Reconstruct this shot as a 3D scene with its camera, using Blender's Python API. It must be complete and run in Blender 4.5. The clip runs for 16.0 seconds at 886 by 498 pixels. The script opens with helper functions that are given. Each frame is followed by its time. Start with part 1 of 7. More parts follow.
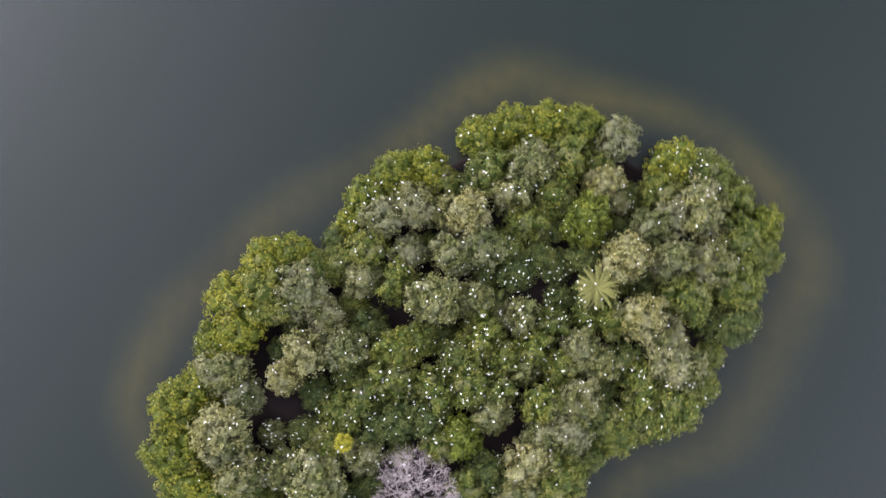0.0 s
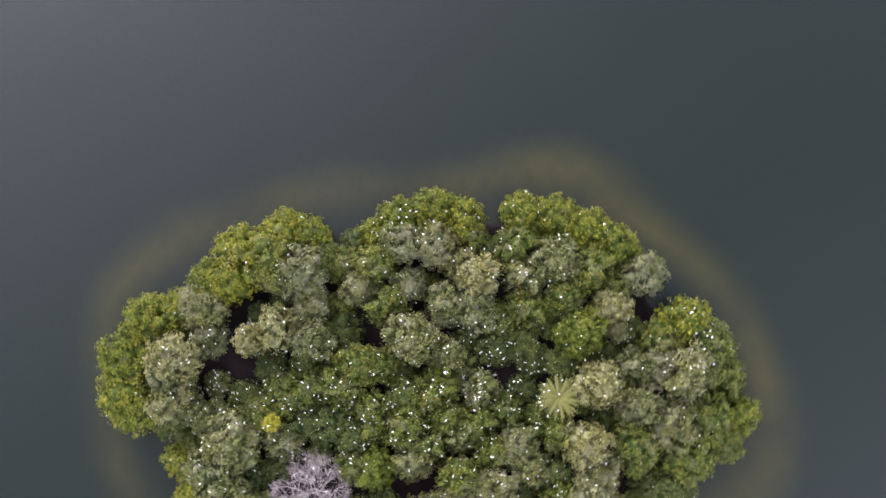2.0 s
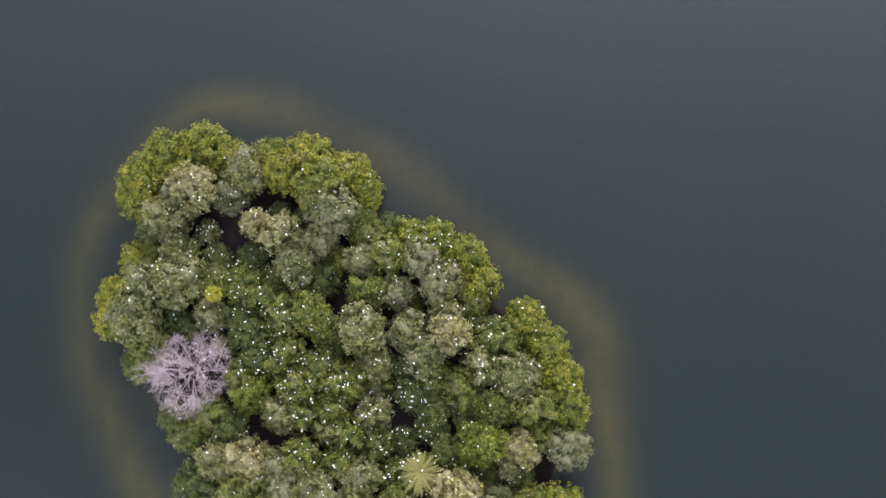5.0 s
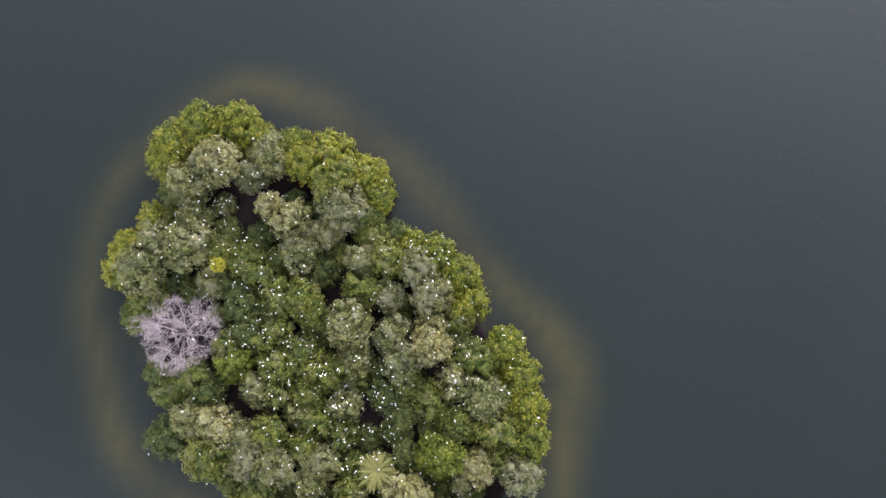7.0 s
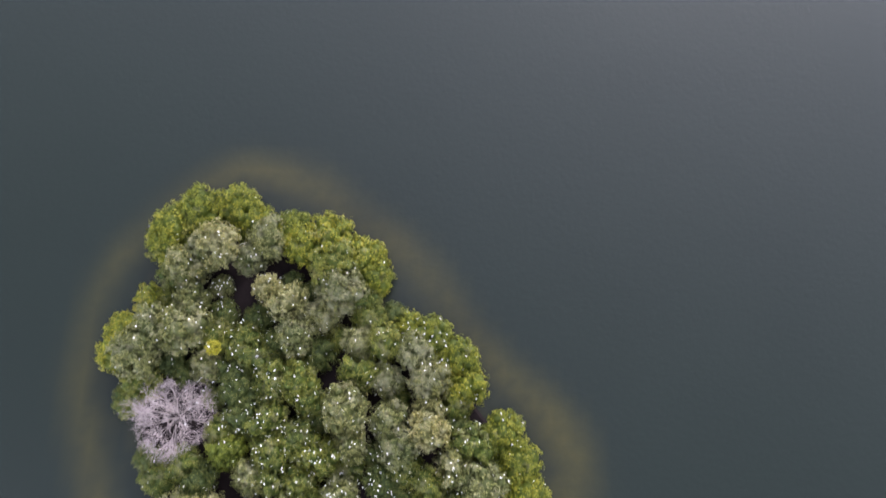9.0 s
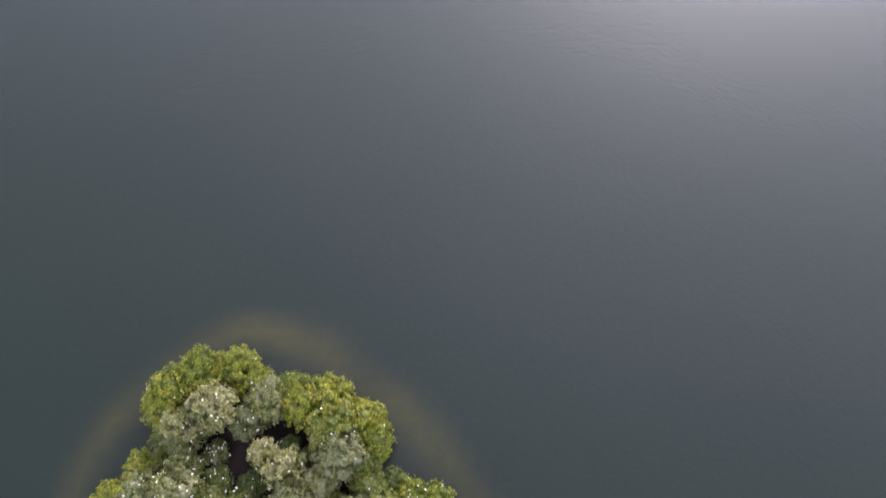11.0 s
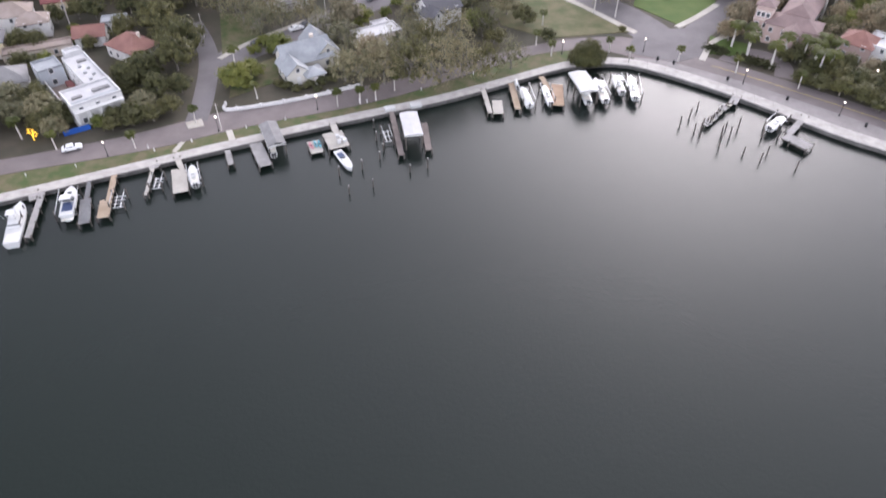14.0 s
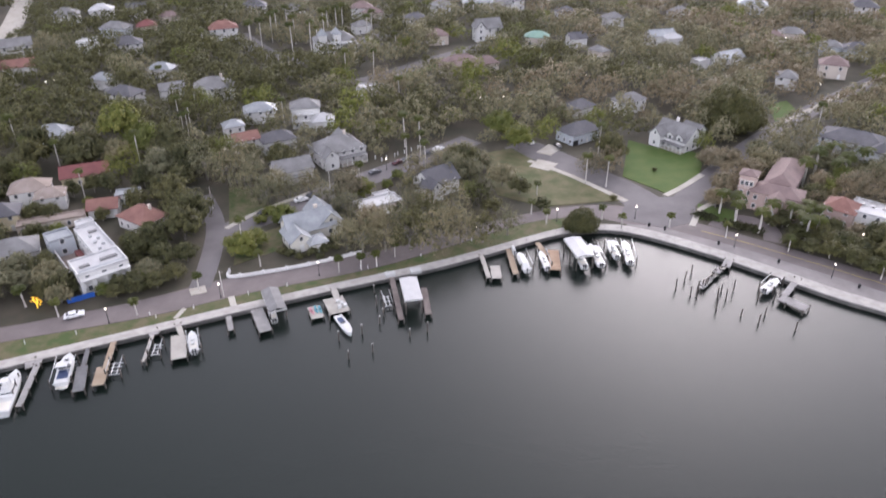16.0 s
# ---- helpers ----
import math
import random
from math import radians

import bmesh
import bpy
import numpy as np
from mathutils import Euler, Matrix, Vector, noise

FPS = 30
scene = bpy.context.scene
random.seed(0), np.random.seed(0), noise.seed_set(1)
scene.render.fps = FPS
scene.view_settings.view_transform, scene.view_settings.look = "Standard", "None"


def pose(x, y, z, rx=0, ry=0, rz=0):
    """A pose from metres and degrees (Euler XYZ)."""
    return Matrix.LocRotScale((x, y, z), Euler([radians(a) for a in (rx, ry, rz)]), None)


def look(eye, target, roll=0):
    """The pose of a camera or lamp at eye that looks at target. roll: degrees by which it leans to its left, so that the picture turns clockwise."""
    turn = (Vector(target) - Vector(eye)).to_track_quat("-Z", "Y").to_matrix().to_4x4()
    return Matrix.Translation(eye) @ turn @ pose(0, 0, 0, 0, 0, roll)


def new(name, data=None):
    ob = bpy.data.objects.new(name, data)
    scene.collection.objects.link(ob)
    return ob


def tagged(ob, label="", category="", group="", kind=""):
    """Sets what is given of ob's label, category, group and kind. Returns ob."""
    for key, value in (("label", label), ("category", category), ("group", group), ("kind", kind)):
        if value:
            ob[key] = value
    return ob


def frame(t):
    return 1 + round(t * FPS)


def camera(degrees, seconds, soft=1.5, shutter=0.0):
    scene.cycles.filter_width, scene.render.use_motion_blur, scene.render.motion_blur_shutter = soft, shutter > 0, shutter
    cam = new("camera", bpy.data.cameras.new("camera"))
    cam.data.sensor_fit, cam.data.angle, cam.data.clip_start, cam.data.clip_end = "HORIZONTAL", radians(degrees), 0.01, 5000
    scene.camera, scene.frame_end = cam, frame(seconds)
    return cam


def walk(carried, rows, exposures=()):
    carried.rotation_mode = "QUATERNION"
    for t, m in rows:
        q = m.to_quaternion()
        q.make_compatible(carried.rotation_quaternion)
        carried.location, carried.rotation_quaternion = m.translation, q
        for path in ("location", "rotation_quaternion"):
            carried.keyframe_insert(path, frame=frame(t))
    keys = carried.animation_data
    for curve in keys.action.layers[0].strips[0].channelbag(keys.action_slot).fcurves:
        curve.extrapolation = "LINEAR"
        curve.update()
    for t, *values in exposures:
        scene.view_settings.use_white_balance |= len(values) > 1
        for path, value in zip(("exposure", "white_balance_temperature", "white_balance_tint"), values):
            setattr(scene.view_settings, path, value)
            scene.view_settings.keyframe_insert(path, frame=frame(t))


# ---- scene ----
PATH = [
    (0, -17.61, -13.14, 85.63, 7.896, 0.006, -80.429),
    (0.5, -15.97, -13.72, 86.49, 7.927, 0.010, -74.098),
    (1, -14.32, -14.20, 87.40, 7.929, 0.004, -67.587),
    (1.5, -12.87, -14.67, 88.10, 7.978, -0.016, -61.088),
    (2, -11.44, -15.17, 88.88, 8.073, -0.008, -54.197),
    (2.5, -9.79, -15.49, 89.59, 8.047, 0.001, -46.418),
    (3, -8.19, -15.70, 90.24, 8.043, -0.000, -38.470),
    (3.5, -6.61, -15.73, 90.86, 8.000, -0.006, -30.414),
    (4, -5.26, -15.80, 91.24, 8.055, -0.005, -22.692),
    (6.5, -0.64, -14.20, 95.76, 8.014, -0.003, 1.430),
    (7, -0.22, -14.07, 96.60, 8.076, 0.001, 1.842),
    (7.5, 0.00, -13.63, 97.00, 7.981, 0.006, 1.883),
    (8, 0.03, -13.58, 96.86, 9.101, 0.001, 1.850),
    (8.5, 0.02, -13.55, 96.70, 11.387, 0.001, 1.837),
    (9, -0.02, -13.58, 96.61, 14.358, -0.043, 1.827),
    (11.5, -0.47, -14.12, 97.07, 30.584, -0.044, 1.393),
    (12, -0.56, -14.23, 97.17, 33.904, -0.073, 1.423),
    (12.5, -0.65, -14.31, 97.25, 37.284, -0.159, 1.455),
    (13, -0.69, -14.34, 97.30, 40.537, -0.139, 1.452),
    (13.5, -0.68, -14.35, 97.33, 43.836, -0.065, 1.437),
    (14, -0.66, -14.42, 97.40, 47.107, 0.030, 1.414),
    (14.5, -0.62, -14.50, 97.45, 50.384, 0.139, 1.400),
    (15, -0.58, -14.60, 97.48, 53.649, 0.194, 1.450),
    (15.5, -0.54, -14.65, 97.45, 56.954, 0.317, 1.472),
    (16, -0.50, -14.69, 97.40, 60.257, 0.426, 1.159),
]
cam = camera(63.6, 16.0, soft=1.6, shutter=0.6)
walk(cam, [(t, pose(x, y, z, rx, ry, rz)) for t, x, y, z, rx, ry, rz in PATH],
     exposures=[(0.0, 0.38, 6000, 20), (2.5, 0.36, 5980, 22), (9.0, 0.44, 5920, 22), (11.5, 0.48, 5960, 22), (12.5, 0.16, 6000, 20), (14.0, -0.22, 6100, 20), (16.0, -0.42, 6130, 21)])

# ---- world and light: a bright overcast evening, the glow stands to the north-east ----
SUN_AZ, SUN_EL = 20.0, 26.0          # degrees from +y towards +x, and above the horizon
world = bpy.data.worlds.new("world")
scene.world = world
world.use_nodes = True
wn, wl = world.node_tree.nodes, world.node_tree.links
sky = wn.new("ShaderNodeTexSky")
sky.sky_type = "NISHITA"
sky.sun_disc = False
sky.sun_elevation, sky.sun_rotation = radians(SUN_EL), radians(SUN_AZ)
sky.air_density, sky.dust_density, sky.ozone_density = 1.0, 2.4, 1.0
grey = wn.new("ShaderNodeHueSaturation")
grey.inputs["Saturation"].default_value = 0.34
wl.new(sky.outputs[0], grey.inputs["Color"])
# the cloud cover is brightest round the veiled sun and fades evenly away from it
aim = wn.new("ShaderNodeTexCoord")
dot = wn.new("ShaderNodeVectorMath")
dot.operation = "DOT_PRODUCT"
dot.inputs[1].default_value = (math.sin(radians(SUN_AZ)) * math.cos(radians(SUN_EL)), math.cos(radians(SUN_AZ)) * math.cos(radians(SUN_EL)), math.sin(radians(SUN_EL)))
fade = wn.new("ShaderNodeMapRange")
fade.interpolation_type = "SMOOTHERSTEP"
fade.inputs["From Min"].default_value, fade.inputs["From Max"].default_value = 0.3, 0.95
fade.inputs["To Min"].default_value, fade.inputs["To Max"].default_value = 3.0, 6.9
# a lighter strip of evening sky low in the south-west
low = wn.new("ShaderNodeVectorMath")
low.operation = "DOT_PRODUCT"
low.inputs[1].default_value = (-0.33, -0.92, 0.21)
rise = wn.new("ShaderNodeMapRange")
rise.interpolation_type = "SMOOTHERSTEP"
rise.inputs["From Min"].default_value, rise.inputs["From Max"].default_value = 0.2, 1.0
rise.inputs["To Min"].default_value, rise.inputs["To Max"].default_value = 0.0, 9.0
both = wn.new("ShaderNodeMath")
veil = wn.new("ShaderNodeVectorMath")
veil.operation = "SCALE"
wl.new(aim.outputs["Generated"], dot.inputs[0])
wl.new(dot.outputs["Value"], fade.inputs["Value"])
# an even layer of cloud lies over the clear sky's gradient
cloud = wn.new("ShaderNodeMix")
cloud.data_type = "RGBA"
cloud.inputs[0].default_value = 0.45
cloud.inputs[7].default_value = (2.8, 2.75, 2.7, 1)
wl.new(grey.outputs[0], cloud.inputs[6])
wl.new(cloud.outputs[2], veil.inputs[0])
wl.new(aim.outputs["Generated"], low.inputs[0])
wl.new(low.outputs["Value"], rise.inputs["Value"])
wl.new(fade.outputs["Result"], both.inputs[0])
wl.new(rise.outputs["Result"], both.inputs[1])
wl.new(both.outputs[0], veil.inputs["Scale"])
wl.new(veil.outputs[0], wn["Background"].inputs["Color"])
wn["Background"].inputs["Strength"].default_value = 0.104

sun = new("sun", bpy.data.lights.new("sun", "SUN"))
sun.data.energy, sun.data.angle, sun.data.color = 0.3, radians(90), (1.0, 0.95, 0.92)
az, el = radians(SUN_AZ), radians(SUN_EL)
way = Vector((math.sin(az) * math.cos(el), math.cos(az) * math.cos(el), math.sin(el)))
sun.matrix_world = look(way * 300, (0, 0, 0))


# ---- materials ----
class Nodes:
    def __init__(self, name):
        self.mat = bpy.data.materials.new(name)
        self.mat.use_nodes = True
        self.t = self.mat.node_tree
        self.b = self.t.nodes["Principled BSDF"]

    def node(self, kind, **props):
        n = self.t.nodes.new("ShaderNode" + kind)
        for k, v in props.items():
            n.inputs[k].default_value = v
        return n

    def link(self, a, b):
        self.t.links.new(a, b)

    def noise(self, scale, detail=4.0, rough=0.6):
        g = self.node("NewGeometry")
        n = self.node("TexNoise", Scale=scale, Detail=detail, Roughness=rough)
        self.link(g.outputs["Position"], n.inputs["Vector"])
        return n.outputs["Fac"]

    def ramp(self, fac, stops):
        r = self.node("ValToRGB")
        e = r.color_ramp.elements
        while len(e) < len(stops):
            e.new(0.5)
        for k, (p, c) in zip(e, stops):
            k.position, k.color = p, (*c, 1)
        self.link(fac, r.inputs["Fac"])
        return r.outputs["Color"]

    def mix(self, fac, a, b, blend="MIX"):
        m = self.t.nodes.new("ShaderNodeMix")
        m.data_type, m.blend_type = "RGBA", blend
        for s, v in ((m.inputs[0], fac), (m.inputs[6], a), (m.inputs[7], b)):
            if hasattr(v, "is_output"):
                self.link(v, s)
            elif isinstance(v, tuple):
                s.default_value = (*v, 1)
            else:
                s.default_value = v
        return m.outputs[2]

    def base(self, out, rough=0.7):
        self.link(out, self.b.inputs["Base Color"])
        self.b.inputs["Roughness"].default_value = rough
        return self

    def bump(self, fac, strength=0.3, dist=0.02):
        n = self.node("Bump", Strength=strength, Distance=dist)
        self.link(fac, n.inputs["Height"])
        self.link(n.outputs["Normal"], self.b.inputs["Normal"])


def two_tone(name, c1, c2, big=0.15, fine=3.0, rough=0.75, metal=0.0, bump=0.25, dist=0.03, stain=0.5):
    """Paint, stone or soil: a large drift between two tones, fine grain and a little relief."""
    n = Nodes(name)
    drift = n.ramp(n.noise(big, 3), [(0.35, c1), (0.65, c2)])
    grain = n.noise(fine, 6, 0.7)
    dark = n.mix(0.5, (1, 1, 1), n.ramp(grain, [(0.3, (0.55, 0.55, 0.55)), (0.7, (1.1, 1.1, 1.1))]))
    n.base(n.mix(stain, drift, dark, "MULTIPLY"), rough)
    n.b.inputs["Metallic"].default_value = metal
    n.bump(grain, bump, dist)
    return n.mat


def leaf(name, dark, mid, light, white=0.0, patch=(0.42, 0.40, 0.26), patch_amount=0.0):
    """Foliage: each leaf takes its own tone; patches and single leaves are whitened by droppings."""
    n = Nodes(name)
    g = n.node("NewGeometry")
    # tip below 1 pulls the inner cores darker: crown shade put into colour
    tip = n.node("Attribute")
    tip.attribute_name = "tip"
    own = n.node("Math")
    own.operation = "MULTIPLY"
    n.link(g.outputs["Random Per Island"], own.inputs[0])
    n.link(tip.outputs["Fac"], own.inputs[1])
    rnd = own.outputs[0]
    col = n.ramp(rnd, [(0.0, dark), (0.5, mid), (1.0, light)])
    big = n.ramp(n.noise(0.35, 3), [(0.3, (0.7, 0.75, 0.7)), (0.7, (1.2, 1.15, 1.1))])
    col = n.mix(1.0, col, big, "MULTIPLY")
    info = n.node("ObjectInfo")
    tone = n.ramp(info.outputs["Random"], [(0.0, (0.8, 0.84, 0.8)), (1.0, (1.2, 1.14, 1.05))])
    col = n.mix(1.0, col, tone, "MULTIPLY")
    if patch_amount:
        spot = n.ramp(n.noise(0.55, 4, 0.65), [(0.62 - 0.3 * patch_amount, (0, 0, 0)), (0.72 - 0.2 * patch_amount, (1, 1, 1))])
        col = n.mix(spot, col, n.mix(0.35, col, patch))
    if white:
        cut = n.node("Math")
        cut.operation = "GREATER_THAN"
        cut.inputs[1].default_value = 1.0 - white
        n.link(rnd, cut.inputs[0])
        col = n.mix(cut.outputs[0], col, (0.9, 0.9, 0.87))
    n.base(col, 0.6)
    n.b.inputs["Specular IOR Level"].default_value = 0.25
    thin, blend = n.node("BsdfTranslucent"), n.node("MixShader", Fac=0.3)
    n.link(col, thin.inputs["Color"])
    n.link(n.b.outputs["BSDF"], blend.inputs[1])
    n.link(thin.outputs["BSDF"], blend.inputs[2])
    n.link(blend.outputs["Shader"], n.t.nodes["Material Output"].inputs["Surface"])
    return n.mat


def plain(name, c, rough=0.5, metal=0.0, grain=6.0):
    return two_tone(name, c, tuple(0.9 * v for v in c), 0.4, grain, rough, metal, 0.1, 0.01, 0.35)


def glow(name, c, strength):
    n = Nodes(name)
    n.b.inputs["Emission Color"].default_value = (*c, 1)
    n.b.inputs["Emission Strength"].default_value = strength
    n.b.inputs["Base Color"].default_value = (*c, 1)
    return n.mat


def water_material():
    n = Nodes("water")
    # mask of the silt ring, with the island's shade painted into its inner side
    shoal_and_shade = n.node("Attribute")
    shoal_and_shade.attribute_name = "shoal_and_shade"
    cloud = n.noise(0.09, 4)
    silt = n.ramp(cloud, [(0.3, (0.4, 0.4, 0.4)), (0.7, (1.15, 1.15, 1.15))])
    fac = n.mix(1.0, shoal_and_shade.outputs["Color"], silt, "MULTIPLY")
    deep = n.ramp(n.noise(0.012, 3), [(0.3, (0.0064, 0.0108, 0.0086)), (0.7, (0.0084, 0.0134, 0.0108))])
    n.base(n.mix(fac, deep, (0.040, 0.036, 0.012)), 0.27)
    n.b.inputs["IOR"].default_value = 1.33
    waves = n.mix(0.5, n.noise(1.3, 5, 0.65), n.noise(0.11, 3))
    n.bump(waves, 0.4, 0.14)
    return n.mat


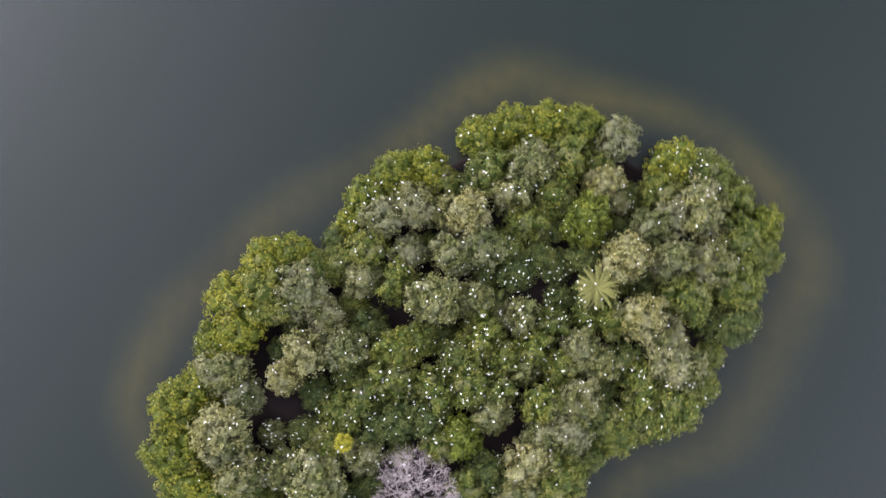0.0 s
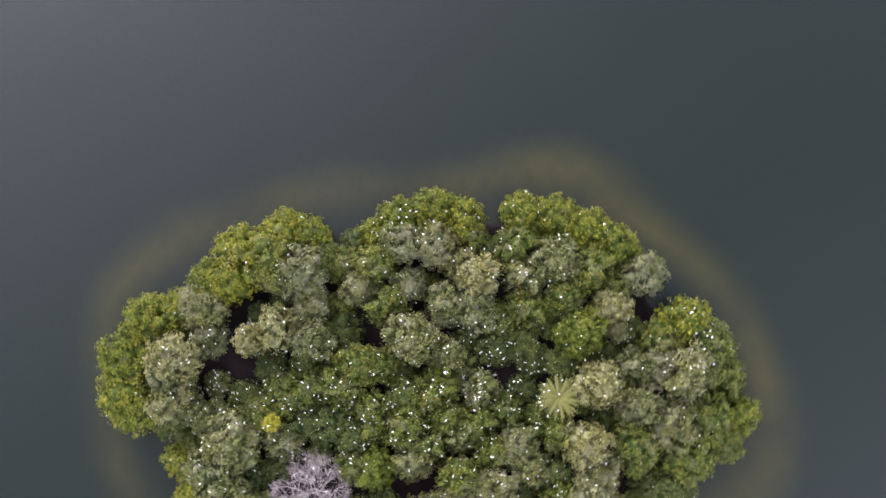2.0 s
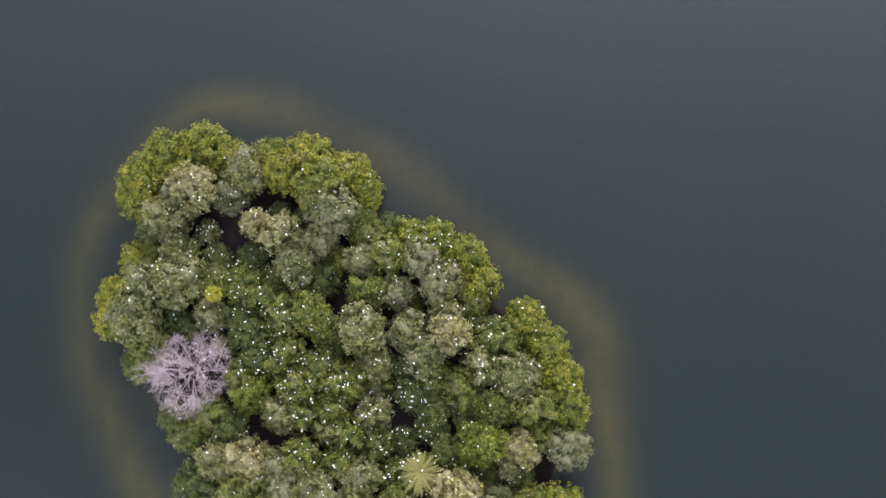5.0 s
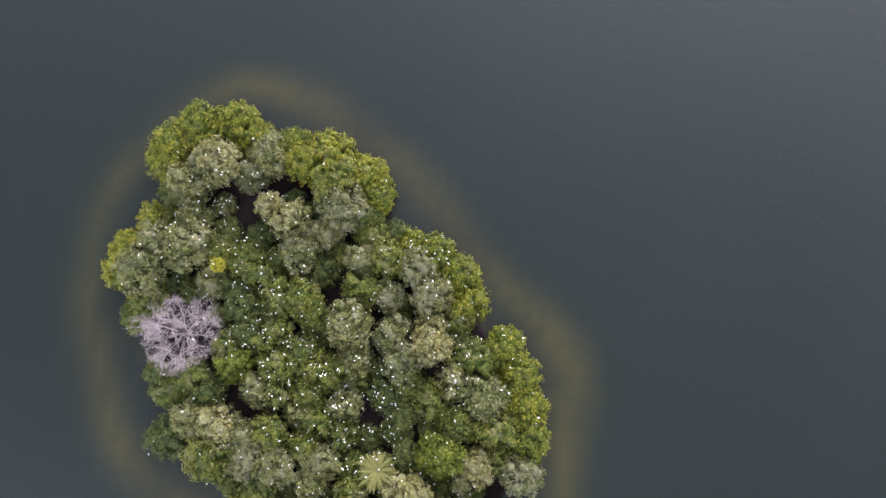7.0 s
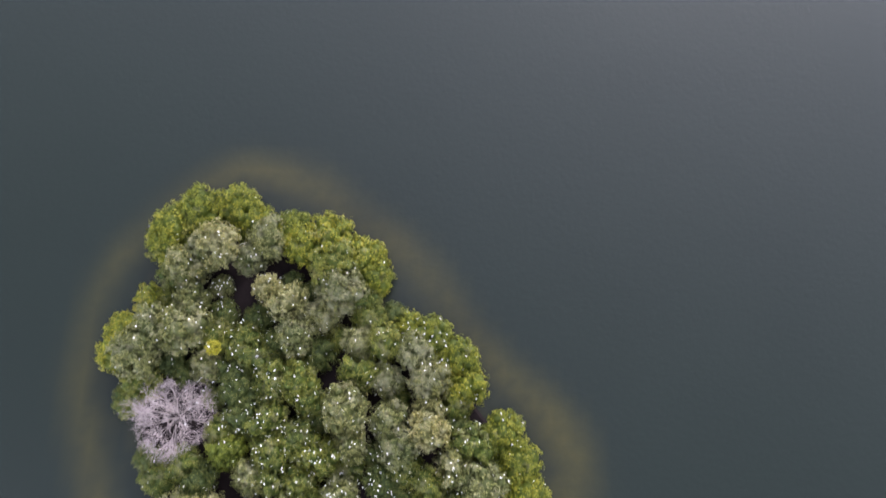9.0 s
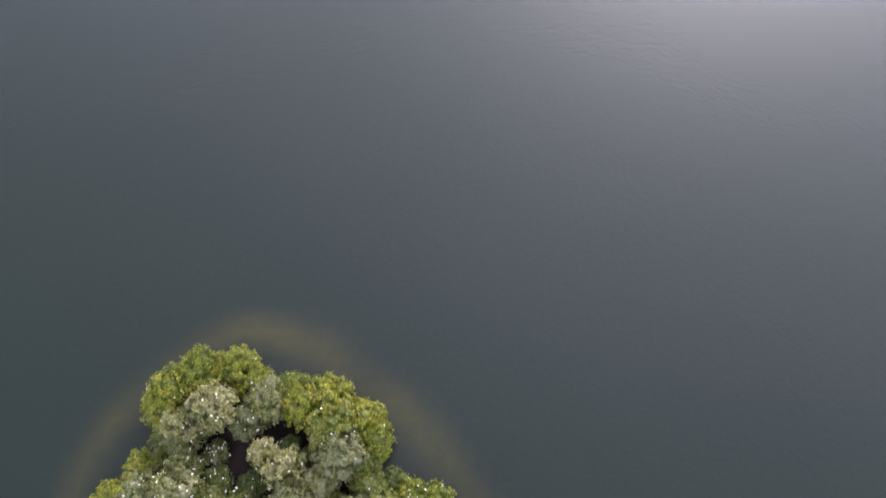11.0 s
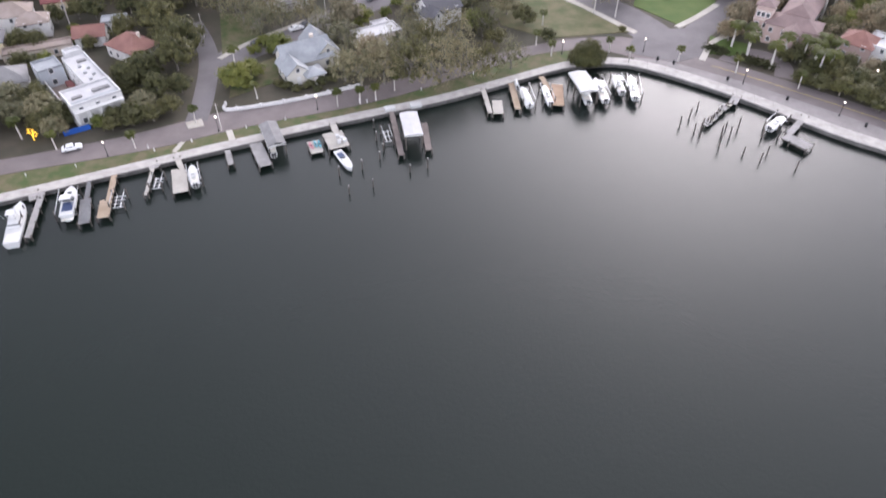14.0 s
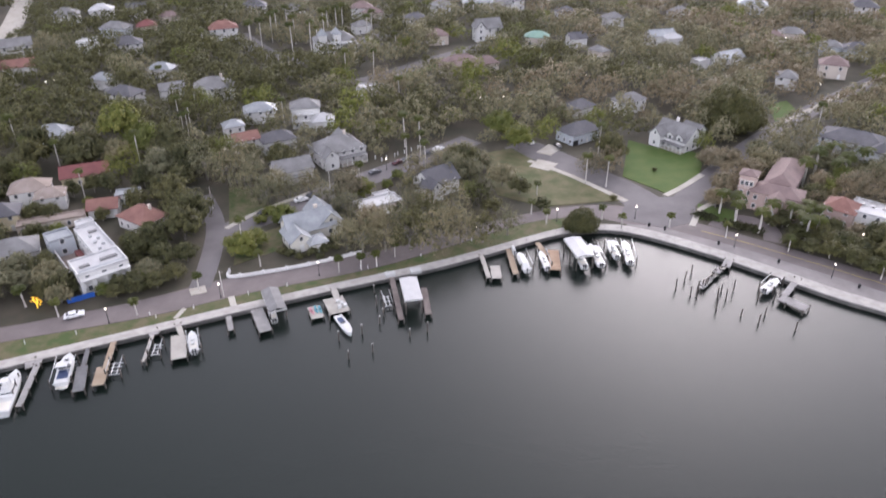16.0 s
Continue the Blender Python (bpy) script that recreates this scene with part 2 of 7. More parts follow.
M = {
    "water": water_material(),
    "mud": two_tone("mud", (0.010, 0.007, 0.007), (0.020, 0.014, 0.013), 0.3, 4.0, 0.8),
    "soil": two_tone("soil", (0.046, 0.044, 0.028), (0.078, 0.066, 0.046), 0.08, 1.2, 0.9),
    "grass": two_tone("grass", (0.052, 0.080, 0.018), (0.130, 0.110, 0.060), 0.3, 2.5, 0.9, bump=0.5),
    "lawn": two_tone("lawn", (0.050, 0.094, 0.010), (0.076, 0.112, 0.020), 0.18, 3.0, 0.9, bump=0.5),
    "dry_lawn": two_tone("dry_lawn", (0.066, 0.082, 0.026), (0.140, 0.122, 0.062), 0.2, 2.0, 0.9, bump=0.5),
    "asphalt": two_tone("asphalt", (0.125, 0.114, 0.116), (0.166, 0.152, 0.154), 0.10, 2.0, 0.85),
    "brick_road": two_tone("brick_road", (0.150, 0.127, 0.124), (0.190, 0.161, 0.156), 0.15, 3.0, 0.85),
    "concrete": two_tone("concrete", (0.34, 0.318, 0.296), (0.45, 0.425, 0.395), 0.5, 3.0, 0.8),
    "wall_face": two_tone("wall_face", (0.075, 0.070, 0.066), (0.140, 0.130, 0.122), 0.3, 2.0, 0.8),
    "walk": two_tone("walk", (0.21, 0.193, 0.186), (0.265, 0.245, 0.237), 0.2, 2.0, 0.85),
    "path": two_tone("path", (0.36, 0.33, 0.28), (0.46, 0.43, 0.38), 0.2, 2.0, 0.85),
    "deck_tan": two_tone("deck_tan", (0.30, 0.23, 0.16), (0.40, 0.31, 0.23), 0.4, 5.0, 0.8),
    "deck_grey": two_tone("deck_grey", (0.26, 0.25, 0.24), (0.36, 0.34, 0.33), 0.4, 5.0, 0.8),
    "deck_pale": two_tone("deck_pale", (0.38, 0.355, 0.315), (0.47, 0.44, 0.395), 0.4, 5.0, 0.8),
    "deck_orange": two_tone("deck_orange", (0.33, 0.22, 0.145), (0.40, 0.28, 0.19), 0.4, 5.0, 0.8),
    "deck_brown": two_tone("deck_brown", (0.165, 0.135, 0.122), (0.235, 0.195, 0.178), 0.4, 5.0, 0.8),
    "deck_dark": two_tone("deck_dark", (0.13, 0.13, 0.135), (0.19, 0.19, 0.195), 0.4, 5.0, 0.8),
    "line_yellow": plain("line_yellow", (0.42, 0.32, 0.12), 0.8),
    "pile": two_tone("pile", (0.05, 0.045, 0.04), (0.12, 0.10, 0.085), 0.8, 6.0, 0.85),
    "pile_top": plain("pile_top", (0.5, 0.48, 0.45)),
    "aluminium": plain("aluminium", (0.42, 0.43, 0.44), 0.4, 0.6),
    "gelcoat": plain("gelcoat", (0.60, 0.60, 0.59), 0.25),
    "cream": plain("cream", (0.66, 0.63, 0.56), 0.5),
    "navy": plain("navy", (0.03, 0.05, 0.12), 0.6),
    "black": plain("black", (0.02, 0.02, 0.022), 0.45),
    "teal": plain("teal", (0.08, 0.32, 0.40), 0.5),
    "pink": plain("pink", (0.55, 0.22, 0.26), 0.5),
    "tarp_blue": plain("tarp_blue", (0.02, 0.10, 0.42), 0.5),
    "canvas": plain("canvas", (0.62, 0.62, 0.61), 0.6),
    "white_wall": two_tone("white_wall", (0.58, 0.57, 0.555), (0.66, 0.65, 0.635), 0.2, 1.5, 0.8),
    "pink_wall": two_tone("pink_wall", (0.43, 0.32, 0.285), (0.49, 0.37, 0.33), 0.2, 1.5, 0.8),
    "yellow_wall": two_tone("yellow_wall", (0.62, 0.54, 0.36), (0.68, 0.60, 0.42), 0.2, 1.5, 0.8),
    "blue_wall": two_tone("blue_wall", (0.47, 0.50, 0.53), (0.53, 0.56, 0.59), 0.2, 1.5, 0.8),
    "beige_wall": two_tone("beige_wall", (0.52, 0.46, 0.40), (0.60, 0.53, 0.46), 0.2, 1.5, 0.8),
    "roof_white": two_tone("roof_white", (0.44, 0.435, 0.44), (0.53, 0.525, 0.525), 0.2, 1.2, 0.6),
    "roof_grey": two_tone("roof_grey", (0.17, 0.165, 0.165), (0.235, 0.23, 0.23), 0.25, 2.0, 0.8),
    "roof_dark": two_tone("roof_dark", (0.092, 0.090, 0.100), (0.13, 0.125, 0.135), 0.25, 2.0, 0.8),
    "roof_metal": two_tone("roof_metal", (0.27, 0.285, 0.30), (0.36, 0.375, 0.39), 0.25, 1.2, 0.45, 0.2),
    "roof_brown": two_tone("roof_brown", (0.25, 0.20, 0.17), (0.33, 0.27, 0.24), 0.25, 2.5, 0.85),
    "roof_red": two_tone("roof_red", (0.205, 0.098, 0.082), (0.265, 0.138, 0.112), 0.3, 2.5, 0.85),
    "roof_maroon": two_tone("roof_maroon", (0.16, 0.055, 0.055), (0.21, 0.075, 0.07), 0.3, 2.5, 0.8),
    "roof_pink": two_tone("roof_pink", (0.185, 0.132, 0.125), (0.24, 0.172, 0.162), 0.3, 2.5, 0.85),
    "roof_green": two_tone("roof_green", (0.20, 0.33, 0.27), (0.25, 0.38, 0.31), 0.3, 2.0, 0.6),
    "glass": plain("glass", (0.085, 0.09, 0.098), 0.1),
    "trim": plain("trim", (0.72, 0.71, 0.69), 0.5),
    "car_white": plain("car_white", (0.80, 0.80, 0.80), 0.25),
    "car_grey": plain("car_grey", (0.16, 0.165, 0.18), 0.25, 0.4),
    "car_red": plain("car_red", (0.09, 0.025, 0.03), 0.25, 0.3),
    "car_black": plain("car_black", (0.025, 0.026, 0.03), 0.22),
    "lamp_glow": glow("lamp_glow", (1.0, 0.88, 0.70), 6.0),
    "amber_glow": glow("amber_glow", (1.0, 0.62, 0.05), 1.6),
    "bark": two_tone("bark", (0.15, 0.135, 0.12), (0.24, 0.22, 0.195), 0.6, 6.0, 0.9),
    "palm_bark": two_tone("palm_bark", (0.42, 0.39, 0.36), (0.56, 0.53, 0.49), 0.6, 6.0, 0.9),
    "dropping": plain("dropping", (0.80, 0.79, 0.75), 0.7),
    "dead_wood": two_tone("dead_wood", (0.27, 0.225, 0.215), (0.43, 0.365, 0.35), 0.5, 5.0, 0.85),
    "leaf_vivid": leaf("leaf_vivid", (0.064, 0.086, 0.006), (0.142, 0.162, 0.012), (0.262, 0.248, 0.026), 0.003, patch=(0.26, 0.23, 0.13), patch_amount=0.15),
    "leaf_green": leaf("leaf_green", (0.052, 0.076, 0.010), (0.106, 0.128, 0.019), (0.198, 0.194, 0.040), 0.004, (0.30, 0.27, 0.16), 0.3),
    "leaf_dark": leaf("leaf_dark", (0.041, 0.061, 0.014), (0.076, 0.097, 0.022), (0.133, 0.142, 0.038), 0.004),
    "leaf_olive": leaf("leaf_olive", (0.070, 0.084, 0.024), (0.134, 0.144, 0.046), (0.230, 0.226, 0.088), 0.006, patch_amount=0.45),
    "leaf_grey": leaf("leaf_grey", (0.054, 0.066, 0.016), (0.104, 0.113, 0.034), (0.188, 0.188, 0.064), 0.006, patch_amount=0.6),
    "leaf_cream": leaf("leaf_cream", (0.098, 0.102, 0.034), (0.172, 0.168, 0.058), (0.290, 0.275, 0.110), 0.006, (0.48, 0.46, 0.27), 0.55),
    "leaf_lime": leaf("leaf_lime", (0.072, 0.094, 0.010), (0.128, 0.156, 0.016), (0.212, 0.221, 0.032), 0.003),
    "leaf_yellow": leaf("leaf_yellow", (0.18, 0.18, 0.01), (0.32, 0.30, 0.015), (0.46, 0.42, 0.06), 0.0),
    "oak_grey": leaf("oak_grey", (0.138, 0.130, 0.084), (0.200, 0.188, 0.122), (0.270, 0.250, 0.168)),
    "oak_brown": leaf("oak_brown", (0.162, 0.136, 0.096), (0.234, 0.196, 0.140), (0.302, 0.256, 0.188)),
    "oak_green": leaf("oak_green", (0.058, 0.060, 0.030), (0.100, 0.100, 0.046), (0.152, 0.148, 0.070)),
    "oak_bright": leaf("oak_bright", (0.115, 0.130, 0.034), (0.156, 0.172, 0.046), (0.200, 0.206, 0.070)),
    "oak_deep": leaf("oak_deep", (0.058, 0.060, 0.026), (0.084, 0.086, 0.034), (0.116, 0.116, 0.048)),
    "palm_leaf": leaf("palm_leaf", (0.072, 0.084, 0.020), (0.122, 0.134, 0.034), (0.185, 0.188, 0.064)),
    "palm_pale": leaf("palm_pale", (0.21, 0.20, 0.06), (0.32, 0.30, 0.11), (0.44, 0.41, 0.18)),
}


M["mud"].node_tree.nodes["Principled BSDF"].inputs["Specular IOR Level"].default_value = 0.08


# ---- mesh helpers ----
def link_mesh(name, bm, material, parent=None, label="", smooth=False):
    me = bpy.data.meshes.new(name)
    bm.to_mesh(me)
    bm.free()
    if smooth:
        me.shade_smooth()
    for m in material if isinstance(material, (list, tuple)) else [material]:
        me.materials.append(M[m])
    return put(name, me, parent, label)


def put(name, me, parent=None, label=""):
    ob = new(name, me)
    if parent is not None:
        ob.parent = parent
    if label:
        ob["label"] = label
    return ob


def part(name, bm, material, parent, label="", smooth=False):
    return link_mesh(name, bm, material, parent, label, smooth)


def mesh_of(name, verts, faces, material, smooth=False):
    me = bpy.data.meshes.new(name)
    me.from_pydata([tuple(v) for v in verts], [], [tuple(f) for f in faces])
    me.update()
    if smooth:
        me.shade_smooth()
    me.materials.append(M[material])
    return me


def empty(name, x, y, z=0.0, rot=0.0, scale=1.0):
    ob = new(name)
    ob.empty_display_size = 0.5
    ob.matrix_basis = pose(x, y, z, 0, 0, rot) @ Matrix.Scale(scale, 4)
    return ob


def box(bm, x, y, z, sx, sy, sz, rot=0.0, bevel=0.0, tilt=0.0):
    """A box with its middle at (x, y, z), bevelled where asked."""
    m = pose(x, y, z, tilt, 0, rot) @ Matrix.Diagonal((sx, sy, sz, 1))
    vs = bmesh.ops.create_cube(bm, size=1.0, matrix=m)["verts"]
    if bevel:
        es = {e for v in vs for e in v.link_edges}
        bmesh.ops.bevel(bm, geom=list(es), offset=bevel, segments=1, affect="EDGES")
    return bm


def tube(bm, a, b, r1, r2, n=6, cap=True):
    a, b = Vector(a), Vector(b)
    d = b - a
    m = Matrix.Translation((a + b) / 2) @ d.to_track_quat("Z", "Y").to_matrix().to_4x4()
    bmesh.ops.create_cone(bm, cap_ends=cap, segments=n, radius1=r1, radius2=r2, depth=d.length, matrix=m)
    return bm


def prism(bm, pts, z0, z1):
    """A flat polygon drawn up from z0 to z1."""
    low = [bm.verts.new((x, y, z0)) for x, y in pts]
    top = [bm.verts.new((x, y, z1)) for x, y in pts]
    n = len(pts)
    bm.faces.new(top)
    bm.faces.new(low[::-1])
    for i in range(n):
        bm.faces.new((low[i], low[(i + 1) % n], top[(i + 1) % n], top[i]))
    bmesh.ops.recalc_face_normals(bm, faces=bm.faces)
    return bm


def resample(pts, n):
    p = np.array(pts, float)
    s = np.concatenate([[0], np.cumsum(np.linalg.norm(np.diff(p, axis=0), axis=1))])
    q = np.linspace(0, s[-1], n)
    return np.stack([np.interp(q, s, p[:, k]) for k in range(p.shape[1])], 1)


def smooth_line(pts, n, rounds=2):
    p = np.array(pts, float)
    for _ in range(rounds):
        q = [p[0]]
        for a, b in zip(p[:-1], p[1:]):
            q += [0.75 * a + 0.25 * b, 0.25 * a + 0.75 * b]
        p = np.array(q + [p[-1]])
    return resample(p, n)


def offset_line(line, d):
    """The line moved d metres to its left."""
    p = np.array(line, float)
    t = np.gradient(p, axis=0)
    t /= np.linalg.norm(t, axis=1)[:, None]
    return p + d * np.stack([-t[:, 1], t[:, 0]], 1)


def ribbon(bm, left, right, z0, z1):
    n = len(left)
    rows = [[bm.verts.new((*p, z)) for p in side] for side, z in ((left, z1), (right, z1), (right, z0), (left, z0))]
    for i in range(n - 1):
        for k in range(4):
            a, b = rows[k], rows[(k + 1) % 4]
            bm.faces.new((a[i], a[i + 1], b[i + 1], b[i]))
    for i in (0, n - 1):
        bm.faces.new([r[i] for r in rows])
    bmesh.ops.recalc_face_normals(bm, faces=bm.faces)
    return bm


def structure(name, bm, material, label, category):
    return tagged(link_mesh(name, bm, material), label, category, kind="structure")


# ---- water, land, streets ----
GROUND = 1.2

QUAY = smooth_line([(-420, 20), (-140.7, 81.6), (-97.8, 101.5), (-71.7, 114.0), (-54.7, 122.3), (-29.7, 133.7), (-5.2, 143.9),
                    (12.4, 153.6), (28.2, 162.7), (37.6, 164.8), (43.8, 165.0), (51.0, 162.0), (64.1, 153.3),
                    (75.9, 143.7), (91.5, 129.4), (98.8, 125.3), (144.2, 90.8), (420, -60)], 220)
CAP_BACK = offset_line(QUAY, (2.9 + 1.1 * np.clip((QUAY[:, 0] - 25) / 30, 0, 1))[:, None])

bm = bmesh.new()
shore = [tuple(p) for p in offset_line(QUAY, 0.6)]
prism(bm, [(-2600, -300), *shore, (2600, -900), (2600, 3000), (-2600, 3000)], -2.0, GROUND)
structure("ground", bm, "soil", "dark sandy ground with patchy grass under the trees", "ground")

bm = bmesh.new()
ribbon(bm, offset_line(QUAY, 1.0), offset_line(QUAY, 0.25), -2.0, 1.05)
seawall = structure("seawall", bm, "wall_face", "dark weathered concrete seawall along the basin", "seawall")
line, back = resample(QUAY, 190), resample(CAP_BACK, 190)
for i in range(189):
    bm = bmesh.new()
    a, b, c, d = line[i], line[i + 1], back[i + 1], back[i]
    e = (b - a) / np.linalg.norm(b - a) * 0.02
    prism(bm, [a + e, b - e, c - e, d + e], 1.05, 1.36)
    part("cap_slab", bm, "concrete", seawall)

ROAD_NEAR = smooth_line([(-420, 37), (-152.9, 92.3), (-102.5, 111.0), (-91.4, 114.8), (-79.9, 118.6), (-68.2, 123.2), (-56.4, 129.6), (-43.8, 134.9),
                         (-30.5, 139.8), (-16.8, 146.1), (0.3, 157.1), (13.9, 166.3), (22.3, 170.6), (30.8, 172.5), (40.9, 173.7),
                         (45.9, 168.2), (56.7, 167.5), (66.0, 160.8), (76.2, 154.7), (84.3, 148.0), (97.6, 137.7), (102.3, 133.7), (154.3, 95.4), (420, -56)], 180)
ROAD_FAR = smooth_line([(-420, 46), (-155.0, 100.2), (-99.5, 118.3), (-94.1, 121.1), (-82.4, 125.4), (-70.8, 131.7), (-58.7, 138.7), (-45.5, 143.7),
                        (-31.8, 149.1), (-17.5, 154.3), (0.2, 165.3), (14.3, 172.4), (22.9, 176.4), (31.7, 179.5), (42.1, 181.1),
                        (50.5, 180.5), (58.3, 175.4), (68.1, 169.6), (78.5, 162.6), (87.0, 156.0), (100.8, 145.6), (105.6, 141.2), (159.6, 102.3), (424, -48)], 180)
bm = ribbon(bmesh.new(), ROAD_FAR, ROAD_NEAR, 1.0, 1.225)
structure("road", bm, "brick_road", "worn mauve-grey bayfront road", "road")


CLEAR_LINES, CLEAR_POLYS, HOUSES = [], [], []     # where no tree grows


def street(name, pts, width, material, label, z=1.235):
    mid = smooth_line(pts, 40)
    CLEAR_LINES.append((mid, width / 2))
    structure(name, ribbon(bmesh.new(), offset_line(mid, width / 2), offset_line(mid, -width / 2), 1.0, z), material, label, "street")


street("street_west", [(-64.8, 133.4), (-65.8, 144.1), (-69.0, 162.1), (-72.9, 172.8), (-80.6, 186.8)], 5.4, "asphalt", "grey side street leaving the bayfront road")
street("street_middle", [(-67.3, 161.5), (-60.3, 170.4), (-46.2, 184.2), (-32.1, 198.6), (-21.8, 208.5), (-2.8, 228.1), (4.4, 235.4)], 10.2, "asphalt", "grey residential street lined with parked cars", 1.245)
street("street_north", [(58.2, 177.4), (52.6, 190.9), (42.2, 204.0), (30.9, 220.1), (20.8, 231.4)], 13.0, "asphalt", "wide grey street meeting the bayfront", 1.255)
street("street_east", [(58.8, 172.6), (70.7, 186.1), (82.6, 202.4), (98.8, 222.9), (130.1, 256.9), (156.2, 280.7), (198.9, 319.1)], 8.2, "asphalt", "grey street past the lawn", 1.265)
street("street_far", [(-128.8, 403.5), (-101.7, 359.1), (-80.2, 340.3), (-63.9, 364.6), (-43.4, 402.7)], 11.9, "asphalt", "grey street far among the trees")
street("street_far_east", [(-45.2, 308.3), (-30.7, 324.1), (-12.5, 347.3), (14.2, 375.9)], 10.6, "asphalt", "grey street with a green verge", 1.25)
street("street_corner", [(-242.7, 343.5), (-258.5, 391.3), (-284.3, 451.6), (-331.3, 553.9)], 12.4, "path", "pale street at the far corner")

# the junction's apron and kerbed corner
bm = prism(bmesh.new(), [(46.2, 171.6), (51.5, 185.1), (64.9, 186.8), (73.0, 188.1), (68.3, 170.2), (58.7, 165.9)], 1.0, 1.275)
structure("junction", bm, "asphalt", "grey asphalt junction beside the quay", "road")


def patch(name, pts, material, label, z=1.34, category="lawn"):
    CLEAR_POLYS.append(pts)
    return structure(name, prism(bmesh.new(), pts, 1.0, z), material, label, category)


# verge between the walk and the road
VERGE_L = smooth_line([(-152.8, 91.9), (-102.3, 110.6), (-91.3, 114.5), (-79.7, 118.2), (-68.1, 122.8), (-56.4, 129.2), (-43.7, 134.5), (-30.5, 139.5), (-16.8, 145.7), (0.4, 156.5), (13.9, 165.9), (22.3, 170.1), (30.7, 172.0)], 100)
VERGE_R = resample([p for p in offset_line(QUAY, 3.0) if -160 < p[0] < 30], 100)
WALK_L = resample([p for p in offset_line(ROAD_NEAR, -0.05) if 44 < p[0] < 168], 60)
WALK_R = resample([p for p in offset_line(CAP_BACK, 0.02) if 44 < p[0] < 168], 60)
structure("quay_walk", ribbon(bmesh.new(), WALK_L, WALK_R, 1.0, 1.30), "walk", "broad grey-mauve concrete walk between quay and road", "pavement")
structure("verge", ribbon(bmesh.new(), VERGE_L, VERGE_R, 1.0, 1.33), "grass", "strip of worn green grass beside the walk", "grass verge")

patch("lawn", [(61.9, 234.6), (53.4, 202.0), (64.8, 188.6), (78.8, 203.5), (86.1, 221.6), (68.5, 229.0)], "lawn", "bright green mown lawn before the house")
patch("lawn_open", [(7.2, 221.3), (18.5, 226.7), (28.0, 211.3), (50.9, 184.1), (40.7, 182.5), (24.8, 179.3), (11.6, 187.6)], "dry_lawn", "open olive-green lawn with dry patches")
patch("lawn_corner", [(-62.0, 158.1), (-51.1, 166.5), (-48.3, 153.4), (-56.0, 147.2), (-59.3, 144.4)], "grass", "small green lawn behind a white wall")
patch("lawn_far", [(122.9, 254.0), (136.6, 267.4), (137.6, 280.4), (127.4, 274.6)], "lawn", "green lawn beside a far street")
patch("lawn_verge_far", [(-32.5, 312.5), (-10.9, 339.5), (-12.1, 331.3), (-29.4, 306.1)], "lawn", "green verge of a far street")
patch("lawn_villa", [(72.1, 181.9), (81.6, 177.3), (78.8, 169.1), (69.1, 171.5)], "lawn", "green planted corner by the villa")
patch("lawn_west", [(-74.3, 193.4), (-62.4, 193.4), (-58.4, 176.6), (-66.8, 167.0)], "grass", "dark green grass at the street corner")


def footpath(pts, width, label, z=1.37):
    mid = smooth_line(pts, 24)
    structure("pavement", ribbon(bmesh.new(), offset_line(mid, width / 2), offset_line(mid, -width / 2), 1.0, z), "path", label, "footpath")


footpath([(23.6, 215.2), (34.9, 204.6), (44.0, 192.7), (50.8, 183.4)], 2.1, "pale concrete footpath along the open lawn")
footpath([(63.7, 187.4), (71.2, 194.1), (79.6, 203.4)], 2.0, "pale concrete footpath beside the bright lawn")
footpath([(121.4, 250.3), (137.7, 264.6), (156.6, 282.0), (198.1, 317.9)], 2.1, "pale footpath by the far street")
footpath([(-67.1, 164.9), (-61.4, 174.7), (-47.1, 188.9)], 1.7, "pale footpath along the street")
footpath([(66.3, 167.2), (68.9, 172.6), (71.5, 178.0), (76.6, 181.9)], 1.8, "pale curved kerb path by the villa")
footpath([(25.3, 213.2), (31.6, 209.3)], 7.4, "white concrete drive", 1.39)
footpath([(29.6, 226.7), (34.3, 223.5)], 9.1, "white concrete drive before a house", 1.33)

# villa forecourt, a curved drive round a hedge bed
drive = smooth_line([(72.9, 166.6), (77.6, 172.6), (84.6, 171.5), (88.5, 165.6), (85.7, 158.1)], 30)
structure("forecourt_drive", ribbon(bmesh.new(), offset_line(drive, 2.4), offset_line(drive, -2.4), 1.0, 1.30), "brick_road", "curved mauve paved drive of the villa", "drive")

# water, finer near the island so that the silt in the shallows can drift
ISLAND_RING = smooth_line([(-29.6, 18.2), (-40.1, 11.1), (-45.1, -3.3), (-42.5, -15.0), (-37.9, -25.3), (-30.6, -32.8), (-25.2, -35.8), (-17.4, -45.2), (-9.6, -48.4), (1.6, -50.7), (7.9, -44.7), (11.5, -32.6), (15.2, -20.6), (5.2, -7.3), (-6.5, 4.4), (-16.6, 13.9), (-29.6, 18.2)], 64)
gx = np.concatenate([[-3000, -900, -420, -220], np.arange(-100, 81, 2.0), [180, 420, 900, 3000]])
gy = np.concatenate([[-3000, -900, -420, -200], np.arange(-110, 71, 2.0), [140, 260, 420]])
verts = [(x, y, 0.0) for y in gy for x in gx]
w = len(gx)
faces = [(j * w + i, j * w + i + 1, (j + 1) * w + i + 1, (j + 1) * w + i) for j in range(len(gy) - 1) for i in range(w - 1)]
me = mesh_of("water", verts, faces, "water")
silt = me.color_attributes.new("shoal_and_shade", "FLOAT_COLOR", "POINT")
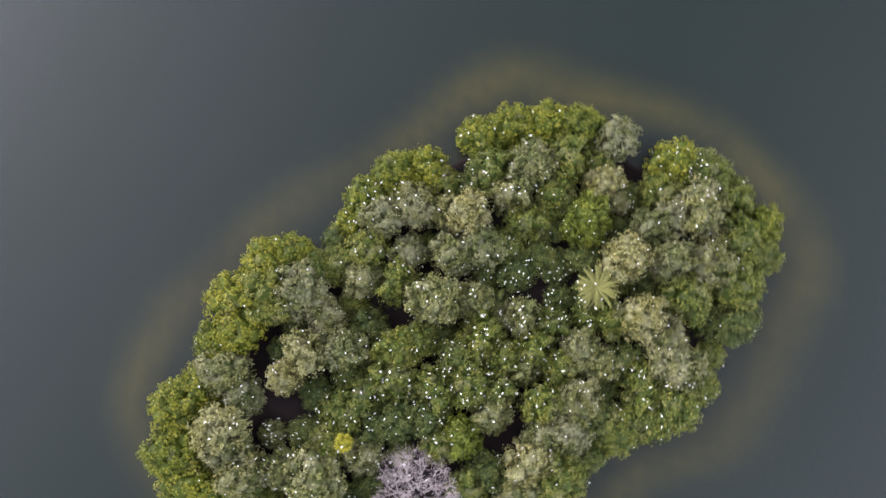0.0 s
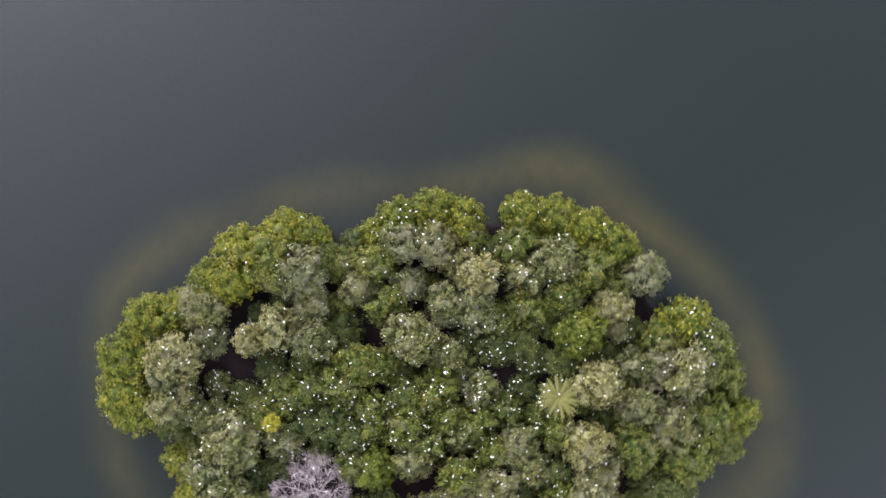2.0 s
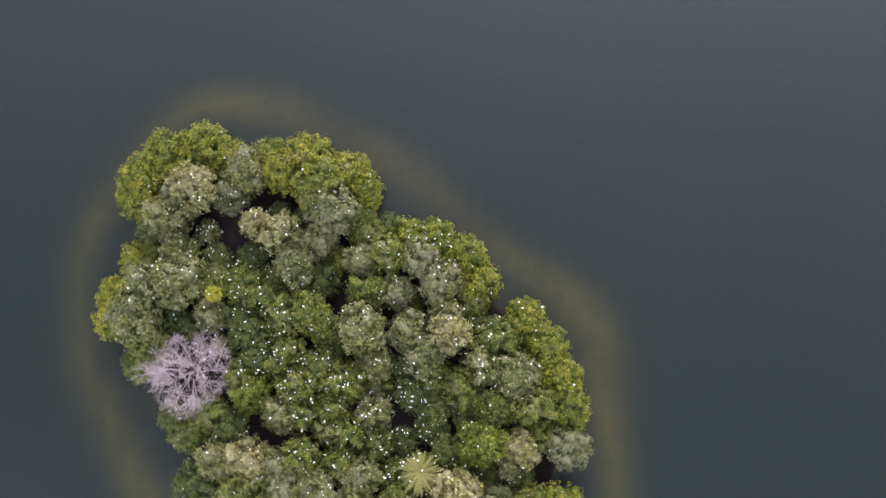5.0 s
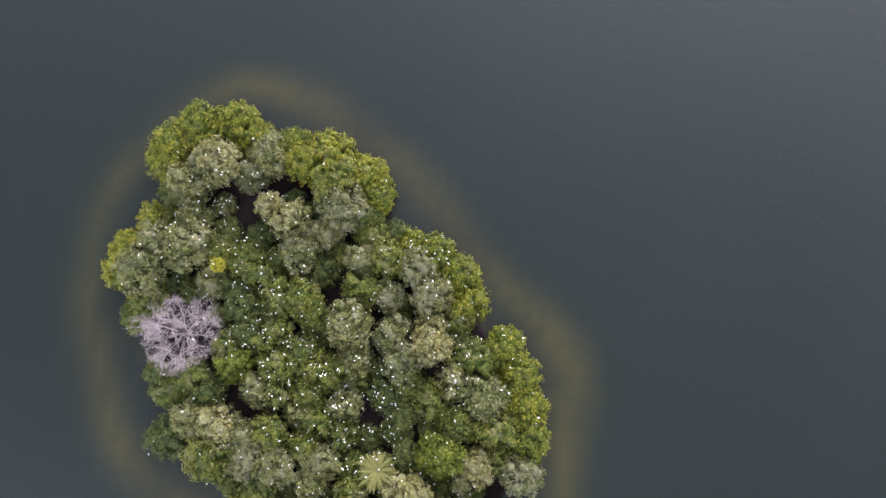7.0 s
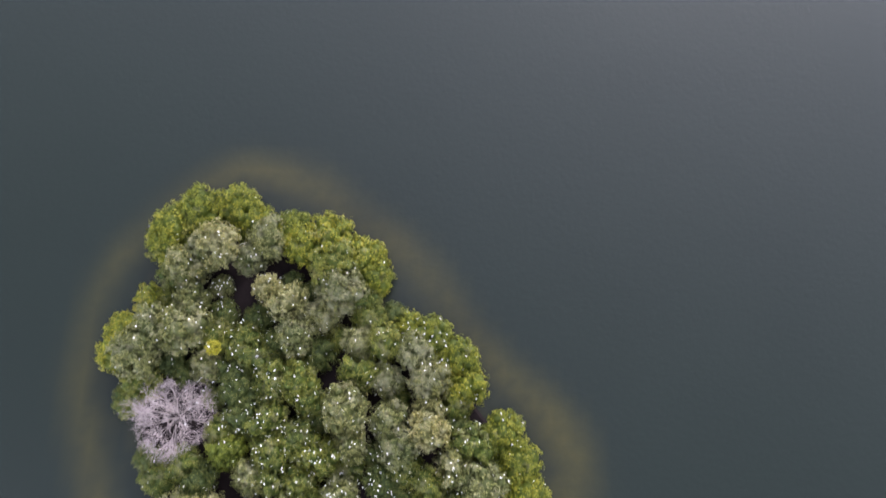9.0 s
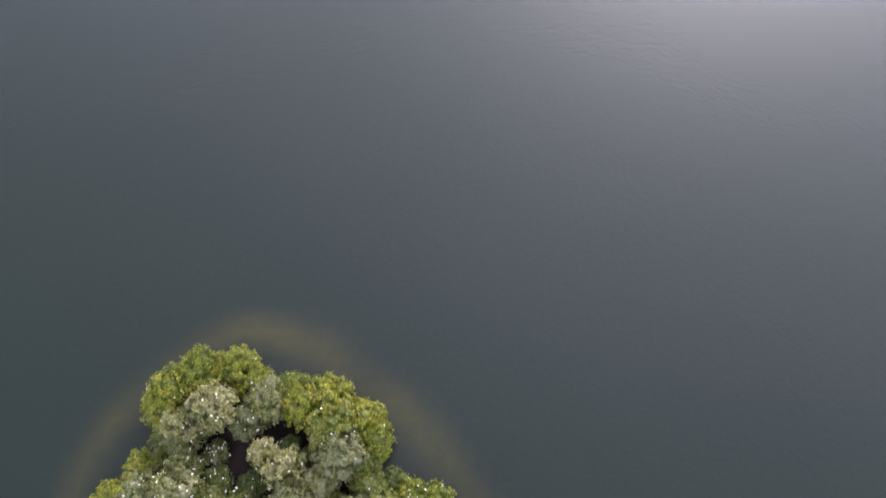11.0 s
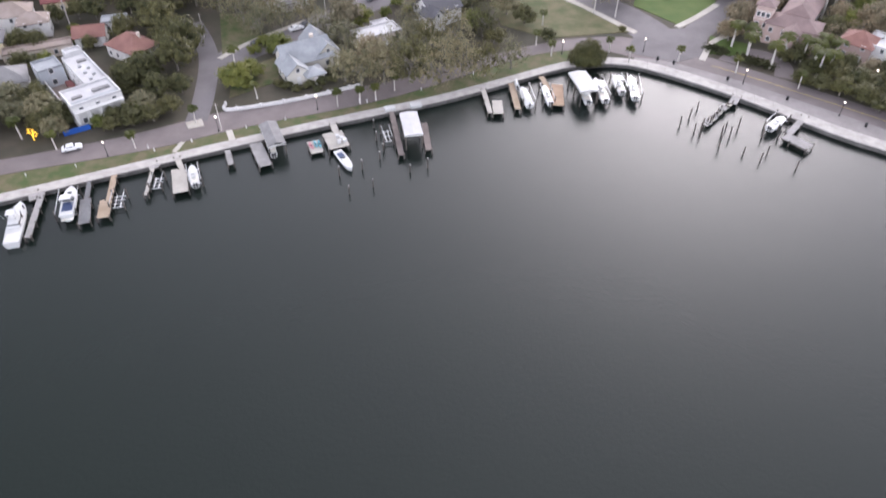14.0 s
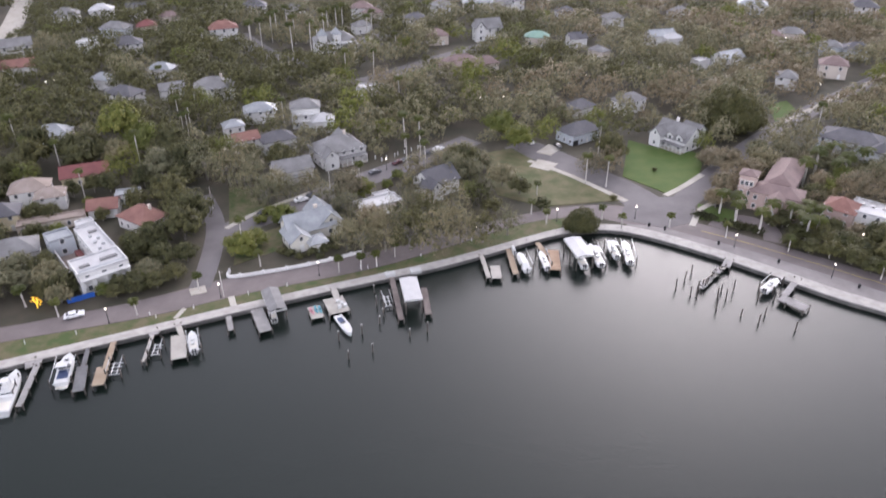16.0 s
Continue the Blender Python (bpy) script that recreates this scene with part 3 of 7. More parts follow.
for k, (x, y, _) in enumerate(verts):
    d = math.sqrt(min((ISLAND_RING[:, 0] - x) ** 2 + (ISLAND_RING[:, 1] - y) ** 2))
    d += 3.0 * noise.noise((x * 0.06, y * 0.06, 0))
    # tint falls off inside the ring, painting the mangroves' shadow and reflection
    s = max(0.0, 1.0 - abs(d - 4.2) / 5.0) if d > 4.2 else 0.15 + 0.85 * max(0.0, d / 4.2)
    s *= 0.8 + 0.35 * noise.noise((x * 0.03, y * 0.03, 5.0))
    silt.data[k].color = (s * s * (3 - 2 * s) * 0.85,) * 3 + (1,)
tagged(new("water", me), "calm murky grey-green basin water with silt round the island", "water", kind="structure")

# painted centre line on the eastern road, and small concrete crossings of the verge
mid = resample((resample(ROAD_NEAR, 200) + resample(ROAD_FAR, 200)) / 2, 200)
mid = np.array([p for p in mid if 66 < p[0] < 150])
structure("road_marking", ribbon(bmesh.new(), offset_line(mid, 0.14), offset_line(mid, -0.14), 1.1, 1.232), "line_yellow", "worn yellow centre line on the road", "road marking")
footpath([(-55.8, 129.7), (-53.9, 125.4)], 1.5, "short concrete path across the verge", 1.35)
footpath([(-65.5, 124.5), (-66.3, 120.3)], 1.2, "short concrete path across the verge", 1.35)


# ---- plants ----
def crown_mesh(name, seed, R, height, lobes, spacing, leaf_len, per, low=0.35, ragged=0.0, tri_leaf=False, core=0.84, wild=0.55, depth=0.0):
    """A crown of many small leaves: clumps of leaves over a cluster of uneven lobes, hollow between them."""
    rng = np.random.default_rng(seed)
    L = [(0.0, 0.0, height - 0.52 * R, 0.52 * R)]
    for k in range(lobes):
        a = 2 * math.pi * (k + rng.uniform(-0.3, 0.3)) / lobes
        r = R * rng.uniform(0.30, 0.46)
        d = R * rng.uniform(0.92, 1.06) - r
        L.append((d * math.cos(a), d * math.sin(a), height * rng.uniform(low, low + 0.3), r))
    for k in range(lobes // 2):
        a, r = rng.uniform(0, 6.28), R * rng.uniform(0.22, 0.36)
        d = R * rng.uniform(0.25, 0.5)
        L.append((d * math.cos(a), d * math.sin(a), height - r * rng.uniform(0.9, 1.5), r))
    L = np.array(L)
    verts, quads = [], 0
    for i, (x, y, z, r) in enumerate(L):
        n = int(10.5 * r * r / spacing ** 2)
        d = rng.normal(size=(n, 3))
        d /= np.linalg.norm(d, axis=1)[:, None]
        d = d[d[:, 2] > -0.35]
        c = np.array([x, y, z]) + d * (r * rng.uniform(0.9 - ragged, 1.08 + ragged, (len(d), 1)))
        keep = np.ones(len(c), bool)
        for j, (u, v, w2, s) in enumerate(L):
            if j != i:
                keep &= np.linalg.norm(c - (u, v, w2), axis=1) > 0.86 * s
        keep &= c[:, 2] > 0.25
        c, d = c[keep], d[keep]
        m = len(c)
        if not m:
            continue
        size = rng.uniform(0.75, 1.3, (m, 1, 1))
        off = rng.normal(size=(m, per, 3))
        off /= np.linalg.norm(off, axis=2)[..., None]
        off = off + 0.55 * d[:, None, :]
        pos = c[:, None, :] + off * (0.55 * spacing) * size
        nor = off + 0.5 * d[:, None, :] + wild * rng.normal(size=off.shape) + (0, 0, 0.45)
        nor /= np.linalg.norm(nor, axis=2)[..., None]
        tan = np.cross(nor, rng.normal(size=nor.shape))
        tan /= np.linalg.norm(tan, axis=2)[..., None] + 1e-9
        bit = np.cross(nor, tan)
        ln = leaf_len * rng.uniform(0.7, 1.3, (m, per, 1))
        if tri_leaf:
            q = np.stack([pos - tan * ln * 0.5, pos + tan * ln * 0.32 + bit * ln * 0.38, pos + tan * ln * 0.32 - bit * ln * 0.38], 2)
        else:
            q = np.stack([pos - tan * ln * 0.5, pos + bit * ln * 0.31, pos + tan * ln * 0.5, pos - bit * ln * 0.31], 2)
        verts.append(q.reshape(-1, 3))
        quads += m * per
    v = np.concatenate(verts)
    k4 = 3 if tri_leaf else 4
    nq = len(v) // k4
    loops = np.arange(len(v), dtype=np.int32)
    shade_core, faces, k = [], [], len(v)             # close inner foliage shuts the gaps, its darker tone painting the shade there
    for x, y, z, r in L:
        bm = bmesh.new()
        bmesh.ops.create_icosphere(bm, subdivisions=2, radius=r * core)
        shade_core.append(np.array([(*q.co,) for q in bm.verts]) + rng.normal(size=(len(bm.verts), 3)) * 0.07 * r + (x, y, z))
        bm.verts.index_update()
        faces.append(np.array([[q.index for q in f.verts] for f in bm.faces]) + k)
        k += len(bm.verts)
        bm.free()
    v = np.concatenate([v, *shade_core])
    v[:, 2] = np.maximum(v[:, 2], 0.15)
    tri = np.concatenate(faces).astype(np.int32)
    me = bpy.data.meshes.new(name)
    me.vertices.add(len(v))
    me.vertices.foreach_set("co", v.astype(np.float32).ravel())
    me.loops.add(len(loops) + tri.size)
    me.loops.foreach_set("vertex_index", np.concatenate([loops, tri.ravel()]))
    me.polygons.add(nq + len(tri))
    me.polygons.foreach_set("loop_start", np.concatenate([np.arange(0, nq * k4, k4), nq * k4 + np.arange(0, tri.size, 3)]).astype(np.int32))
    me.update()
    # leaves keep their full tone range, cores are coloured darker as painted shade
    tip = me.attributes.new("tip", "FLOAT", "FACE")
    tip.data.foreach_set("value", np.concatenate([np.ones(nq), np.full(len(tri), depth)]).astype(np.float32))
    return me


def branches(seed, height, spread, depth, r0, forks=3, droop=0.0, sides=4, start=0.35):
    """A trunk that forks into tapering limbs, as points and faces."""
    rng = np.random.default_rng(seed)
    V, F = [], []

    def limb(a, b, r1, r2):
        d = b - a
        u = np.cross(d, (0.31, 0.77, 0.55))
        u /= np.linalg.norm(u)
        w2 = np.cross(d, u)
        w2 /= np.linalg.norm(w2)
        k = len(V)
        for p, r in ((a, r1), (b, r2)):
            for s in range(sides):
                t = 2 * math.pi * s / sides
                V.append(p + r * (u * math.cos(t) + w2 * math.sin(t)))
        for s in range(sides):
            F.append((k + s, k + (s + 1) % sides, k + sides + (s + 1) % sides, k + sides + s))

    def grow(p, way2, length, r, level):
        q = p + way2 * length
        limb(p, q, r, r * 0.7)
        if level == 0:
            return
        for k in range(forks + (rng.random() < 0.4)):
            side = rng.normal(size=3) * (1, 1, 0.6)
            nxt = way2 * 0.75 + side * spread / 1.7
            nxt[2] += 0.12 - droop
            nxt /= np.linalg.norm(nxt)
            grow(q - way2 * length * rng.uniform(0, 0.25), nxt, length * rng.uniform(0.55, 0.85), r * 0.62, level - 1)

    grow(np.zeros(3), np.array([0.05, 0.02, 1.0]), height * start, r0, depth)
    return V, F


def branch_mesh(name, material, *args, **kw):
    return mesh_of(name, *branches(*args, **kw), material)


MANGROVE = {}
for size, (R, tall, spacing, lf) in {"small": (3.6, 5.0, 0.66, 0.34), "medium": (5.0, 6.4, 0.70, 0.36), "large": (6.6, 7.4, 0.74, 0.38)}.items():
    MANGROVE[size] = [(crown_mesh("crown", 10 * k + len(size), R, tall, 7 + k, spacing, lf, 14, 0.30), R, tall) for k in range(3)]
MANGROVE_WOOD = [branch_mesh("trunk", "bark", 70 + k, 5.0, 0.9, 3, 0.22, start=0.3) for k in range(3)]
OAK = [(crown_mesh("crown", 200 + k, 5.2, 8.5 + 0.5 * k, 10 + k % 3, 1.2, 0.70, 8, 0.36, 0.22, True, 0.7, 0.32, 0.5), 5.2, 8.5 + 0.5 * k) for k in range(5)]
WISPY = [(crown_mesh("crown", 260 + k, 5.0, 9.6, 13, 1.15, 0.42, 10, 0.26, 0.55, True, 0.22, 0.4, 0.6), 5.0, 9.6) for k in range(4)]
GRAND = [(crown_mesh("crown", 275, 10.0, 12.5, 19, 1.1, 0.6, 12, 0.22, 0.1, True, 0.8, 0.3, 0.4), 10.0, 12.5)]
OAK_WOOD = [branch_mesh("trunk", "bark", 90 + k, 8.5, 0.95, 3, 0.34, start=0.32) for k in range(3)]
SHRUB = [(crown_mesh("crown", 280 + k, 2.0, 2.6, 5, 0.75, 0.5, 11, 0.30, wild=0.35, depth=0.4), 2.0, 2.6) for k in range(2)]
WHERE_TREES = []


def in_house(x, y):
    for hx, hy, hw, hd, rot in HOUSES:
        c, s = math.cos(radians(rot)), math.sin(radians(rot))
        if abs((x - hx) * c + (y - hy) * s) < hw and abs(-(x - hx) * s + (y - hy) * c) < hd:
            return True
    return False


def plant(name, mesh_set, wood, x, y, r, z, material, label, category, group="", tall=1.0, wood_material=None):
    k = random.randrange(len(mesh_set))
    me, R, _ = mesh_set[k]
    s = r / (R * 1.06 + 0.35)
    thing = tagged(empty(name, x, y, z, random.uniform(0, 360)), label, category, group)
    crown = put("crown", me, thing)
    if not me.materials:
        me.materials.append(M[material])
    crown.material_slots[0].link = "OBJECT"
    crown.material_slots[0].material = M[material]
    crown.scale = (s, s, s * tall)
    if wood:
        trunk = put("trunk", wood[k % len(wood)], thing)
        trunk.scale = (s, s, s * tall)
    WHERE_TREES.append((x, y, r))
    return thing


LEAF_WORDS = {"vivid": "vivid green", "green": "mid-green", "dark": "dark green", "olive": "olive-green", "grey": "grey-green dropping-whitened",
              "cream": "pale cream-green bleached", "lime": "yellow-green", "yellow": "bright yellow"}


def mangrove(x, y, r, tone, tall=1.0):
    """A mangrove of crown radius r."""
    size = "small" if r < 4.2 else "medium" if r < 5.8 else "large"
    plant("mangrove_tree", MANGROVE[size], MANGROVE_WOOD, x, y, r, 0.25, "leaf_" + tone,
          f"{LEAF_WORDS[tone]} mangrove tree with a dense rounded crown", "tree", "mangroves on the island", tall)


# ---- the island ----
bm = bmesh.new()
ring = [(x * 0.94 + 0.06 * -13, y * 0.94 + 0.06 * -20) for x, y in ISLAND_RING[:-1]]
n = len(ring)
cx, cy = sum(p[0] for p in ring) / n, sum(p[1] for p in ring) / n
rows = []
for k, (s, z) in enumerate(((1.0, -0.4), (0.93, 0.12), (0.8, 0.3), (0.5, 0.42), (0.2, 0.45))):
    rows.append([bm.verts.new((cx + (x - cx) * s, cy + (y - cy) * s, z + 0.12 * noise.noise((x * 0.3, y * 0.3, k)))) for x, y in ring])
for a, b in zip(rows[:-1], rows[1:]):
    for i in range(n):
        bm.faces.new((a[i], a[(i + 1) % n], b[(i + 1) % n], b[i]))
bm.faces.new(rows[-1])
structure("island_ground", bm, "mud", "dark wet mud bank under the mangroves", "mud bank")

mangrove(-29.2, 15.6, 3.7, "vivid", 0.9)
mangrove(-34.1, 15.0, 3.8, "vivid", 0.9)
mangrove(-37.8, 12.7, 3.9, "vivid", 0.9)
mangrove(-38.2, 9.8, 3.3, "vivid", 1)
mangrove(-30.8, 9.6, 3.6, "cream", 1.9)
mangrove(-32.8, 8.4, 3.0, "grey", 1.7)
mangrove(-34.7, 6.8, 3.3, "olive", 1.5)
mangrove(-26.9, 13.4, 3.5, "vivid", 1)
mangrove(-24.2, 10.9, 3.5, "olive", 1.2)
mangrove(-26.6, 8.3, 2.8, "grey", 1.4)
mangrove(-21.5, 12.6, 3.3, "vivid", 1)
mangrove(-19.2, 10.3, 3.5, "vivid", 1.1)
mangrove(-16.0, 11.4, 4.0, "vivid", 1)
mangrove(-11.3, 9.0, 3.6, "vivid", 1)
mangrove(-9.8, 6.3, 3.2, "vivid", 1)
mangrove(-14.8, 7.5, 4.2, "green", 1.3)
mangrove(-14.2, 3.8, 3.9, "grey", 1.5)
mangrove(-16.3, 0.8, 2.9, "grey", 1.5)
mangrove(-11.0, 3.2, 2.8, "green", 1.2)
mangrove(-10.2, 0.4, 2.7, "green", 1.1)
mangrove(-20.7, 2.1, 3.2, "cream", 1.9)
mangrove(-23.9, 4.1, 2.4, "cream", 1.7)
mangrove(-19.7, -1.9, 3.3, "olive", 1.6)
mangrove(-18.2, 0.4, 2.5, "grey", 1.5)
mangrove(-1.7, -1.3, 3.3, "vivid", 1)
mangrove(1.6, -4.2, 3.3, "vivid", 1)
mangrove(2.9, -7.7, 3.3, "vivid", 1)
mangrove(-4.9, -0.0, 2.6, "vivid", 0.9)
mangrove(1.5, -10.0, 2.6, "green", 1.1)
mangrove(-3.5, -3.8, 3.2, "grey", 1.5)
mangrove(-1.9, -7.4, 3.2, "grey", 1.5)
mangrove(-7.7, -2.5, 3.1, "green", 1.3)
mangrove(-11.1, -2.6, 2.7, "cream", 1.6)
mangrove(-11.1, -6.5, 3.2, "green", 1.4)
mangrove(-7.3, -7.3, 2.7, "grey", 1.5)
mangrove(7.7, -13.4, 3.3, "vivid", 1)
mangrove(9.7, -16.9, 3.4, "vivid", 1)
mangrove(10.4, -20.9, 3.5, "vivid", 1)
mangrove(10.9, -24.9, 3.4, "vivid", 1)
mangrove(10.3, -29.4, 3.3, "grey", 1.2)
mangrove(4.0, -15.3, 3.4, "green", 1.3)
mangrove(5.3, -19.8, 3.7, "olive", 1.5)
mangrove(6.9, -24.0, 3.5, "green", 1.3)
mangrove(7.1, -27.7, 2.5, "green", 1.3)
mangrove(1.6, -18.0, 3.1, "olive", 1.5)
mangrove(2.2, -23.3, 3.3, "green", 1.3)
mangrove(4.3, -28.6, 2.8, "cream", 1.7)
mangrove(2.8, -30.2, 2.0, "cream", 1.8)
mangrove(-0.2, -27.3, 3.6, "lime", 1.4)
mangrove(-1.3, -20.5, 3.1, "green", 1.3)
mangrove(-2.0, -13.6, 3.2, "cream", 1.8)
mangrove(-2.0, -11.2, 2.6, "cream", 1.6)
mangrove(-5.6, -15.5, 3.2, "olive", 1.5)
mangrove(-6.8, -12.4, 3.0, "olive", 1.6)
mangrove(-4.4, -18.3, 2.6, "green", 1.2)
mangrove(-12.3, -11.3, 3.7, "olive", 1.7)
mangrove(-11.6, -15.5, 2.8, "olive", 1.5)
mangrove(-14.2, -17.5, 2.8, "green", 1.4)
mangrove(-7.0, -20.1, 3.1, "dark", 0.9)
mangrove(-5.8, -24.7, 2.5, "dark", 0.7)
mangrove(-9.5, -25.5, 2.1, "dark", 0.9)
mangrove(-12.5, -21.5, 2.7, "olive", 1.6)
mangrove(-12.9, -25.2, 2.5, "green", 1.5)
mangrove(-15.9, -17.1, 3.1, "green", 1.5)
mangrove(-18.5, -15.0, 3.0, "green", 1.5)
mangrove(-17.6, -20.0, 2.8, "green", 1.5)
mangrove(-15.8, -23.3, 2.9, "green", 1.5)
mangrove(-18.7, -7.9, 3.3, "green", 1.5)
mangrove(-17.0, -10.2, 2.7, "green", 1.5)
mangrove(-22.0, -7.8, 3.3, "green", 1.4)
mangrove(-24.4, -4.9, 3.3, "green", 1.3)
mangrove(-26.6, -3.0, 3.1, "green", 1.1)
mangrove(-22.3, -13.0, 3.3, "green", 1.4)
mangrove(-21.1, -16.7, 3.1, "green", 1.5)
mangrove(-21.2, -19.9, 2.9, "green", 1.5)
mangrove(-18.5, -22.7, 2.2, "olive", 1.7)
mangrove(-25.6, -12.9, 3.3, "dark", 1.1)
mangrove(-26.2, -9.1, 3.2, "dark", 1.1)
mangrove(-27.1, -16.7, 2.9, "lime", 1.5)
mangrove(-28.4, -14.4, 2.6, "green", 1.3)
mangrove(-23.7, -19.7, 2.9, "olive", 1.5)
mangrove(-27.6, -6.8, 2.9, "dark", 1)
mangrove(-22.1, -3.2, 2.8, "dark", 1.2)
mangrove(-16.7, -4.1, 2.8, "dark", 1)
mangrove(-25.3, 0.3, 2.6, "dark", 0.7)
mangrove(-22.8, -10.5, 2.6, "dark", 1)
mangrove(8.4, -36.8, 3.8, "vivid", 1.1)
mangrove(7.6, -40.5, 3.7, "green", 1.2)
mangrove(5.4, -43.5, 3.5, "green", 1.1)
mangrove(4.7, -35.5, 3.1, "green", 1.2)
mangrove(2.9, -39.8, 4.1, "grey", 1.5)
mangrove(1.1, -37.1, 3.1, "grey", 1.5)
mangrove(2.7, -47.6, 3.2, "vivid", 1)
mangrove(-0.6, -48.4, 2.9, "green", 1)
mangrove(0.1, -45.0, 3.8, "green", 1.2)
mangrove(0.3, -34.5, 2.8, "olive", 1.5)
mangrove(-3.9, -32.1, 3.4, "cream", 1.9)
mangrove(-3.6, -37.5, 3.2, "olive", 1.7)
mangrove(-3.1, -42.2, 3.5, "grey", 1.5)
mangrove(-4.8, -45.6, 3.8, "green", 1.2)
mangrove(-8.7, -45.9, 3.5, "dark", 1)
mangrove(-9.7, -43.9, 2.7, "dark", 1)
mangrove(-7.5, -39.5, 3.5, "green", 1.4)
mangrove(-10.6, -35.2, 3.3, "cream", 1.6)
mangrove(-11.1, -32.1, 2.8, "green", 1.4)
mangrove(-12.6, -38.2, 3.2, "grey", 1.4)
mangrove(-11.6, -29.0, 2.3, "green", 1.3)
mangrove(-15.2, -28.7, 2.8, "olive", 1.5)
mangrove(-15.3, -39.9, 3.8, "grey", 1.3)
mangrove(-16.8, -42.4, 3.1, "green", 1)
mangrove(-19.5, -39.9, 3.8, "green", 1.1)
mangrove(-18.4, -36.5, 3.3, "green", 1.2)
mangrove(-23.6, -34.3, 3.3, "green", 1)
mangrove(-21.8, -37.3, 3.3, "green", 1)
mangrove(-22.4, -31.9, 3.0, "dark", 1.1)
mangrove(-16.5, -30.9, 2.8, "olive", 1.4)
mangrove(-17.5, -26.8, 2.9, "green", 1.4)
mangrove(-15.6, -33.9, 2.8, "dark", 1)
mangrove(-21.2, -29.3, 3.2, "grey", 1.5)
mangrove(-22.2, -25.2, 3.0, "green", 1.5)
mangrove(-24.4, -28.8, 3.1, "grey", 1.4)
mangrove(-25.5, -26.0, 2.9, "grey", 1.5)
mangrove(-28.9, -24.7, 3.4, "cream", 1.4)
mangrove(-29.9, -28.4, 3.7, "green", 1.1)
mangrove(-28.8, -29.3, 3.0, "green", 1)
mangrove(-32.1, -23.9, 2.9, "olive", 1.4)
mangrove(-34.2, -1.7, 4.0, "olive", 1.6)
mangrove(-33.7, 2.2, 3.0, "olive", 1.5)
mangrove(-31.0, -6.2, 2.6, "grey", 1.5)
mangrove(-30.5, -2.2, 2.8, "green", 1.2)
mangrove(-30.5, 4.6, 1.9, "olive", 0.9)
mangrove(-36.5, 5.7, 3.0, "green", 1.2)
mangrove(-30.6, -20.2, 2.9, "dark", 1.1)
mangrove(-32.7, -18.6, 2.9, "green", 1.2)
mangrove(-29.9, 0.7, 2.5, "dark", 0.8)
mangrove(-35.6, -20.3, 2.8, "green", 0.8)
mangrove(-35.1, -26.3, 3.4, "dark", 0.9)
mangrove(-40.2, -5.0, 4.0, "olive", 1.3)
mangrove(-42.7, -2.0, 3.1, "vivid", 0.9)
mangrove(-43.2, -5.0, 3.1, "vivid", 0.9)
mangrove(-38.1, -2.0, 3.9, "olive", 1.4)
mangrove(-39.5, -8.6, 3.1, "green", 0.9)
mangrove(-41.3, -10.9, 2.5, "green", 0.7)
mangrove(-39.7, 2.0, 2.9, "vivid", 0.9)

tree = plant("mangrove_tree", MANGROVE["small"], MANGROVE_WOOD, -29.6, -4.1, 1.15, 0.3, "leaf_yellow", "small bright yellow flowering tree among mangroves", "tree", "mangroves on the island")
for ob in tree.children:
    ob.location.z = 4.2

# low young growth in the hollows between the crowns
HOLLOWS = ((-1.7, -17.4, 1.3), (-28.7, 5.0, 2.4), (-23.0, 9.9, 1.4), (-21.6, 7.2, 1.6), (7.2, -31.8, 1.6), (-8.2, -22.8, 2.0), (-12.5, -27.1, 1.6), (-5.4, -4.7, 1.0), (-25.4, -22.4, 1.8), (-20.7, -34.9, 1.4), (-31.0, 4.3, 1.6))
DEAD = (-34.7, -13.0)
random.seed(4)
for k in range(900):
    x, y = random.uniform(-46, 16), random.uniform(-51, 19)
    d = np.hypot(ISLAND_RING[:, 0] - x, ISLAND_RING[:, 1] - y).min()
    ang = np.unwrap(np.arctan2(ISLAND_RING[:, 1] - y, ISLAND_RING[:, 0] - x))
    if abs(ang[-1] - ang[0]) < 3 or d < 2.8 or math.hypot(x - DEAD[0], y - DEAD[1]) < 5:
        continue
    if any(math.hypot(x - a, y - b) < 0.6 * r2 + 0.8 for a, b, r2 in WHERE_TREES):
        continue
    if any(math.hypot(x - a, y - b) < q + 0.5 for a, b, q in HOLLOWS):
        continue
    mangrove(x, y, random.uniform(1.9, 2.6), random.choice(("dark", "dark", "green")), random.uniform(0.8, 1.1))

# dead tree, bare silvery limbs
dead = tagged(empty("dead_tree", *DEAD, 0.2), "bare dead tree with silvery pink branching limbs", "tree")
put("trunk", branch_mesh("trunk", "dead_wood", 5, 5.6, 1.25, 2, 0.24, 4, 0.05, 5, 0.3), dead)
for k in range(18):
    a = 2 * math.pi * k / 18 + 0.3 * (k % 2)
    limb = put("limb", branch_mesh("limb", "dead_wood", 31 + k, 5.9, 0.95, 5, 0.075, 3, 0.0, 3, 0.36), dead)
    limb.location = (0.8 * math.cos(a), 0.8 * math.sin(a), 0.9)
    limb.rotation_euler = (0, radians((18, 44, 62)[k % 3]), a)


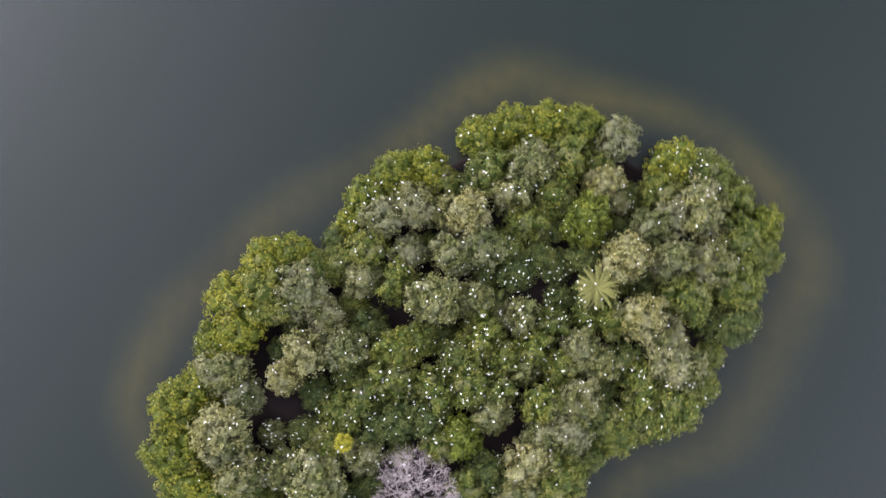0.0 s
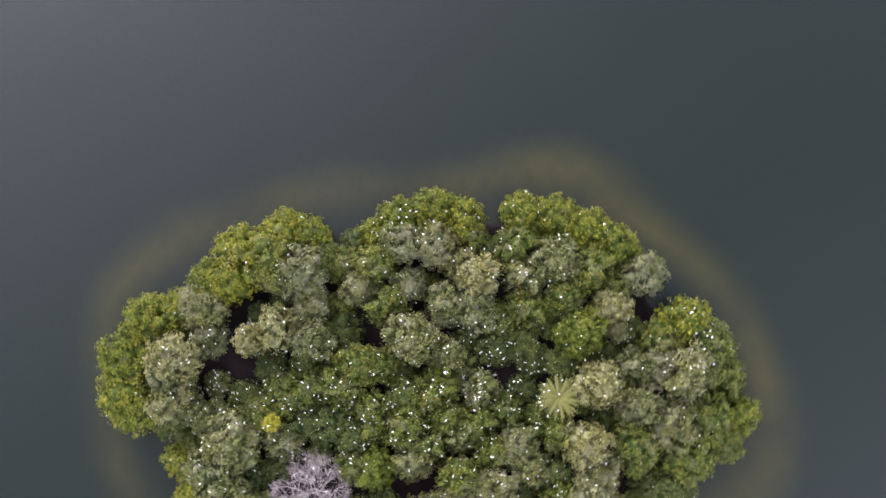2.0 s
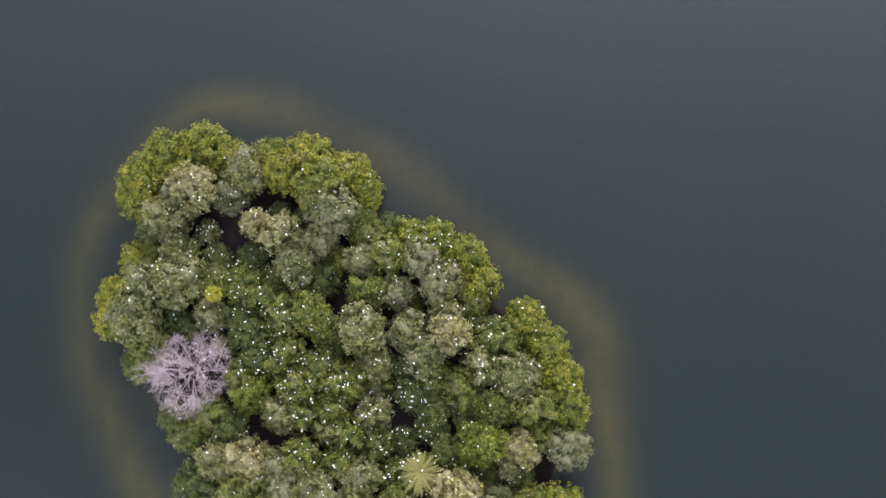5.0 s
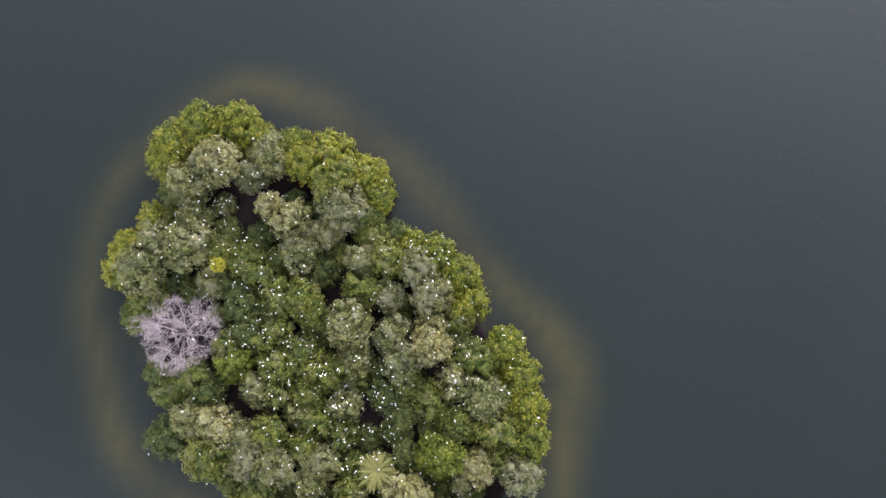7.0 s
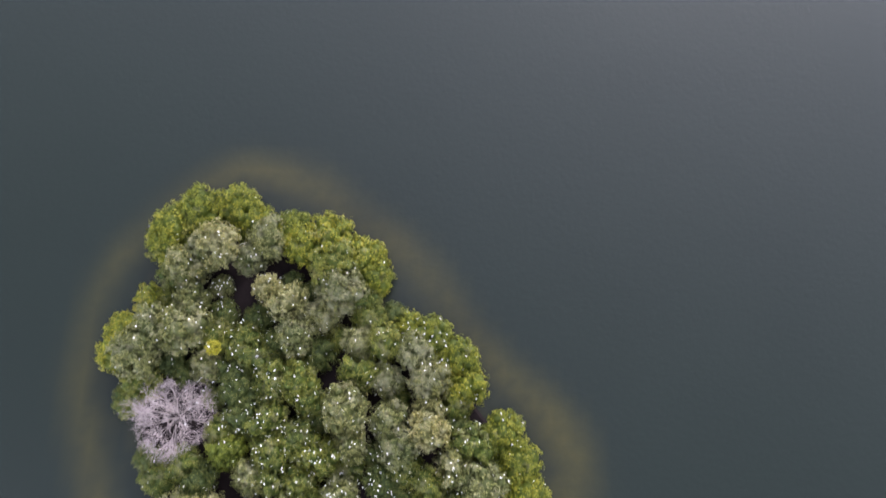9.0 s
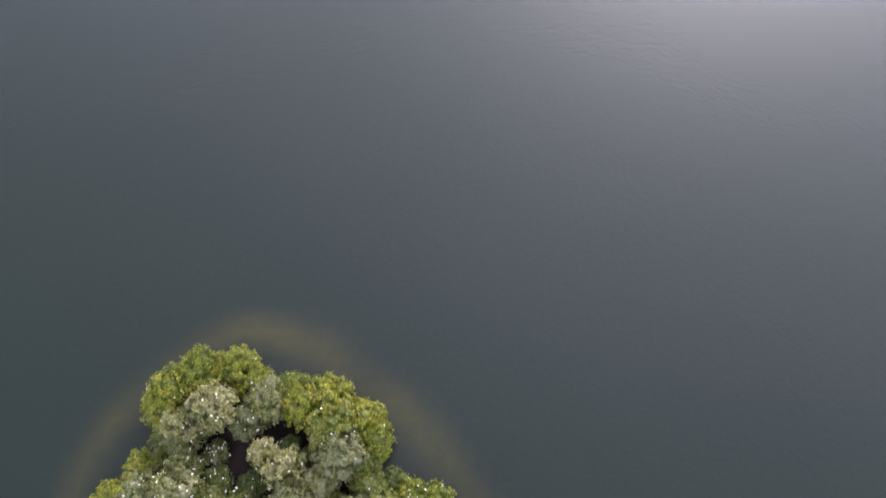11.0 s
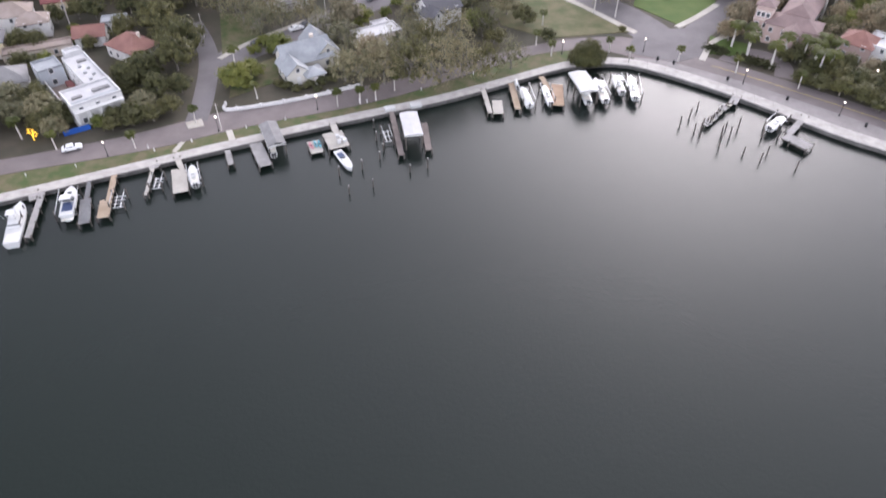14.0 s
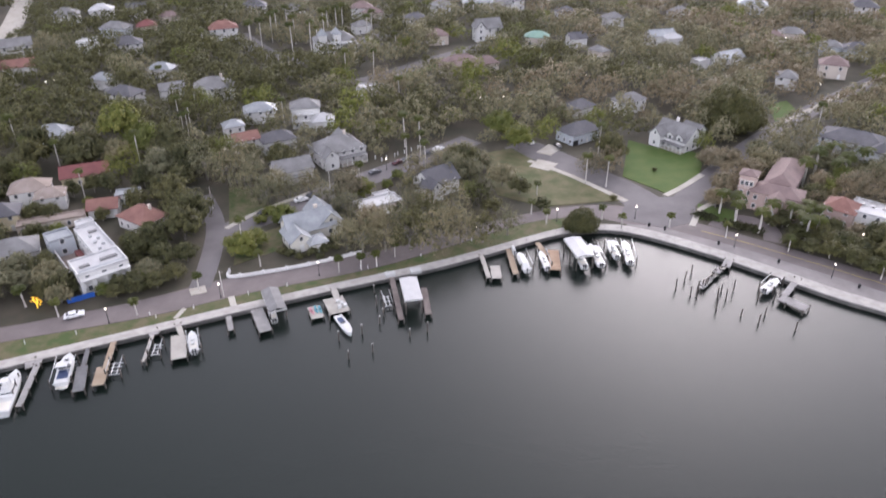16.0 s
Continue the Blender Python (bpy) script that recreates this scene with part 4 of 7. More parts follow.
def frond_mesh(name, seed, count, length, material, droop=1.0, rise=0.9, width=0.5):
    """A head of palm fronds: each a bent rib with leaflets to both sides."""
    rng = np.random.default_rng(seed)
    V, F = [], []
    for k in range(count):
        a = 2 * math.pi * (k + rng.uniform(-0.3, 0.3)) / count * 1.0 + (k % 3) * 0.2
        up = rise * rng.uniform(0.15, 1.0)
        ln = length * rng.uniform(0.8, 1.1)
        p = np.array([0.0, 0.0, 0.0])
        steps = 7
        for i in range(steps):
            f = i / (steps - 1)
            way2 = np.array([math.cos(a), math.sin(a), up - droop * 1.5 * f])
            way2 /= np.linalg.norm(way2)
            q = p + way2 * ln / steps
            side = np.array([-math.sin(a), math.cos(a), 0])
            wd = width * length * (0.45 + 0.75 * math.sin(math.pi * (0.15 + 0.8 * f))) * 0.42
            for s in (-1, 1):
                j = len(V)
                V.extend([p, q, q + s * side * wd + way2 * wd * 0.6 - np.array([0, 0, wd * 0.35]), p + s * side * wd * 0.25])
                F.append((j, j + 1, j + 2, j + 3))
            p = q
    return mesh_of(name, V, F, material)


def palm_trunk(name, height, r, bulge=1.25):
    V, F, n2 = [], [], 8
    for k, (f, s) in enumerate(((0, 1.5), (0.06, 1.15), (0.35, bulge), (0.7, 1.0), (1.0, 0.75))):
        for i in range(n2):
            a = 2 * math.pi * i / n2
            V.append((r * s * math.cos(a) + 0.25 * f * f, r * s * math.sin(a), height * f))
            if k:
                F.append(((k - 1) * n2 + i, (k - 1) * n2 + (i + 1) % n2, k * n2 + (i + 1) % n2, k * n2 + i))
    return mesh_of(name, V, F, "palm_bark", True)


ROYAL = (palm_trunk("trunk", 9.0, 0.34), frond_mesh("fronds", 3, 20, 3.6, "palm_leaf", 1.0, 1.1))
SABAL = (palm_trunk("trunk", 5.5, 0.22, 1.0), frond_mesh("fronds", 4, 26, 1.9, "palm_leaf", 0.9, 1.6, 0.9))
TALL = (palm_trunk("trunk", 13.0, 0.21, 0.95), frond_mesh("fronds", 5, 22, 2.5, "palm_leaf", 1.1, 1.0, 0.7))
STAR = (palm_trunk("trunk", 5.6, 0.2, 1.0), frond_mesh("fronds", 6, 30, 3.1, "palm_pale", 0.6, 0.9, 0.2))


def palm(kind, x, y, label, scale=1.0, z=GROUND + 0.05, height=1.0, group=""):
    if in_house(x, y):
        return None
    trunk, head = kind
    thing = tagged(empty("palm_tree", x, y, z, random.uniform(0, 360), scale), label, "palm tree", group)
    t = put("trunk", trunk, thing)
    t.scale = (1, 1, height)
    h = put("fronds", head, thing)
    h.location = (0.25, 0, height * max(v.co.z for v in trunk.vertices) - 0.1)
    WHERE_TREES.append((x, y, 1.5))
    return thing


palm(STAR, -8.2, -29.1, "pale yellow-green palm with a star of stiff fronds", 0.85, 0.35)

# leaf tufts whitened by droppings, thickest over the hollows and the middle of the island
TUFT_ZONES = ((-25, -10, 8, 130), (-27, 4, 6, 90), (-8, -24, 7, 100), (-17, -21, 8, 100), (6, -36, 7, 70), (-18, -36, 7, 40), (-3, 0, 6, 60), (4, -13, 7, 45), (-14, -18, 24, 230), (-36, -2, 6, 30))
random.seed(8)
bpy.context.view_layer.update()
graph = bpy.context.evaluated_depsgraph_get()
V, F = [], []
for zx, zy, zr, count in TUFT_ZONES:
    for k in range(count):
        x, y = random.gauss(zx, zr * 0.6), random.gauss(zy, zr * 0.6)
        found, at, up, _, ob, _ = scene.ray_cast(graph, (x, y, 40), (0, 0, -1))
        if not found or at.z < 1.0:
            continue
        a, ln, wd = random.uniform(0, 6.28), random.uniform(0.13, 0.22), random.uniform(0.07, 0.11)
        u, w2 = Vector((math.cos(a), math.sin(a), random.uniform(-0.3, 0.3))), Vector((-math.sin(a), math.cos(a), 0))
        j, at = len(V), at + Vector((0, 0, 0.12))
        V.extend([at - u * ln, at + w2 * wd, at + u * ln, at - w2 * wd, at + Vector((0, 0, 0.13)), at - Vector((0, 0, 0.1))])
        for p, q in ((0, 1), (1, 2), (2, 3), (3, 0)):
            F.extend([(j + q, j + p, j + 4), (j + p, j + q, j + 5)])
tagged(put("whitened_leaves", mesh_of("whitened_leaves", V, F, "dropping")), "small leaf tufts whitened by droppings on the mangroves", "leaves", kind="stuff")


# ---- docks and lifts ----
def pile_bm(h=3.2, r=0.17):
    bm = bmesh.new()
    tube(bm, (0, 0, -1.5), (0, 0, h), r * 1.05, r * 0.95, 7)
    return bm


PILE = link_mesh("support_post", pile_bm(), "pile").data
bpy.data.objects.remove(bpy.data.objects["support_post"])
CAP = link_mesh("pile_cap", tube(bmesh.new(), (0, 0, 0), (0, 0, 0.22), 0.2, 0.04, 7), "pile_top").data
bpy.data.objects.remove(bpy.data.objects["pile_cap"])


def add_pile(parent, x, y, top=1.8, lean=0.0, cap=False):
    ob = put("support_post", PILE, parent)
    ob.matrix_basis = pose(x, y, top - 3.2, lean, lean * 0.6, 0)
    if cap:
        put("post_cap", CAP, ob).location = (0, 0, 3.2)
    return ob


def mooring_pile(x, y, top=2.2, lean=0.0, white=False):
    ob = put("mooring_post", PILE)
    ob.matrix_basis = pose(x, y, top - 3.2, lean, -lean, 0)
    if white:
        put("post_cap", CAP, ob).location = (0, 0, 3.2)
    return tagged(ob, "dark weathered timber mooring post with a white cap" if white else "dark weathered timber mooring post in the water", "mooring post", "mooring posts")


def span(x0, y0, x1, y1):
    d = Vector((x1 - x0, y1 - y0))
    return Vector(((x0 + x1) / 2, (y0 + y1) / 2)), d.length, math.degrees(math.atan2(-d.x, d.y))


def deck(parent, x0, y0, x1, y1, width, material, top=1.25, name="deck"):
    """Boards on bearers, from one end to the other."""
    c, ln, rot = span(x0, y0, x1, y1)
    ob = part(name, box(bmesh.new(), 0, 0, -0.09, width - 0.1, ln - 0.04, 0.08), "pile", parent)
    ob.matrix_basis = pose(c.x, c.y, top, 0, 0, rot)
    for s in (-1, 1):
        part("bearer", box(bmesh.new(), s * (width / 2 - 0.12), 0, -0.26, 0.12, ln - 0.1, 0.26), "pile", ob)
    k = max(3, round(ln / 0.42))
    board = part("plank", box(bmesh.new(), 0, 0, 0, width, ln / k - 0.035, 0.06, bevel=0.012), material, ob)
    for i in range(k):
        b = board if i == 0 else put("plank", board.data, ob)
        b.location = (0.03 * math.sin(i * 2.1), -ln / 2 + ln * (i + 0.5) / k, -0.02 + 0.008 * (i % 3))
    n = max(1, int(ln / 4.5))
    u = Vector((x1 - x0, y1 - y0)).normalized()
    for i in range(n + 1):
        p = Vector((x0, y0)) + u * (2.2 + (ln - 2.4) * i / n)
        for s in (-1, 1):
            q = p + Vector((-u.y, u.x)) * s * (width / 2 + 0.05)
            add_pile(parent, q.x, q.y, top + 0.35)
    return ob


def dock(label, group="docks along the seawall"):
    return tagged(empty("dock", 0, 0, 0), label, "dock", group)


def lift(x0, y0, x1, y1, width, beams=2, label="empty aluminium boat lift with cradle beams"):
    """A boat lift: four piles, two top beams and cradle bunks."""
    c, ln, rot = span(x0, y0, x1, y1)
    thing = tagged(empty("boat_lift", c.x, c.y, 0, rot), label, "boat lift", "boat lifts")
    for sx in (-1, 1):
        for sy in (-1, 1):
            add_pile(thing, sx * width / 2, sy * ln * 0.4, 2.6)
        bm = box(bmesh.new(), sx * (width / 2 - 0.2), 0, 2.3, 0.12, ln * 0.9, 0.16, bevel=0.02)
        part("top_beam", bm, "aluminium", thing)
    for i in range(beams):
        y = -ln * 0.35 + ln * 0.7 * i / max(1, beams - 1)
        part("cradle_beam", box(bmesh.new(), 0, y, 0.75, width - 0.5, 0.22, 0.22, bevel=0.03), "aluminium", thing)
    for sx in (-1, 1):
        part("bunk", box(bmesh.new(), sx * width * 0.2, 0, 0.95, 0.2, ln * 0.8, 0.16, bevel=0.03), "gelcoat", thing)
    return thing


# ---- boats ----
def hull_bm(L, B, sheer, keel, flare=1.0, bow=0.5):
    """A lofted hull: stations from the transom to the stem, with chine, sheer and a deck edge."""
    bm = bmesh.new()
    st = []
    N = 9
    for i in range(N + 1):
        f = i / N
        half = B / 2 * (1.0 if f < bow else math.sqrt(max(0.0, 1 - ((f - bow) / (1 - bow)) ** 2.2))) * (0.92 + 0.08 * min(1, f * 3))
        half = max(half, 0.04)
        y = -L / 2 + L * f
        zs = sheer * (1 + 0.28 * f * f)
        zk = -keel + keel * 0.9 * max(0, (f - 0.6) / 0.4) ** 2
        prof = [(0, zk), (half * 0.72, zk * 0.35 + 0.05), (half * 0.93, 0.35 * zs + 0.1), (half, zs), (half * 0.86, zs + 0.03)]
        st.append([bm.verts.new((s * x, y, z)) for s in (1, -1) for x, z in (prof if s == 1 else prof[1:])])
    for a, b in zip(st[:-1], st[1:]):
        for o in (range(0, 4), ):
            for k in o:
                bm.faces.new((a[k], a[k + 1], b[k + 1], b[k]))
        left = lambda r: [r[0], *r[5:]]
        la, lb = left(a), left(b)
        for k in range(4):
            bm.faces.new((la[k + 1], la[k], lb[k], lb[k + 1]))
        bm.faces.new((a[4], la[4], lb[4], b[4]))
    bm.faces.new([*st[0][:5], *reversed(st[0][5:])])
    bmesh.ops.recalc_face_normals(bm, faces=bm.faces)
    return bm


def rounded_slab(L, B, y, z, h, nose=0.4, taper=0.85):
    bm = bmesh.new()
    pts = [(-B / 2, -L / 2), (B / 2, -L / 2), (B / 2, L / 2 - nose * L), (B * 0.33, L / 2 - nose * L * 0.3), (0, L / 2), (-B * 0.33, L / 2 - nose * L * 0.3), (-B / 2, L / 2 - nose * L)]
    prism(bm, pts, 0, h)
    for v in bm.verts:
        if v.co.z > h * 0.5:
            v.co.x *= taper
            v.co.y *= taper
    bmesh.ops.bevel(bm, geom=[e for e in bm.edges if abs(e.verts[0].co.z - h) < 1e-4 and abs(e.verts[1].co.z - h) < 1e-4], offset=min(0.1, h * 0.3), segments=2, affect="EDGES")
    bmesh.ops.translate(bm, verts=bm.verts, vec=(0, y, z))
    return bm


def outboard(parent, x, y, z):
    bm = bmesh.new()
    box(bm, x, y - 0.25, z + 0.55, 0.42, 0.62, 0.55, bevel=0.1)
    box(bm, x, y - 0.2, z - 0.2, 0.16, 0.3, 1.0, bevel=0.04)
    part("outboard", bm, "black", parent, "black outboard engine")


def boat(x0, y0, x1, y1, kind, beam, z=0.1, label="", extra=""):
    """A boat from the middle of its transom to the tip of its bow."""
    c, L, rot = span(x0, y0, x1, y1)
    thing = tagged(empty("boat", c.x, c.y, z, rot), label, "boat", "boats in the basin")
    big = kind in ("sportfisher", "cruiser")
    sh = 1.35 if big else 0.85
    part("hull", hull_bm(L, beam, sh, 0.55 if big else 0.35), "gelcoat", thing, smooth=False)
    if kind == "sportfisher":
        part("cockpit", box(bmesh.new(), 0, -L * 0.37, sh + 0.06, beam * 0.74, L * 0.2, 0.06, bevel=0.02), "cream", thing, "cream cockpit sole")
        part("foredeck", rounded_slab(L * 0.42, beam * 0.62, L * 0.2, sh + 0.1, 0.35, 0.6), "gelcoat", thing)
        part("cabin", rounded_slab(L * 0.40, beam * 0.74, L * 0.04, sh + 0.02, 1.3, 0.4, 0.82), "gelcoat", thing)
        part("windscreen", rounded_slab(L * 0.385, beam * 0.72, L * 0.045, sh + 0.62, 0.36, 0.4, 0.95), "glass", thing, "dark wraparound cabin windows")
        part("bridge", rounded_slab(L * 0.20, beam * 0.52, 0.0, sh + 1.3, 0.6, 0.35, 0.88), "gelcoat", thing)
        part("hardtop", rounded_slab(L * 0.15, beam * 0.5, -L * 0.03, sh + 3.0, 0.1, 0.25, 0.96), "canvas", thing)
        bm = bmesh.new()
        for sx in (-1, 1):
            for y in (-L * 0.09, L * 0.03):
                tube(bm, (sx * beam * 0.22, y, sh + 1.5), (sx * beam * 0.22, y, sh + 3.05), 0.05, 0.05, 5)
            tube(bm, (sx * beam * 0.4, -L * 0.05, sh + 1.2), (sx * beam * 0.55, -L * 0.2, sh + 6.2), 0.035, 0.02, 5)
        part("rigging", bm, "aluminium", thing, "slim silver supports and outriggers")
    elif kind == "cruiser":
        part("cockpit", box(bmesh.new(), 0, -L * 0.22, sh + 0.07, beam * 0.72, L * 0.3, 0.08, bevel=0.03), "navy", thing, "navy blue cockpit cover")
        part("foredeck", rounded_slab(L * 0.46, beam * 0.68, L * 0.2, sh + 0.05, 0.5, 0.6), "gelcoat", thing)
        part("windscreen", rounded_slab(L * 0.14, beam * 0.8, -L * 0.0, sh + 0.35, 0.55, 0.3, 0.8), "glass", thing, "dark raked windscreen")
        part("hatch", box(bmesh.new(), 0, L * 0.2, sh + 0.58, beam * 0.3, L * 0.1, 0.05, bevel=0.02), "glass", thing)
        part("hardtop", rounded_slab(L * 0.2, beam * 0.78, -L * 0.12, sh + 1.9, 0.12, 0.2, 0.95), "gelcoat", thing)
        for sx in (-1, 1):
            for y in (-L * 0.2, -L * 0.05):
                part("support", tube(bmesh.new(), (sx * beam * 0.34, y, sh), (sx * beam * 0.34, y, sh + 1.95), 0.05, 0.05, 5), "gelcoat", thing)
        part("swim_platform", box(bmesh.new(), 0, -L * 0.53, 0.35, beam * 0.8, L * 0.08, 0.1, bevel=0.03), "cream", thing)
    elif kind == "cuddy":
        part("foredeck", rounded_slab(L * 0.5, beam * 0.72, L * 0.18, sh + 0.03, 0.25, 0.7), "gelcoat", thing)
        part("cockpit", box(bmesh.new(), 0, -L * 0.22, sh + 0.05, beam * 0.62, L * 0.3, 0.06, bevel=0.02), "navy", thing, "dark cockpit cover")
        part("windscreen", rounded_slab(L * 0.08, beam * 0.6, -L * 0.04, sh + 0.1, 0.35, 0.3, 0.75), "glass", thing)
    elif kind == "covered":
        part("cover", rounded_slab(L * 0.9, beam * 0.92, 0, sh + 0.05, 0.75, 0.45, 0.62), "canvas", thing, "taut white boat cover")
        outboard(thing, 0, -L / 2, 0.5)
    else:
        part("cockpit", box(bmesh.new(), 0, -L * 0.08, sh + 0.05, beam * 0.7, L * 0.62, 0.06, bevel=0.02), "cream", thing, "pale cockpit sole")
        part("console", box(bmesh.new(), 0, -L * 0.02, sh + 0.5, beam * 0.34, L * 0.14, 0.95, bevel=0.08), "gelcoat", thing)
        part("seat", box(bmesh.new(), 0, -L * 0.17, sh + 0.35, beam * 0.4, L * 0.08, 0.6, bevel=0.08), "gelcoat", thing)
        if kind == "t_top":
            part("t_top", rounded_slab(L * 0.3, beam * 0.78, -L * 0.05, sh + 2.0, 0.1, 0.2, 0.95), "canvas", thing, "white canvas top")
            bm = bmesh.new()
            for sx in (-1, 1):
                for y in (-L * 0.13, L * 0.04):
                    tube(bm, (sx * beam * 0.24, y, sh), (sx * beam * 0.28, y, sh + 2.0), 0.035, 0.035, 5)
            part("top_frame", bm, "aluminium", thing)
        outboard(thing, 0.28 if L > 7 else 0, -L / 2, 0.5)
        if L > 7:
            outboard(thing, -0.28, -L / 2, 0.5)
    return thing


def boat_lift_for(x0, y0, x1, y1, width):
    return lift(x0, y0, x1, y1, width, 2, "aluminium boat lift on timber piles holding a boat")


def boathouse(x0, y0, x1, y1, width, roof_material, pitch, eave, label):
    """A roof on posts over a boat slip."""
    c, ln, rot = span(x0, y0, x1, y1)
    thing = tagged(empty("boathouse", c.x, c.y, 0, rot), label, "boathouse", "boathouses")
    bm = bmesh.new()
    w, o = width / 2, 0.16
    sec = [(-w, eave), (0, eave + pitch), (w, eave), (w, eave - o), (0, eave + pitch - o), (-w, eave - o)]
    a = [bm.verts.new((x, -ln / 2, z)) for x, z in sec]
    b = [bm.verts.new((x, ln / 2, z)) for x, z in sec]
    bm.faces.new(a), bm.faces.new(b[::-1])
    for i in range(6):
        bm.faces.new((a[i], a[(i + 1) % 6], b[(i + 1) % 6], b[i]))
    bmesh.ops.recalc_face_normals(bm, faces=bm.faces)
    part("roof", bm, roof_material, thing)
    for sx in (-1, 1):
        for y in (-ln * 0.45, 0, ln * 0.45):
            add_pile(thing, sx * (w - 0.25), y, eave)
        part("fascia", box(bmesh.new(), sx * (w - 0.05), 0, eave - 0.3, 0.12, ln, 0.3), "trim", thing)
    for y in (-ln * 0.47, ln * 0.47):
        part("tie_beam", box(bmesh.new(), 0, y, eave - 0.35, width - 0.3, 0.14, 0.28), "trim", thing)
    return thing


def dock_box(x, y, rot, sx=1.6, sy=0.8, material="gelcoat", z=1.36, label="white lidded dock box on the seawall"):
    thing = tagged(empty("dock_box", x, y, z, rot), label, "dock box", "dock boxes")
    part("body", box(bmesh.new(), 0, 0, 0.35, sx, sy, 0.7, bevel=0.04), material, thing)
    part("lid", box(bmesh.new(), 0, 0, 0.76, sx + 0.08, sy + 0.08, 0.12, bevel=0.04), material, thing)


d = dock("grey-brown timber dock with a landing beside a sportfishing boat")
deck(d, -90.5, 105.5, -87.0, 90.4, 1.3, "deck_grey")
deck(d, -92.6, 103.2, -90.5, 104.4, 3.0, "deck_grey")
boat(-89.4, 88.5, -93.1, 101.1, "sportfisher", 3.3, 0.1, "white sportfishing boat with a flybridge beside a timber dock")
for p in ((-91.4, 99.0), (-90.4, 96.1), (-89.7, 93.6)):
    mooring_pile(*p, 2.6)

d = dock("dark grey composite dock beside a white cruiser")
deck(d, -82.1, 110.4, -79.9, 103.0, 1.0, "deck_dark")
deck(d, -80.1, 103.0, -77.3, 95.0, 2.3, "deck_dark")
boat(-81.3, 96.4, -83.8, 105.7, "cruiser", 3.0, 0.9, "white motor cruiser with a navy cockpit cover on a lift")
boat_lift_for(-81.7, 96.6, -84.6, 105.9, 4.2)

d = dock("tan timber dock with a square landing")
deck(d, -77.1, 111.9, -74.9, 102.4, 1.3, "deck_tan")
deck(d, -75.6, 102.8, -74.1, 96.9, 2.5, "deck_tan")
lift(-72.4, 100.1, -73.5, 105.3, 2.9, 4)

d = dock("narrow pale dock with a small landing and an open lift")
deck(d, -69.3, 114.3, -67.7, 104.6, 0.8, "deck_pale")
deck(d, -70.3, 114.4, -68.2, 115.8, 2.2, "deck_grey")
lift(-66.3, 106.8, -67.0, 111.7, 2.6, 4)

d = dock("pale timber dock with a wide landing")
deck(d, -66.0, 120.1, -62.6, 114.0, 1.3, "deck_pale")
deck(d, -63.4, 114.2, -60.4, 105.7, 3.3, "deck_pale")
boat(-57.7, 107.8, -60.5, 114.7, "open", 2.1, 0.9, "white open motorboat with black engines on a lift")
boat_lift_for(-57.7, 108.2, -60.7, 115.3, 2.9)

d = dock("short grey timber dock")
deck(d, -54.2, 121.6, -52.0, 116.0, 1.3, "deck_grey")

d = dock("grey floating dock beside a covered slip")
deck(d, -48.3, 124.6, -44.0, 115.7, 2.9, "deck_grey")
boathouse(-46.2, 129.9, -42.1, 120.9, 4.2, "roof_grey", 0.7, 3.4, "grey shingled boathouse roof on dark posts")
boat(-43.1, 120.3, -46.1, 127.9, "open", 1.8, 0.2, "small open boat under the grey boathouse roof")

d = dock("pale tan timber dock with a broad square landing")
deck(d, -31.8, 135.2, -29.9, 129.4, 1.6, "deck_pale")
deck(d, -31.0, 129.6, -28.2, 123.3, 4.9, "deck_pale")
boat(-28.7, 122.4, -24.6, 115.4, "cuddy", 2.2, 0.15, "white pointed day boat moored at a tan dock")
d = dock("small floating platform with coloured kayaks")
deck(d, -35.1, 126.3, -33.2, 121.5, 3.0, "deck_pale", 0.9)


def kayak(x, y, rot, material, label, z=1.0):
    bm = bmesh.new()
    ring = []
    for i in range(9):
        f = i / 8
        h = 0.36 * math.sin(math.pi * (0.06 + 0.88 * f)) + 0.02
        ring.append([bm.verts.new((x2 * h, -1.6 + 3.2 * f, z2 + 0.12 * abs(2 * f - 1) ** 2)) for x2, z2 in ((0, -0.02), (1, 0.16), (0.7, 0.3), (-0.7, 0.3), (-1, 0.16))])
    for a, b in zip(ring[:-1], ring[1:]):
        for k in range(5):
            bm.faces.new((a[k], a[(k + 1) % 5], b[(k + 1) % 5], b[k]))
    bm.faces.new(ring[0]), bm.faces.new(ring[-1][::-1])
    bmesh.ops.recalc_face_normals(bm, faces=bm.faces)
    thing = tagged(empty("kayak", x, y, z, rot), label, "kayak", "kayaks on the platform")
    part("hull", bm, material, thing)
    part("seat_well", box(bmesh.new(), 0, -0.1, 0.31, 0.3, 0.9, 0.06, bevel=0.02), "black", thing)


kayak(-35.0, 123.9, 28, "pink", "pink plastic kayak on a floating platform", 0.94)
kayak(-34.1, 124.6, 24, "teal", "teal plastic kayak on a floating platform", 0.94)
kayak(-33.2, 124.7, 20, "teal", "teal plastic kayak on a floating platform", 0.94)
for p in ((-29.3, 127.4), (-28.2, 126.6), (-27.3, 125.8), (-28.6, 125.2)):
    dock_box(*p, 20, 0.8, 0.8, "gelcoat", 1.26, "white plastic chair-high box on the landing")

d = dock("twin timber walkways beside a white boathouse")
deck(d, -17.5, 139.6, -13.6, 120.6, 1.3, "deck_brown")
deck(d, -9.0, 134.2, -7.4, 122.8, 1.5, "deck_brown")
boathouse(-12.8, 134.1, -10.8, 124.3, 4.3, "roof_white", 0.22, 4.3, "white metal boathouse roof on slim posts")
lift(-16.9, 125.9, -18.4, 131.6, 2.3, 3)
dock_box(-17.8, 139.7, 18, 2.6, 1.6)
dock_box(-11.4, 141.4, 18, 2.8, 1.8)

